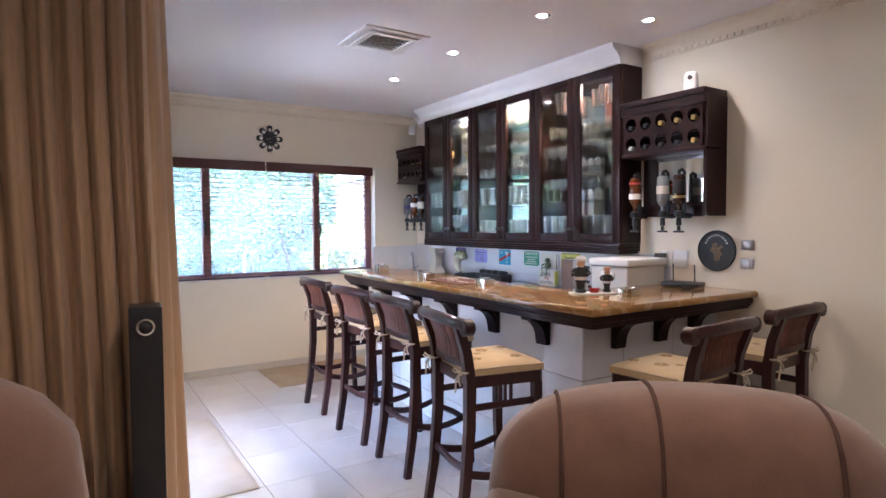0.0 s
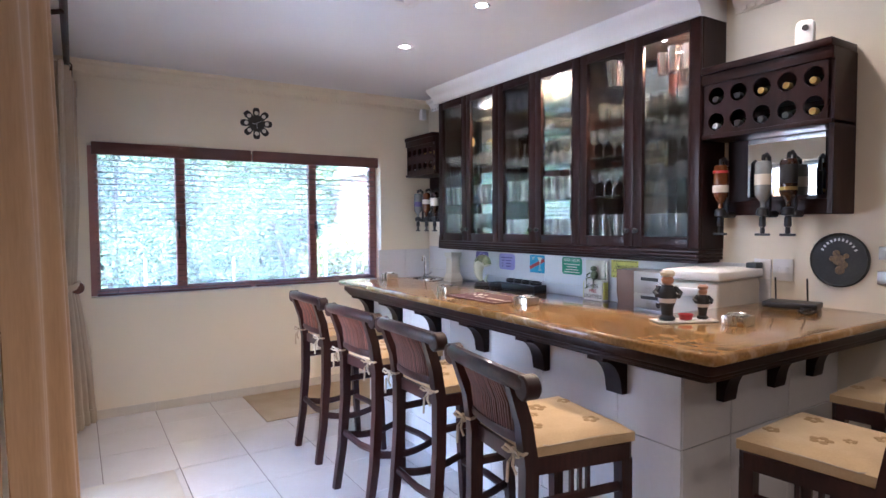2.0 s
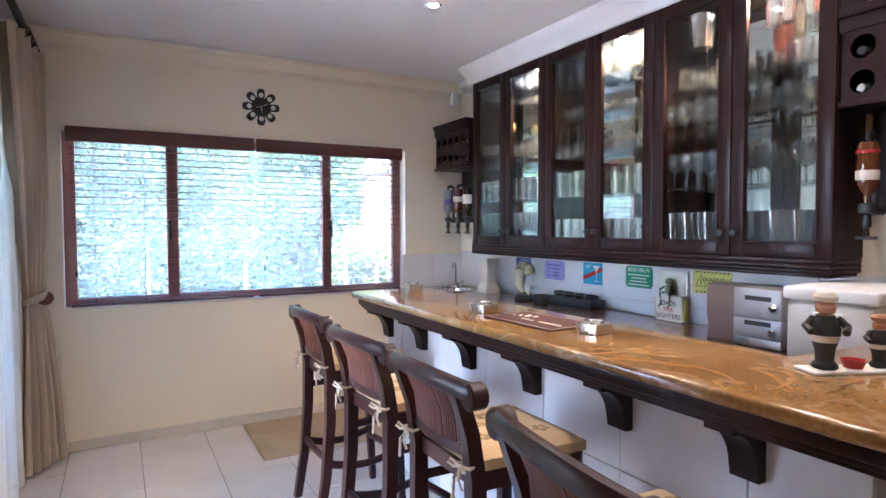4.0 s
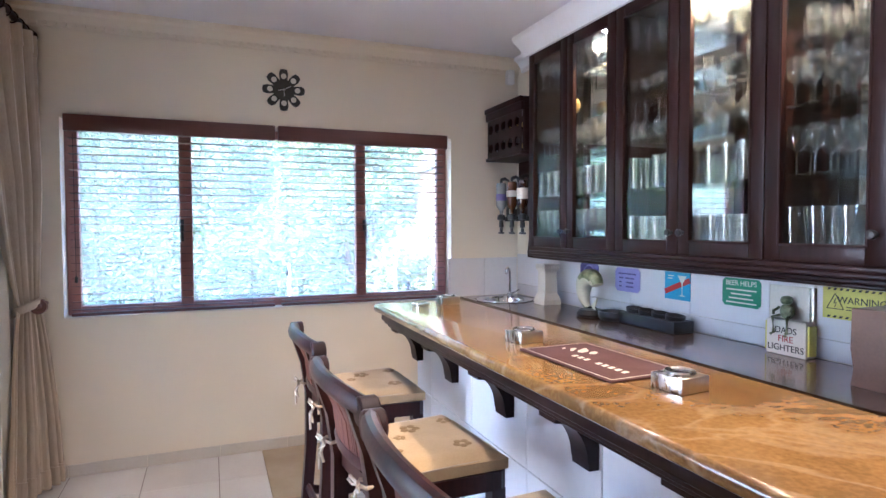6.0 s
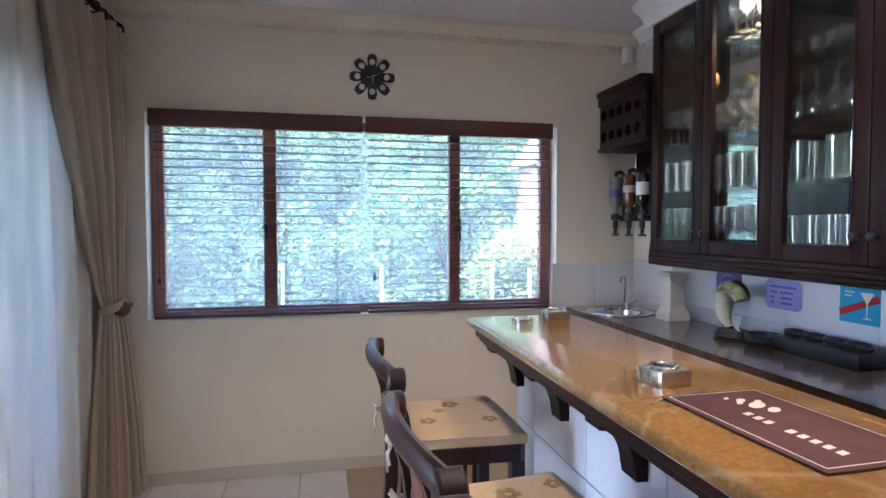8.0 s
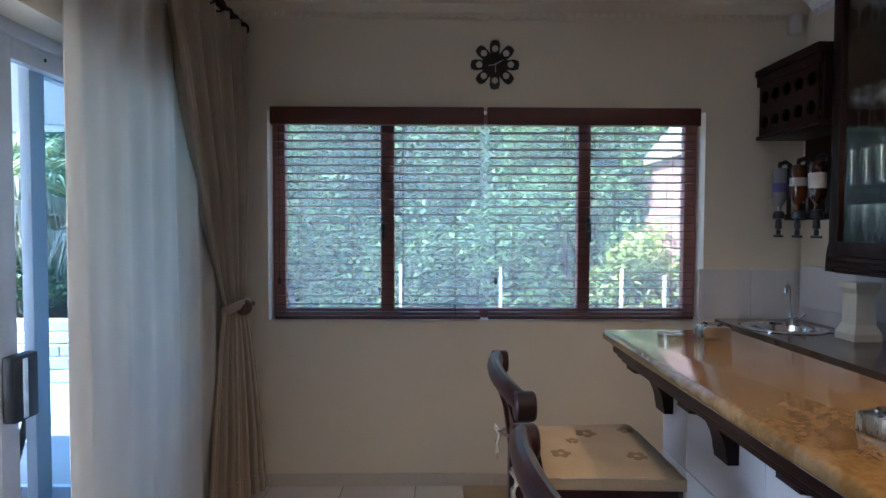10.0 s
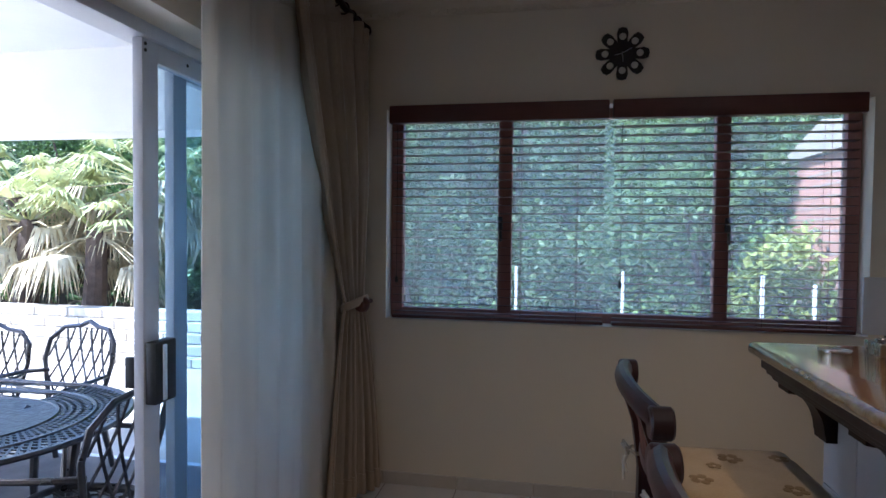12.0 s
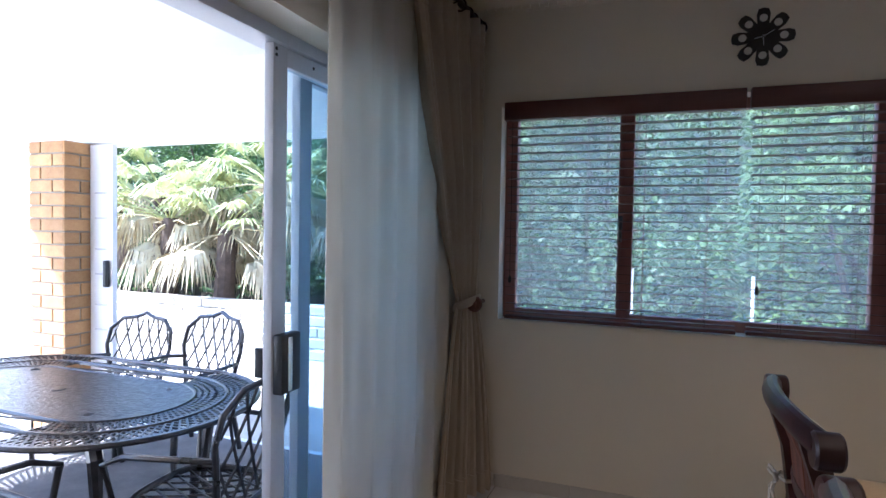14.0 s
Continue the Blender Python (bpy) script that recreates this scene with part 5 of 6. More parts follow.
M_YELLOW = mat("yellow_enamel", (0.62, 0.58, 0.12), 0.45, 0, (0.52, 0.48, 0.09), 10, 100)
M_MAROON = mat("maroon_rubber", (0.062, 0.012, 0.012), 0.75, 0, (0.045, 0.008, 0.009), 14, 160, 0.15)
M_STEEL = mat("brushed_steel", (0.56, 0.52, 0.46), 0.28, 1.0, (0.46, 0.42, 0.37), 10, 140, stretch=(1, 8, 1))
M_BEIGE = mat("beige_plastic", (0.62, 0.58, 0.48), 0.45, 0, (0.55, 0.51, 0.42), 8, 90, 0.02)
M_COOL = mat("cream_cooler", (0.66, 0.63, 0.57), 0.5, 0, (0.58, 0.55, 0.5), 6, 90, 0.03)
M_BROWNP = mat("brown_plastic", (0.16, 0.10, 0.075), 0.5, 0, (0.12, 0.075, 0.055), 8, 120, 0.03)
M_SKIN = mat("painted_ceramic", (0.50, 0.27, 0.16), 0.35, 0, (0.42, 0.22, 0.13), 12, 90)
M_FISH = mat("fish_green", (0.30, 0.32, 0.18), 0.4, 0, (0.04, 0.06, 0.02), 26, 90, 0.1)
M_SILVERP = mat("silver_plastic", (0.40, 0.39, 0.38), 0.42, 0.35, (0.33, 0.32, 0.31), 10, 120, 0.02)
M_GREYM = mat("grey_steel_plate", (0.40, 0.38, 0.36), 0.35, 0.8, (0.32, 0.30, 0.29), 10, 120)


def words(text, size, m, material, parent, name="lettering", extrude=0.0006):
    cu = bpy.data.curves.new("text", 'FONT')
    cu.body, cu.size, cu.extrude, cu.align_x, cu.align_y = text, size, extrude, 'CENTER', 'CENTER'
    tmp = new("text", cu)
    me = bpy.data.meshes.new_from_object(tmp.evaluated_get(bpy.context.evaluated_depsgraph_get()))
    bpy.data.objects.remove(tmp)
    me.name = name
    me.materials.clear()
    me.materials.append(material)
    ob = new(name, me)
    ob.parent = parent
    ob.matrix_basis = m
    return ob


# a frame in which local x runs along -y of the world and local y up, facing -x
FACE = Matrix(((0, 0, -1, 0), (-1, 0, 0, 0), (0, 1, 0, 0), (0, 0, 0, 1)))


# ---- bottle racks ----
def bottle_mesh():
    bm = bmesh.new()
    lathe(bm, [(0.002, 0.0), (0.034, 0.002), (0.037, 0.01), (0.037, 0.12), (0.03, 0.145), (0.015, 0.16), (0.0135, 0.2), (0.0145, 0.2)], 16)
    return finish("glass_body", bm, M_BOTTLE)


BOTTLE = bottle_mesh()
CAPS = []
for m in (M_GOLD, M_SILVER, M_BLACK, M_RED):
    bm = bmesh.new()
    lathe(bm, [(0.0146, 0.172), (0.0155, 0.174), (0.0155, 0.205), (0.013, 0.2075), (0.001, 0.208)], 14)
    CAPS.append(finish("foil_cap", bm, m))


def lying_bottle(x, y, z, cap):
    b = tagged(new("wine_bottle"), "dark wine bottle lying in the rack, foil cap outwards", "bottle", "racked wine bottles")
    share("glass_body", BOTTLE, b)
    share("foil_cap", CAPS[cap], b)
    b.matrix_world = pose(x, y, z, 0, -90, 0)
    return b


def make_rack(x0, y0, y1, ztop, zmid, zlow, name_label, side_down, mirror):
    r = tagged(new("wine_rack"), name_label, "wine rack", "wall wine racks")
    xb = WALL_X - 0.001
    pieces = [("crown", x0 - 0.012, xb, y0, y1, ztop - 0.035, ztop, 0.006), ("fascia", x0, x0 + 0.02, y0, y1, ztop - 0.085, ztop - 0.0355, 0.002),
              ("shelf", x0 + 0.02, xb, y0 + 0.02, y1 - 0.02, (ztop - 0.085 + zmid) / 2 - 0.006, (ztop - 0.085 + zmid) / 2 + 0.006, 0.001), ("base_shelf", x0, xb, y0, y1, zmid - 0.02, zmid, 0.002)]
    for nm, a, b, c, d, e, f, bev in pieces:
        bm = bmesh.new()
        box(bm, a, b, c, d, e, f, bev)
        part(nm, bm, M_WOOD, r)
    for ya, yb, low in ((y0, y0 + 0.02, zlow if side_down else zmid), (y1 - 0.02, y1, zmid)):
        bm = bmesh.new()
        box(bm, x0 + 0.0205, xb, ya, yb, low, ztop - 0.0355)
        part("side_panel", bm, M_WOOD, r)
    bm = bmesh.new()
    box(bm, xb - 0.008, xb - 0.001, y0 + 0.02, y1 - 0.02, zlow + 0.03, ztop - 0.036)
    part("back_panel", bm, M_WOOD, r)
    bm = bmesh.new()
    box(bm, xb - 0.06, xb - 0.0085, y0 + (0.02 if side_down else 0.0), y1 - 0.02, zlow, zlow + 0.07, 0.003)
    part("rail", bm, M_WOOD, r)
    if mirror:
        bm = bmesh.new()
        box(bm, xb - 0.013, xb - 0.0082, mirror[0], mirror[1], zlow + 0.09, zmid - 0.022)
        part("mirror", bm, M_MIRROR, r, "mirror behind the optics")
    n = 5
    zs = [zmid + 0.0005, (ztop - 0.085 + zmid) / 2, ztop - 0.0855]
    cw = (y1 - y0 - 0.04) / n
    for row in range(2):
        for k in range(n):
            # a front plate with a round hole for each bottle
            bm = bmesh.new()
            yc, zc, hw, hh = y0 + 0.02 + cw * (k + 0.5), (zs[row] + zs[row + 1]) / 2, cw / 2, (zs[row + 1] - zs[row]) / 2
            rad = min(hw, hh) - 0.014
            rims = []
            for xx in (x0 + 0.006, x0 + 0.016):
                inner, outer = [], []
                for i in range(24):
                    a = 2 * math.pi * i / 24
                    c, sn = math.cos(a), math.sin(a)
                    q = 1 / max(abs(c), abs(sn))
                    inner.append(bm.verts.new((xx, yc + rad * c, zc + rad * sn)))
                    outer.append(bm.verts.new((xx, yc + hw * q * c, zc + hh * q * sn)))
                rims.append((inner, outer))
                for i in range(24):
                    j = (i + 1) % 24
                    bm.faces.new((inner[i], inner[j], outer[j], outer[i]))
            for i in range(24):
                j = (i + 1) % 24
                bm.faces.new((rims[0][0][i], rims[0][0][j], rims[1][0][j], rims[1][0][i]))
            part("bottle_hole_plate", bm, M_WOOD, r)
    for row in range(2):
        z = zmid + 0.039 if row == 0 else (ztop - 0.085 + zmid) / 2 + 0.045
        for k in range(n):
            y = y0 + 0.02 + (y1 - y0 - 0.04) * (k + 0.5) / n
            lying_bottle(xb - 0.012, y, z, (0, 0, 1, 2, 0, 0, 2, 0, 1, 2)[(k * 3 + row * 4) % 10])
    return r


make_rack(3.232, 2.145, 2.748, 2.165, 1.83, 1.43, "dark wooden wall rack with two rows of wine bottles", True, (2.26, 2.62))
make_rack(3.19, 5.275, 5.78, 2.195, 1.855, 1.435, "dark wooden wine rack beside the window wall", False, None)


def make_optic(y, x, liquid, label_mats, fill, label):
    o = tagged(new("spirit_dispenser"), label, "spirit dispenser", "bar optics")
    bm = bmesh.new()
    lathe(bm, [(0.010, 0.0), (0.012, 0.05), (0.030, 0.075), (0.036, 0.09), (0.036, 0.225), (0.03, 0.24), (0.002, 0.243)], 18)
    part("bottle", bm, liquid, o, "upturned spirit bottle")
    for k, (m, z0, z1) in enumerate(label_mats):
        bm = bmesh.new()
        lathe(bm, [(0.0365, z0), (0.0368, z0 + 0.001), (0.0368, z1 - 0.001), (0.0365, z1)], 18, cap=False)
        part("bottle_label", bm, m, o)
    bm = bmesh.new()
    lathe(bm, [(0.010, -0.015), (0.026, -0.012), (0.028, 0.0), (0.024, 0.02), (0.012, 0.026)], 16)
    lathe(bm, [(0.012, -0.065), (0.016, -0.06), (0.014, -0.02), (0.010, -0.0155)], 14)
    part("dispenser", bm, M_BLACK, o, "black measure")
    bm = bmesh.new()
    lathe(bm, [(0.008, -0.095), (0.011, -0.09), (0.009, -0.066)], 12)
    box(bm, -0.006, 0.006, -0.035, 0.035, -0.107, -0.0955, 0.003)
    part("push_bar", bm, M_BLACK, o)
    bm = bmesh.new()
    tube(bm, [(0.03, 0, -0.005), (WALL_X - x - 0.062, 0, -0.005)], 0.012, 0.016, 8)
    box(bm, 0.044, 0.056, -0.012, 0.012, -0.02, 0.20, 0.003)
    tube(bm, [(0.05, 0, 0.2), (0.05, 0, 0.26), (0.03, 0, 0.272), (0.0, 0, 0.262), (0.0, 0, 0.244)], 0.012, 0.008, 8, up=(0, 1, 0))
    part("bracket", bm, M_BLACK, o)
    o.matrix_world = Matrix.Translation((x, y, 1.438))
    return o


make_optic(2.662, 3.27, M_AMBER, [(M_RED, 0.20, 0.212), (M_PAPER, 0.105, 0.14)], 0.5, "amber spirit bottle upturned in a black wall optic")
make_optic(2.45, 3.27, M_CLEARB, [(M_PAPER, 0.13, 0.18)], 0.5, "clear spirit bottle with a pale label in a wall optic")
make_optic(2.335, 3.27, M_DARKB, [(M_INK, 0.13, 0.215), (M_GOLD, 0.10, 0.115)], 0.5, "dark spirit bottle with a black label in a wall optic")
make_optic(5.66, 3.25, M_CLEARB, [(M_VIOLET, 0.12, 0.165)], 0.5, "clear spirit bottle with a dark violet label in a wall optic")
make_optic(5.507, 3.25, M_AMBER, [(M_PAPER, 0.14, 0.18)], 0.5, "amber spirit bottle with a cream label in a wall optic")
make_optic(5.365, 3.25, M_DARKB, [(M_PAPER, 0.12, 0.19)], 0.5, "dark spirit bottle with a cream label in a wall optic")

# ---- glassware in the cabinet ----
KINDS = {
    "wine_glass": ([(0.030, 0.0), (0.030, 0.002), (0.005, 0.006), (0.0035, 0.05), (0.005, 0.075), (0.028, 0.10), (0.034, 0.13), (0.028, 0.17), (0.0265, 0.17), (0.032, 0.13), (0.026, 0.102), (0.002, 0.082)], "clear stemmed wine glass standing on a glass shelf"),
    "tumbler": ([(0.028, 0.0), (0.035, 0.095), (0.033, 0.095), (0.026, 0.008), (0.001, 0.008)], "clear straight tumbler standing on a glass shelf"),
    "highball_glass": ([(0.027, 0.0), (0.033, 0.15), (0.031, 0.15), (0.025, 0.01), (0.001, 0.01)], "tall clear highball glass in the cabinet"),
    "flute_glass": ([(0.026, 0.0), (0.026, 0.002), (0.004, 0.006), (0.004, 0.06), (0.016, 0.09), (0.023, 0.14), (0.022, 0.2), (0.0205, 0.2), (0.021, 0.14), (0.001, 0.085)], "slim clear champagne flute in the cabinet"),
    "shot_glass": ([(0.018, 0.0), (0.023, 0.055), (0.0215, 0.055), (0.0165, 0.01), (0.001, 0.01)], "small clear shot glass on a shelf"),
    "beer_glass": ([(0.034, 0.0), (0.030, 0.03), (0.040, 0.10), (0.043, 0.17), (0.041, 0.17), (0.038, 0.10), (0.028, 0.035), (0.001, 0.012)], "large clear beer glass in the cabinet"),
}
FIRST = {}


def put_glass(kind, x, y, z, upside=False):
    prof, label = KINDS[kind]
    h = max(p[1] for p in prof)
    at = pose(x, y, z + (h + 0.001 if upside else 0.001), 180 if upside else 0, 0, random.uniform(0, 360))
    if kind not in FIRST:
        bm = bmesh.new()
        lathe(bm, prof, 16, cap=False)
        FIRST[kind] = thing(kind, label, "glass", kind.replace("_", " ") + " row", "", bm, M_TUMBLER, at, 60)
        return
    copy_thing(FIRST[kind], at)


LEVELS = [GZ0 + 0.021] + [z + 0.0035 for z in SHELVES]
PLAN = [  # per pair of doors, from the floor of the cabinet up
    ["beer_glass", "wine_glass", "wine_glass", "tumbler", None],
    ["highball_glass", "highball_glass", "wine_glass", "shot_glass", "beer_glass"],
    ["flute_glass", "highball_glass", "wine_glass", None, "wine_glass"],
]
for bay, rows in enumerate(PLAN):
    ya, yb = GY0 + 2 * bay * PITCH + 0.06, GY0 + 2 * (bay + 1) * PITCH - 0.06
    for z, kind in zip(LEVELS, rows):
        if kind is None:
            continue
        step = {"wine_glass": 0.078, "tumbler": 0.08, "highball_glass": 0.075, "flute_glass": 0.07, "shot_glass": 0.062, "beer_glass": 0.098}[kind]
        n = int((yb - ya) / step)
        for row, x in enumerate((3.305, 3.385)):
            for k in range(n + 1):
                if random.random() < 0.10:
                    continue
                put_glass(kind, x + random.uniform(-0.006, 0.006), ya + (yb - ya) * k / n + random.uniform(-0.008, 0.008), z, kind == "wine_glass" and bay == 1)

# ice bucket, tall steel cups and small ornaments on the top shelves
for y, r, h in ((2.99, 0.038, 0.14), (3.06, 0.035, 0.12), (2.9, 0.035, 0.13)):
    bm = bmesh.new()
    lathe(bm, [(r * 0.75, 0), (r, h), (r - 0.002, h), (r * 0.75 - 0.002, 0.004), (0.001, 0.004)], 20, Matrix.Translation((3.34, y, LEVELS[4] + 0.001)), cap=False)
    thing("steel_cup", "tall polished steel cup on the top shelf", "cup", "steel cups", "", bm, M_CHROME)
bm = bmesh.new()
lathe(bm, [(0.045, 0), (0.062, 0.15), (0.066, 0.152), (0.060, 0.15), (0.043, 0.004), (0.001, 0.004)], 24, Matrix.Translation((3.34, 3.40, LEVELS[4] + 0.001)), cap=False)
thing("ice_bucket", "polished steel ice bucket on the top shelf", "bucket", "", "", bm, M_CHROME)
for k, y in enumerate((4.15, 3.75, 3.86, 3.95)):
    mug = tagged(new("beer_mug"), "thick glass beer mug on the cabinet's top shelf", "mug", "beer mugs")
    bm = bmesh.new()
    lathe(bm, [(0.036, 0), (0.038, 0.13), (0.034, 0.13), (0.032, 0.012), (0.001, 0.012)], 16, cap=False)
    part("bowl", bm, M_TUMBLER, mug)
    bm = bmesh.new()
    tube(bm, [(0, 0.037, 0.11), (0, 0.065, 0.10), (0, 0.068, 0.05), (0, 0.037, 0.03)], 0.006, segs=8, up=(1, 0, 0))
    part("handle", bm, M_TUMBLER, mug)
    mug.matrix_world = pose(3.35, y, LEVELS[4] + 0.001, 0, 0, 20 * k)
bm = bmesh.new()
puff(bm, -0.03, 0.03, -0.05, 0.05, 0, 0.09, 2.0)
bmesh.ops.translate(bm, vec=(3.34, 4.93, LEVELS[3] + 0.001), verts=list(bm.verts))
thing("brass_ornament", "small brass ornament on a glass shelf", "ornament", "", "", bm, M_GOLD)

# ---- wall clock ----
clk = tagged(new("wall_clock"), "black flower-shaped wall clock with eight petals", "clock")
bm = bmesh.new()
lathe(bm, [(0.001, 0.0), (0.055, 0.0), (0.055, 0.012), (0.05, 0.014), (0.001, 0.014)], 24, cap=False)
part("face", bm, M_INK, clk)
for k in range(8):
    rot = pose(0, 0, 0, 0, 0, 45 * k)
    bm = bmesh.new()
    out = [(-0.022, 0.045), (0.022, 0.045), (0.027, 0.10), (0.020, 0.122), (0.0, 0.127), (-0.020, 0.122), (-0.027, 0.10)]
    prism(bm, out, 0.012, rot)
    pet = part("petal", bm, M_INK, clk)
    bm = bmesh.new()
    lathe(bm, [(0.0165, 0.0), (0.0165, 0.002), (0.001, 0.002)], 18, rot @ pose(0, 0.082, 0.0122))
    part("dial_spot", bm, M_PAPER, pet, "pale round spot")
for a, l in ((100, 0.035), (-60, 0.05), (185, 0.04)):
    bm = bmesh.new()
    box(bm, -0.0015, 0.0015, -0.008, l, 0.0145, 0.016, m=pose(0, 0, 0, 0, 0, a))
    part("hand_pointer", bm, M_CHROME, clk)
clk.matrix_world = Matrix(((1, 0, 0, 1.816), (0, 0, -1, WIN_Y - 0.001), (0, 1, 0, 2.223), (0, 0, 0, 1)))

# ---- ceiling vent ----
vent = tagged(new("ceiling_vent"), "square white ceiling air vent with louvres", "air vent")
bm = bmesh.new()
for k, s in enumerate((0.22, 0.165)):
    for a in range(4):
        box(bm, -s, s - 0.04, -s, -s + 0.04, -0.012 - 0.01 * k, -0.0005 - 0.01 * k, 0.002, m=pose(0, 0, 0, 0, 0, 90 * a))
part("frame", bm, M_WHITE, vent)
bm = bmesh.new()
box(bm, -0.125, 0.125, -0.125, 0.125, -0.002, -0.0008)
part("backing", bm, M_INK, vent)
for k in range(6):
    bm = bmesh.new()
    y = -0.1 + 0.04 * k
    box(bm, -0.122, 0.122, -0.017, 0.017, -0.001, 0.001, m=pose(0, y, -0.014, 35))
    part("louvre", bm, M_WHITE, vent)
vent.matrix_world = Matrix.Translation((1.885, 3.50, CEIL))

# ---- small fixtures on the walls ----
bm = bmesh.new()
box(bm, 3.345, 3.40, WIN_Y - 0.05, WIN_Y - 0.001, 2.385, 2.485, 0.008, 3)
thing("motion_sensor", "white alarm sensor in the corner under the cornice", "alarm sensor", "", "", bm, M_WHITE)
fr = tagged(new("air_freshener"), "white plastic air freshener standing on the wine rack", "air freshener")
bm = bmesh.new()
puff(bm, -0.035, 0.035, -0.04, 0.04, 0.0, 0.125, 4, wrinkle=0)
part("body", bm, M_WHITE, fr)
bm = bmesh.new()
lathe(bm, [(0.001, 0.0), (0.014, 0.0), (0.014, 0.003), (0.001, 0.003)], 14, pose(-0.036, 0, 0.085, 0, -80, 0), cap=False)
part("nozzle", bm, M_BLACK, fr)
fr.matrix_world = pose(3.33, 2.305, 2.166, 0, 0, 25)

disc = tagged(new("round_sign"), "round black wall sign with a gold figure", "sign")
bm = bmesh.new()
lathe(bm, [(0.001, 0.0), (0.118, 0.0), (0.122, 0.004), (0.122, 0.012), (0.116, 0.016), (0.112, 0.012), (0.001, 0.012)], 48, cap=False)
part("plate", bm, M_INK, disc)
bm = bmesh.new()
for k in range(11):
    a = math.radians(150 - 12 * k)
    box(bm, -0.004, 0.004, -0.006, 0.006, 0.0122, 0.0130, m=pose(0.078 * math.cos(a), 0.093 * math.sin(a), 0, 0, 0, math.degrees(a) - 90))
part("rim_bars", bm, M_GREYM, disc, "pale bars round the rim")
bm = bmesh.new()
for x, y, r in ((-0.01, 0.03, 0.016), (0.0, 0.0, 0.026), (0.02, -0.02, 0.018), (-0.025, 0.005, 0.014), (0.03, 0.02, 0.012), (0.005, -0.045, 0.02)):
    lathe(bm, [(r, 0.0122), (r * 0.9, 0.0145), (0.001, 0.015)], 12, pose(x, y, 0))
part("emblem", bm, M_DIMGOLD, disc, "plain gold emblem")
disc.matrix_world = Matrix.Translation((WALL_X - 0.001, 2.197, 1.222)) @ FACE


def wall_plate(name, y0, y1, z0, z1, m, label, category, knobs):
    p = tagged(new(name), label, category, "wall plates")
    bm = bmesh.new()
    box(bm, WALL_X - 0.010, WALL_X - 0.001, y0, y1, z0, z1, 0.003)
    part("plate", bm, m, p)
    for f in knobs:
        bm = bmesh.new()
        yc = y0 + f * (y1 - y0)
        box(bm, WALL_X - 0.014, WALL_X - 0.0101, yc - 0.009, yc + 0.009, (z0 + z1) / 2 - 0.013, (z0 + z1) / 2 + 0.013, 0.002)
        part("rocker", bm, M_WHITE if m is M_WHITE else M_GREYM, p)
    return p


wall_plate("light_switch", 1.972, 2.046, 1.232, 1.288, M_GREYM, "brushed steel light switch on the wall", "switch", (0.7,))
wall_plate("light_switch", 1.974, 2.050, 1.126, 1.182, M_GREYM, "brushed steel light switch on the wall", "switch", (0.3,))
wall_plate("power_socket", 2.395, 2.49, 1.11, 1.215, M_WHITE, "white double power socket on the wall", "socket", (0.3, 0.7))
sock = wall_plate("power_socket", 2.50, 2.585, 1.11, 1.212, M_WHITE, "white power socket with a black plug in it", "socket", (0.3,))
bm = bmesh.new()
box(bm, WALL_X - 0.075, WALL_X - 0.0145, 2.535, 2.59, 1.155, 1.195, 0.006)
part("plug", bm, M_BLACK, sock, "black plug")


# ---- signs on the splashback ----
SX = WALL_X - 0.0105


def sign(y0, y1, z0, z1, m, label, cut=0.012):
    s = tagged(new("metal_sign"), label, "sign", "bar signs")
    w, h = (y1 - y0) / 2, (z1 - z0) / 2
    bm = bmesh.new()
    prism(bm, [(-w + cut, -h), (w - cut, -h), (w, -h + cut), (w, h - cut), (w - cut, h), (-w + cut, h), (-w, h - cut), (-w, -h + cut)], 0.003)
    part("plate", bm, m, s)
    s.matrix_world = Matrix.Translation((SX, (y0 + y1) / 2, (z0 + z1) / 2)) @ FACE
    return s, w, h


def bars(s, m, rows, z=0.0032):
    for x0, x1, y0, y1 in rows:
        bm = bmesh.new()
        box(bm, x0, x1, y0, y1, z, z + 0.0006)
        part("printed_bar", bm, m, s)


s1, w, h = sign(4.82, 4.995, 1.06, 1.163, M_VIOLET, "dark violet enamel sign on the tiled wall")
bm = bmesh.new()
tube(bm, [(0.05 * math.cos(a), 0.04 * math.sin(a), 0.004) for a in [2 * math.pi * i / 24 for i in range(24)]], 0.003, segs=6, closed=True)
part("printed_ring", bm, M_LILAC, s1)
s2, w, h = sign(4.475, 4.671, 1.032, 1.158, M_LILAC, "lilac enamel sign with dark printed lines", 0.018)
bars(s2, M_VIOLET, [(-0.07, 0.07, 0.028, 0.036), (-0.065, -0.03, 0.005, 0.013), (-0.015, 0.055, 0.005, 0.013), (-0.065, -0.045, -0.018, -0.01), (-0.01, 0.05, -0.018, -0.01), (-0.065, -0.045, -0.04, -0.032), (-0.01, 0.05, -0.04, -0.032)])
s3, w, h = sign(4.135, 4.296, 1.030, 1.161, M_CYAN, "blue sign with a cocktail glass and a red banner", 0.001)
bm = bmesh.new()
box(bm, -0.085, 0.085, -0.013, 0.013, 0.0031, 0.004, m=pose(0, 0.0, 0, 0, 0, 22))
part("banner", bm, M_RED, s3, "red diagonal banner")
bars(s3, M_PAPER, [(-0.06, -0.02, 0.045, 0.05), (-0.06, -0.03, 0.032, 0.037)])
bm = bmesh.new()
prism(bm, [(0.005, 0.05), (0.06, 0.05), (0.035, 0.012), (0.034, -0.04), (0.055, -0.046), (0.01, -0.046), (0.031, -0.04), (0.030, 0.012)], 0.0012, Matrix.Translation((0, 0, 0.0042)))
part("printed_glass", bm, M_PAPER, s3, "pale printed cocktail glass")
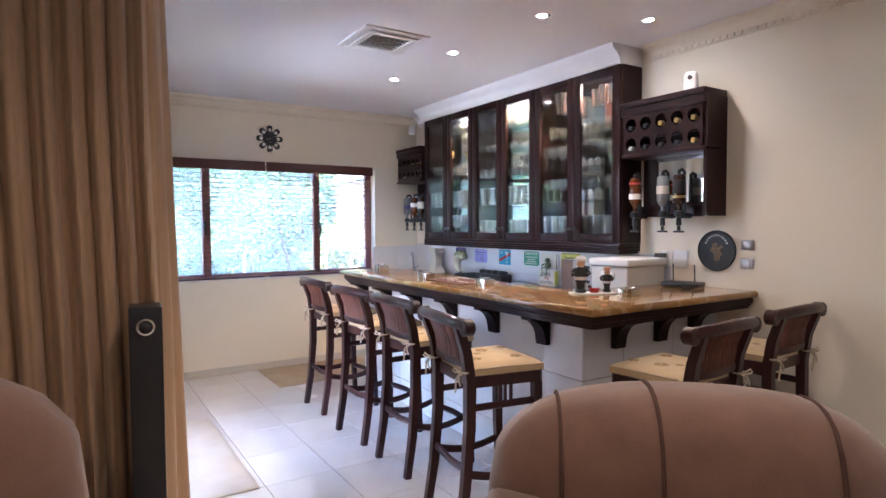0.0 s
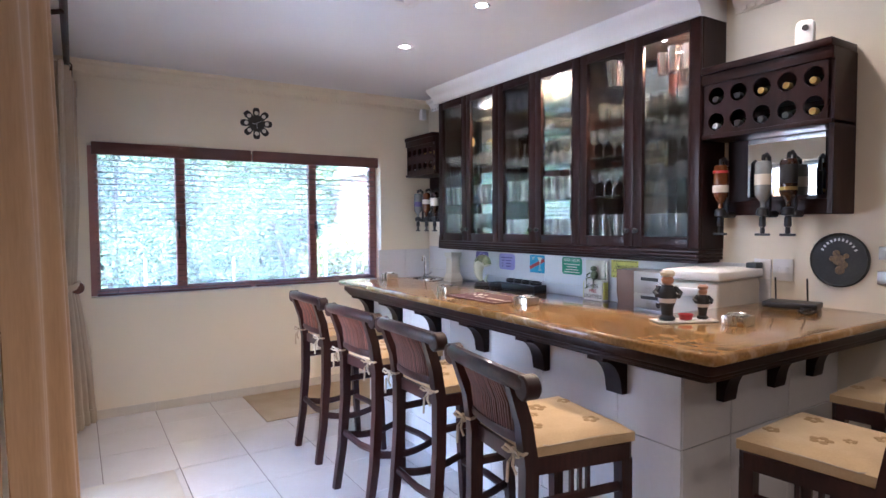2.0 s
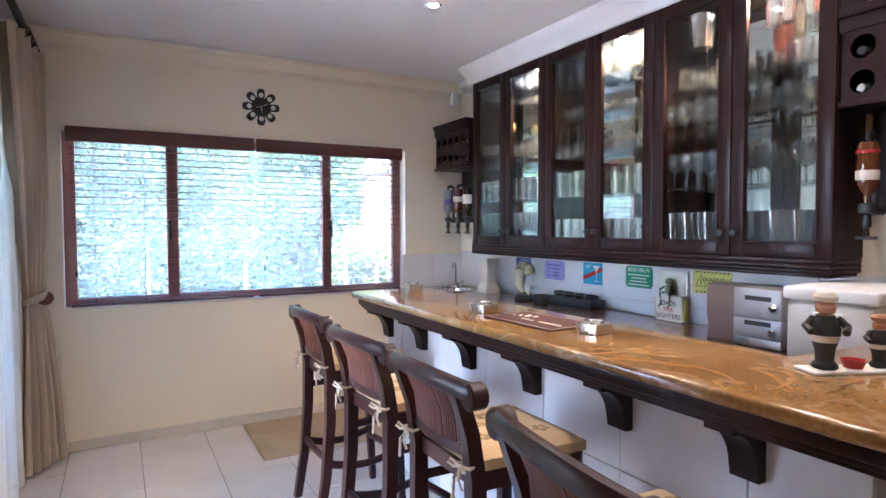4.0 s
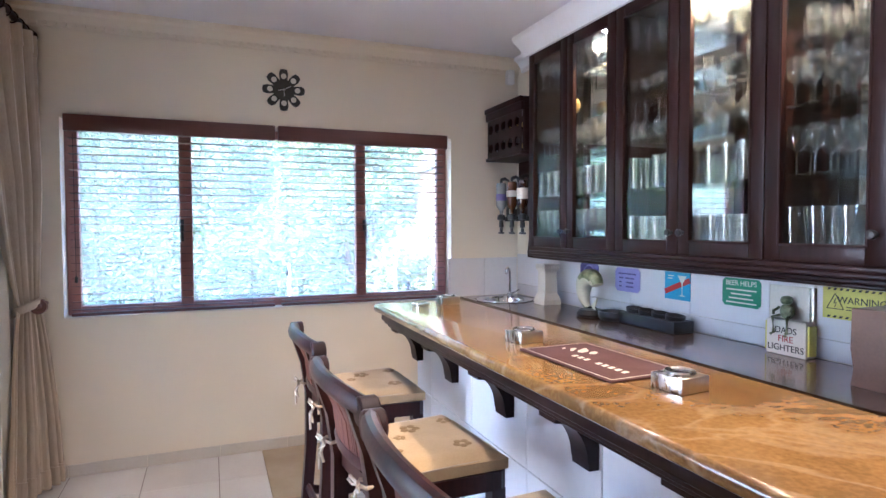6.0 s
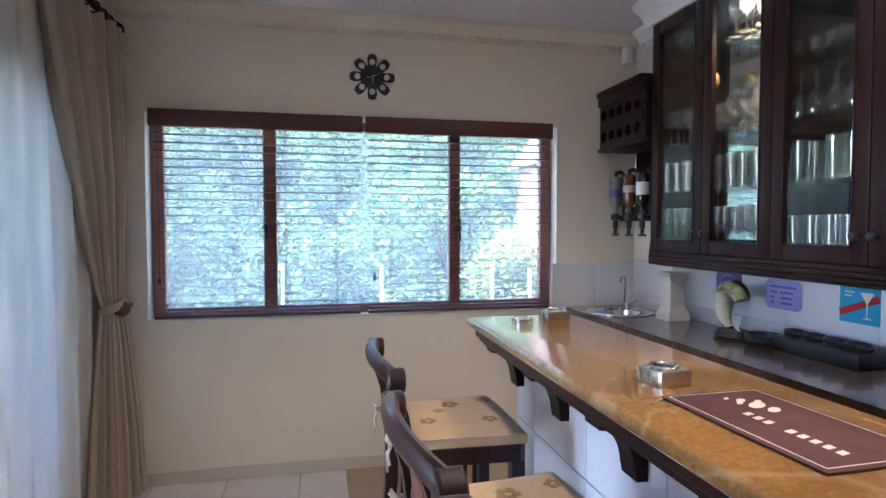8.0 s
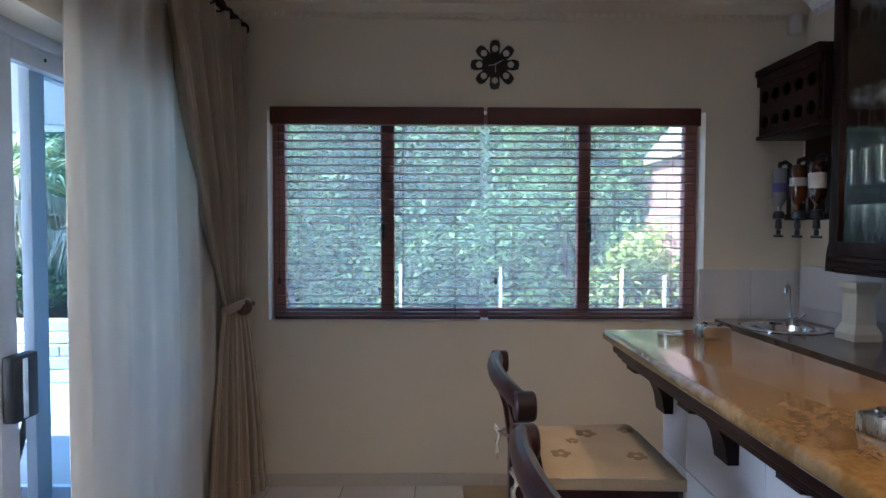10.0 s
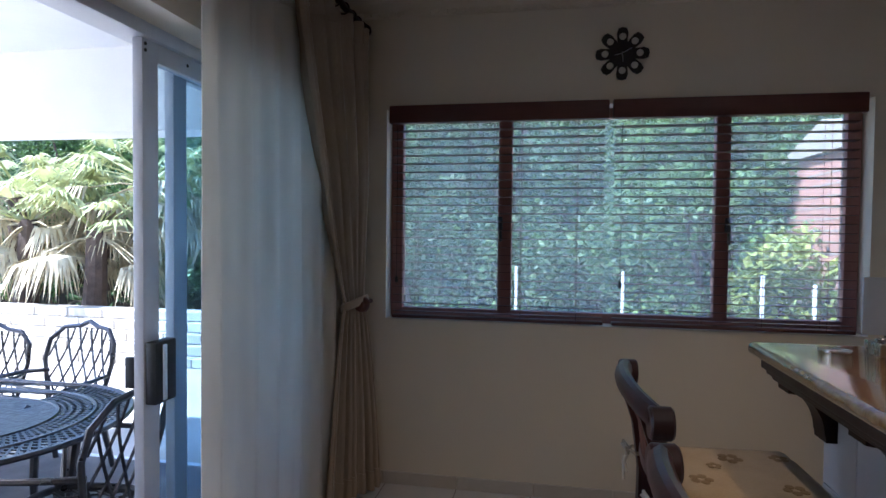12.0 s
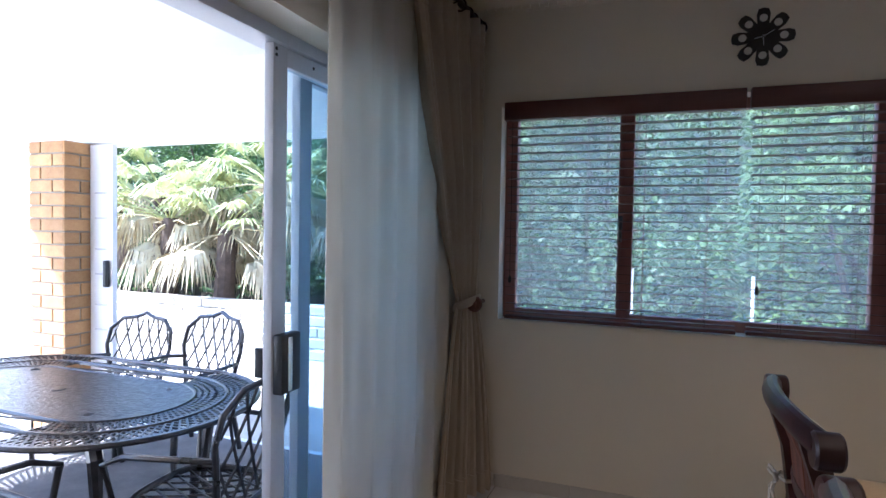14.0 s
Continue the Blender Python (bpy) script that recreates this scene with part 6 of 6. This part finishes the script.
s4, w, h = sign(3.763, 3.952, 1.042, 1.160, M_GREEN, "green enamel sign reading beer helps", 0.014)
words("BEER HELPS", 0.030, Matrix.Translation((0, 0.038, 0.0035)), M_PAPER, s4)
bars(s4, M_PAPER, [(-0.075, 0.075, 0.008, 0.014), (-0.05, 0.05, -0.010, -0.004), (-0.06, 0.06, -0.028, -0.022), (-0.075, 0.075, -0.046, -0.040)])
s5, w, h = sign(3.297, 3.507, 1.05, 1.161, M_YELLOW, "yellow warning sign with black striped borders", 0.001)
words("WARNING", 0.034, Matrix.Translation((0.03, 0.012, 0.0035)), M_INK, s5)
bars(s5, M_INK, [(-0.02, 0.085, -0.012, -0.009), (-0.02, 0.06, -0.022, -0.019)])
for k in range(9):
    for yy in (-0.052, 0.046):
        bm = bmesh.new()
        x = -0.09 + 0.0215 * k
        prism(bm, [(x, yy), (x + 0.010, yy), (x + 0.016, yy + 0.008), (x + 0.006, yy + 0.008)], 0.0006, Matrix.Translation((0, 0, 0.0032)))
        part("stripe", bm, M_INK, s5)
bm = bmesh.new()
for p, q in (((-0.09, -0.02), (-0.03, -0.02)), ((-0.03, -0.02), (-0.06, 0.035)), ((-0.06, 0.035), (-0.09, -0.02)), ((-0.058, 0.018), (-0.064, 0.0)), ((-0.064, 0.0), (-0.056, 0.002)), ((-0.056, 0.002), (-0.062, -0.014))):
    tube(bm, [(p[0], p[1], 0.0036), (q[0], q[1], 0.0036)], 0.0018, 0.0008, 4)
part("hazard_triangle", bm, M_INK, s5)

# picture board and match-box holder with a frog
pic = tagged(new("picture_board"), "white picture board leaning on the tiled wall", "picture")
bm = bmesh.new()
box(bm, SX - 0.015, SX - 0.001, 3.53, 3.714, KTOP + 0.001, 1.15, 0.002)
part("board", bm, M_PAPER, pic)
bm = bmesh.new()
box(bm, SX - 0.02, SX - 0.0155, 3.53, 3.545, KTOP + 0.001, 1.15, 0.001)
part("edge_strip", bm, M_STEEL, pic)
hold = tagged(new("fire_lighter_box"), "cream wooden fire-lighter box with hand-painted words", "box")
bm = bmesh.new()
box(bm, 0, 0.05, -0.08, 0.08, 0, 0.13, 0.002)
part("box_body", bm, M_PAPER, hold)
for y in (-0.09, 0.081):
    bm = bmesh.new()
    box(bm, 0.005, 0.045, y, y + 0.009, 0.01, 0.12, 0.002)
    part("side_strip", bm, M_YELLOW, hold, "yellow side strip")
for t, z in (("DADS", 0.092), ("FIRE", 0.06), ("LIGHTERS", 0.026)):
    words(t, 0.034, Matrix.Translation((-0.0008, 0, z)) @ FACE, M_INK if t != "FIRE" else M_RED, hold)
hold.matrix_world = pose(3.37, 3.60, KTOP + 0.001, 0, 0, 0)
bm = bmesh.new()
puff(bm, -0.022, 0.022, -0.025, 0.025, 0.0, 0.06, 2.2, wrinkle=0)
puff(bm, -0.026, 0.018, -0.02, 0.02, 0.055, 0.09, 2.2, wrinkle=0)
for s in (-1, 1):
    tube(bm, [(-0.015, s * 0.02, 0.015), (-0.04, s * 0.03, 0.01), (-0.038, s * 0.026, -0.05), (-0.05, s * 0.03, -0.055)], 0.006, segs=8)
    tube(bm, [(-0.01, s * 0.025, 0.045), (-0.03, s * 0.035, 0.03), (-0.035, s * 0.03, 0.02)], 0.005, segs=8)
bmesh.ops.translate(bm, vec=(3.397, 3.615, KTOP + 0.132), verts=list(bm.verts))
thing("frog_figurine", "small green frog figurine sitting on the box", "figurine", "", "", bm, M_FISH)

# ---- things on the back counter ----
tap = tagged(new("tap"), "tall chrome swan-neck tap at the sink", "tap")
bm = bmesh.new()
tube(bm, [(0, 0, 0), (0, 0, 0.17), (-0.01, 0.0, 0.195), (-0.03, 0, 0.205), (-0.05, 0, 0.195), (-0.056, 0, 0.16)], 0.008, segs=10, up=(0, 1, 0))
lathe(bm, [(0.02, 0), (0.02, 0.03), (0.012, 0.04)], 16)
part("spout", bm, M_CHROME, tap)
bm = bmesh.new()
tube(bm, [(0.0, -0.02, 0.03), (0.0, -0.05, 0.045), (-0.01, -0.075, 0.06)], 0.006, segs=8)
part("lever", bm, M_CHROME, tap)
tap.matrix_world = pose(3.285, 5.60, KTOP + 0.001, 0, 0, 35)
bm = bmesh.new()
prof = [(0.085, 0.0), (0.085, 0.03), (0.062, 0.07), (0.058, 0.2), (0.075, 0.225), (0.075, 0.25)]
lathe(bm, prof, 4, pose(3.335, 5.20, KTOP + 0.001, 0, 0, 45))
thing("square_vase", "tall cream square pillar ornament beside the sink", "ornament", "", "", bm, M_BEIGE, smooth=20)

# a fat fish curled upwards over a round base: cream belly, dark back
M_CREAM = mat("fish_cream", (0.60, 0.58, 0.44), 0.35, 0, (0.48, 0.48, 0.34), 14, 90, 0.05)
fish = bmesh.new()
n = 24
arc = [(0.0, 0.055 * math.cos(a), 0.105 + 0.075 * math.sin(a)) for a in [math.radians(150 - 230 * i / n) for i in range(n + 1)]]
tube(fish, arc, 0.026, 0.034, 14, up=(1, 0, 0), taper=[0.45 + 0.85 * math.sin(math.pi * min(1, (i + 4) / (n + 2))) for i in range(n + 1)])
prism(fish, [(0.0, 0.0), (-0.045, 0.04), (-0.03, 0.0), (-0.05, -0.03)], 0.006, Matrix(((0, 0, 1, -0.003), (1, 0, 0, -0.005), (0, 1, 0, 0.045), (0, 0, 0, 1))))
lathe(fish, [(0.06, 0.0), (0.064, 0.01), (0.05, 0.03), (0.001, 0.034)], 18)
ob = thing("fish_ornament", "green and cream curled fish ornament on a dark base", "ornament", "", "", fish, M_FISH)
ob.data.materials.append(M_CREAM)
ob.data.materials.append(M_BLACK)
for p in ob.data.polygons:
    q = Vector((p.center.y, p.center.z - 0.105))
    p.material_index = 2 if p.center.z < 0.035 and abs(p.normal.x) + abs(p.normal.y) + p.normal.z > 0 and p.center.length < 0.07 else 1 if q.length < 0.068 else 0
ob.matrix_world = pose(3.29, 4.69, KTOP + 0.001, 0, 0, 0) @ Matrix.Scale(1.2, 4)
for y, r in ((4.53, 0.072),):
    bm = bmesh.new()
    lathe(bm, [(r * 0.85, 0), (r, 0.02), (r, 0.045), (r - 0.008, 0.045), (r * 0.8, 0.012), (0.001, 0.012)], 24, Matrix.Translation((3.31, y, KTOP + 0.001)), cap=False)
    thing("ashtray", "round black ashtray on the back counter", "ashtray", "", "", bm, M_BLACK)
hol = tagged(new("ashtray_rack"), "black holder with four round ashtrays in a row", "ashtray rack")
bm = bmesh.new()
box(bm, -0.06, 0.06, -0.19, 0.19, 0, 0.055, 0.006)
part("tray", bm, M_BLACK, hol)
for k in range(4):
    bm = bmesh.new()
    lathe(bm, [(0.042, 0), (0.046, 0.02), (0.04, 0.022), (0.03, 0.006), (0.001, 0.006)], 18, pose(0, -0.135 + 0.09 * k, 0.056, 8), cap=False)
    part("bowl", bm, M_BLACK, hol)
hol.matrix_world = pose(3.35, 4.27, KTOP + 0.001)

# stereo with a small loudspeaker
ls = tagged(new("bookshelf_loudspeaker"), "small brown bookshelf loudspeaker with a waisted grille", "loudspeaker")
bm = bmesh.new()
box(bm, 0.012, 0.16, -0.07, 0.07, 0, 0.235, 0.005)
part("cabinet", bm, M_GREYM, ls)
bm = bmesh.new()
prism(bm, [(-0.07, 0.0), (0.07, 0.0), (0.062, 0.05), (0.072, 0.11), (0.07, 0.235), (-0.07, 0.235), (-0.072, 0.11), (-0.062, 0.05)], 0.014, Matrix.Translation((0.012, 0, 0)) @ FACE)
part("grille", bm, M_BROWNP, ls, "brown cloth grille")
ls.matrix_world = pose(3.18, 3.165, KTOP + 0.001, 0, 0, 0)
st = tagged(new("stereo"), "silver compact stereo with stacked decks", "stereo")
for k, (z0, z1) in enumerate(((0.0, 0.035), (0.036, 0.115), (0.116, 0.235))):
    bm = bmesh.new()
    box(bm, 0, 0.22, -0.1, 0.1, z0, z1, 0.004)
    dk = part("deck", bm, M_GREYM if k == 0 else M_SILVERP, st)
    if k:
        bm = bmesh.new()
        box(bm, -0.002, -0.0002, -0.06, 0.05, (z0 + z1) / 2 + 0.012, (z0 + z1) / 2 + 0.03, 0.0005, 1)
        part("display", bm, M_INK, dk)
        bm = bmesh.new()
        lathe(bm, [(0.016, 0), (0.016, 0.01), (0.001, 0.012)], 16, pose(-0.0005, -0.07, (z0 + z1) / 2 - 0.01, 0, -90, 0))
        part("dial", bm, M_CHROME, dk)
        for q in range(4):
            bm = bmesh.new()
            box(bm, -0.003, -0.0003, -0.02, 0.015, z0 + 0.012 + 0.009 * q, z0 + 0.016 + 0.009 * q, 0.0005, 1)
            part("button", bm, M_GREYM, dk)
st.matrix_world = pose(3.14, 2.985, KTOP + 0.001, 0, 0, 0)
cool = tagged(new("cooler_box"), "cream plastic cooler box with a white lid", "cooler box")
bm = bmesh.new()
box(bm, -0.2, 0.2, -0.14, 0.14, 0.0, 0.225, 0.02, 3)
part("tub", bm, M_COOL, cool)
bm = bmesh.new()
box(bm, -0.21, 0.21, -0.15, 0.15, 0.226, 0.272, 0.012, 3)
part("lid", bm, M_WHITE, cool, "white lid")
bm = bmesh.new()
box(bm, -0.216, -0.2005, -0.05, 0.05, 0.15, 0.19, 0.006)
part("grip", bm, M_WHITE, cool)
cool.matrix_world = pose(3.215, 2.665, KTOP + 0.001, 0, 0, 4)

# ---- things on the bar top ----
def ashtray(x, y, a):
    t = tagged(new("steel_ashtray"), "square polished steel ashtray on the granite bar top", "ashtray", "steel ashtrays")
    bm = bmesh.new()
    box(bm, -0.045, 0.045, -0.045, 0.045, 0, 0.036, 0.002)
    part("block", bm, M_STEEL, t)
    bm = bmesh.new()
    lathe(bm, [(0.034, 0.0365), (0.037, 0.040), (0.034, 0.044), (0.029, 0.039), (0.024, 0.0375), (0.001, 0.0375)], 28, cap=False)
    part("bowl_ring", bm, M_CHROME, t, "bright round bowl rim")
    t.matrix_world = pose(x, y, TOP + 0.001, 0, 0, a)


ashtray(2.335, 3.735, 8)
ashtray(2.388, 3.105, 6)
ashtray(2.68, 2.21, 12)
ashtray(2.46, 4.70, 0)
bm = bmesh.new()
lathe(bm, [(0.001, 0.0), (0.045, 0.0), (0.045, 0.004), (0.04, 0.005), (0.038, 0.004), (0.001, 0.004)], 24, Matrix.Translation((2.33, 4.73, TOP + 0.001)), cap=False)
thing("coaster", "round steel coaster on the bar top", "coaster", "", "", bm, M_STEEL)

bmat = tagged(new("bar_mat"), "maroon rubber bar mat with a pale emblem", "bar mat")
bm = bmesh.new()
box(bm, -0.125, 0.125, -0.21, 0.21, 0, 0.005, 0.002)
part("mat_body", bm, M_MAROON, bmat)
bm = bmesh.new()
for a in range(2):
    for s in (-1, 1):
        if a:
            box(bm, s * 0.112 - 0.001, s * 0.112 + 0.001, -0.197, 0.197, 0.0051, 0.0056)
        else:
            box(bm, -0.112, 0.112, s * 0.197 - 0.001, s * 0.197 + 0.001, 0.0051, 0.0056)
part("border_line", bm, M_PAPER, bmat)
bm = bmesh.new()
for x, y, r in ((0.03, 0.10, 0.026), (0.04, 0.065, 0.020), (0.02, 0.135, 0.015), (0.05, 0.12, 0.012), (0.005, 0.12, 0.010), (0.0, 0.155, 0.009)):
    lathe(bm, [(r, 0.0051), (r * 0.96, 0.006), (0.001, 0.0062)], 16, Matrix.Translation((x, y, 0)) @ pose(0, 0, 0, 0, 0, 30) @ Matrix.Diagonal((1.0, 0.55, 1, 1)))
part("emblem", bm, M_PAPER, bmat, "pale plain emblem")
for k in range(9):
    if k == 3:
        continue
    bm = bmesh.new()
    prism(bm, [(-0.042, 0.06 - 0.026 * k), (-0.022, 0.064 - 0.026 * k), (-0.022, 0.050 - 0.026 * k), (-0.042, 0.046 - 0.026 * k)], 0.0008, Matrix.Translation((0, 0, 0.0052)))
    part("printed_bar", bm, M_PAPER, bmat)
bmat.matrix_world = pose(2.384, 3.412, TOP + 0.001, 0, 0, 2)


def figure(bm, s, m):
    """One plain ceramic waiter figure."""
    lathe(bm, [(0.022 * s, 0.0), (0.028 * s, 0.004), (0.026 * s, 0.012), (0.019 * s, 0.018 * s), (0.021 * s, 0.045 * s), (0.027 * s, 0.062 * s), (0.031 * s, 0.078 * s), (0.031 * s, 0.092 * s), (0.027 * s, 0.11 * s), (0.018 * s, 0.124 * s), (0.008 * s, 0.128 * s)], 18, m)
    lathe(bm, [(0.006 * s, 0.124 * s), (0.019 * s, 0.130 * s), (0.022 * s, 0.142 * s), (0.016 * s, 0.152 * s), (0.024 * s, 0.156 * s), (0.026 * s, 0.166 * s), (0.018 * s, 0.176 * s), (0.001, 0.178 * s)], 16, m)
    for q in (-1, 1):
        tube(bm, [(0.0, q * 0.024 * s, 0.116 * s), (-0.012 * s, q * 0.042 * s, 0.098 * s), (-0.034 * s, q * 0.034 * s, 0.088 * s)], 0.0085 * s, segs=8, m=m)


def paint(ob, rules):
    """Gives the faces of one mesh different glazes by their height."""
    for _, mt in rules:
        ob.data.materials.append(mt)
    for p in ob.data.polygons:
        z = p.center.z
        for k, (lim, _) in enumerate(rules):
            if z < lim:
                p.material_index = k + 1
                break


bm = bmesh.new()
box(bm, -0.042, 0.042, -0.125, 0.125, 0.0, 0.008, 0.003)
plinth = thing("ceramic_tray", "low white ceramic tray under the figurines", "tray", "", "", bm, M_WHITE)
plinth.matrix_world = pose(2.575, 2.37, TOP + 0.001, 0, 0, 65)
for s, x, y, nm in ((1.12, 2.512, 2.400, "plump ceramic cook figurine in a white hat"), (0.78, 2.648, 2.337, "small ceramic cook figurine in black")):
    bm = bmesh.new()
    figure(bm, s, pose(0, 0, 0))
    ob = thing("figurine", nm + " on the bar top", "figurine", "ceramic figurines", "", bm, M_WHITE)
    paint(ob, [(0.066 * s, M_INK), (0.078 * s, M_PAPER), (0.120 * s, M_INK), (0.152 * s, M_SKIN), (9, M_PAPER if s > 1 else M_SKIN)])
    ob.matrix_world = pose(x, y, TOP + 0.0095, 0, 0, 40)
bm = bmesh.new()
lathe(bm, [(0.022, 0.0), (0.03, 0.022), (0.028, 0.022), (0.02, 0.004), (0.001, 0.004)], 18, Matrix.Translation((2.580, 2.365, TOP + 0.0095)), cap=False)
thing("red_bowl", "small red ceramic bowl held between the figurines", "bowl", "", "", bm, M_RED)

rt = tagged(new("wifi_router"), "black wireless router with two aerials", "router")
bm = bmesh.new()
box(bm, -0.07, 0.07, -0.11, 0.11, 0.0, 0.028, 0.008, 3)
part("case", bm, M_BLACK, rt)
for y in (-0.05, 0.08):
    bm = bmesh.new()
    tube(bm, [(0.06, y, 0.02), (0.06, y + 0.004, 0.13)], 0.004, segs=8)
    part("aerial", bm, M_BLACK, rt)
rt.matrix_world = pose(3.31, 2.33, TOP + 0.001, 0, 0, 15)
bm = bmesh.new()
tube(bm, [(3.18 + 0.045 * math.cos(a), 2.20 + 0.035 * math.sin(a), TOP + 0.008 + 0.006 * math.sin(3 * a)) for a in [0.35 * i for i in range(17)]], 0.005, segs=8)
tube(bm, [(3.22, 2.21, TOP + 0.007), (3.25, 2.26, TOP + 0.008), (3.27, 2.27, TOP + 0.008)], 0.005, segs=8)
thing("coiled_cable", "black coiled cable lying on the bar top", "cable", "", "", bm, M_BLACK)


# ---- floor tiles ----
tile_mesh = bmesh.new()
box(tile_mesh, -TS / 2 + 0.0018, TS / 2 - 0.0018, -TL / 2 + 0.0018, TL / 2 - 0.0018, -0.0035, 0.0, 0.0012, 1)
tile_mesh = finish("tile", tile_mesh, M_TILE)
for i in range(-10, 6):
    for j in range(-18, 1):
        cx, cy = TX + TS * (i + 0.5), TY + TL * (j + 0.5)
        if cx > WALL_X + TS * 0.1 or (cy > 2.40 and cx < 0.2):
            continue
        share("tile", tile_mesh, floor, (cx, cy, 0.0))
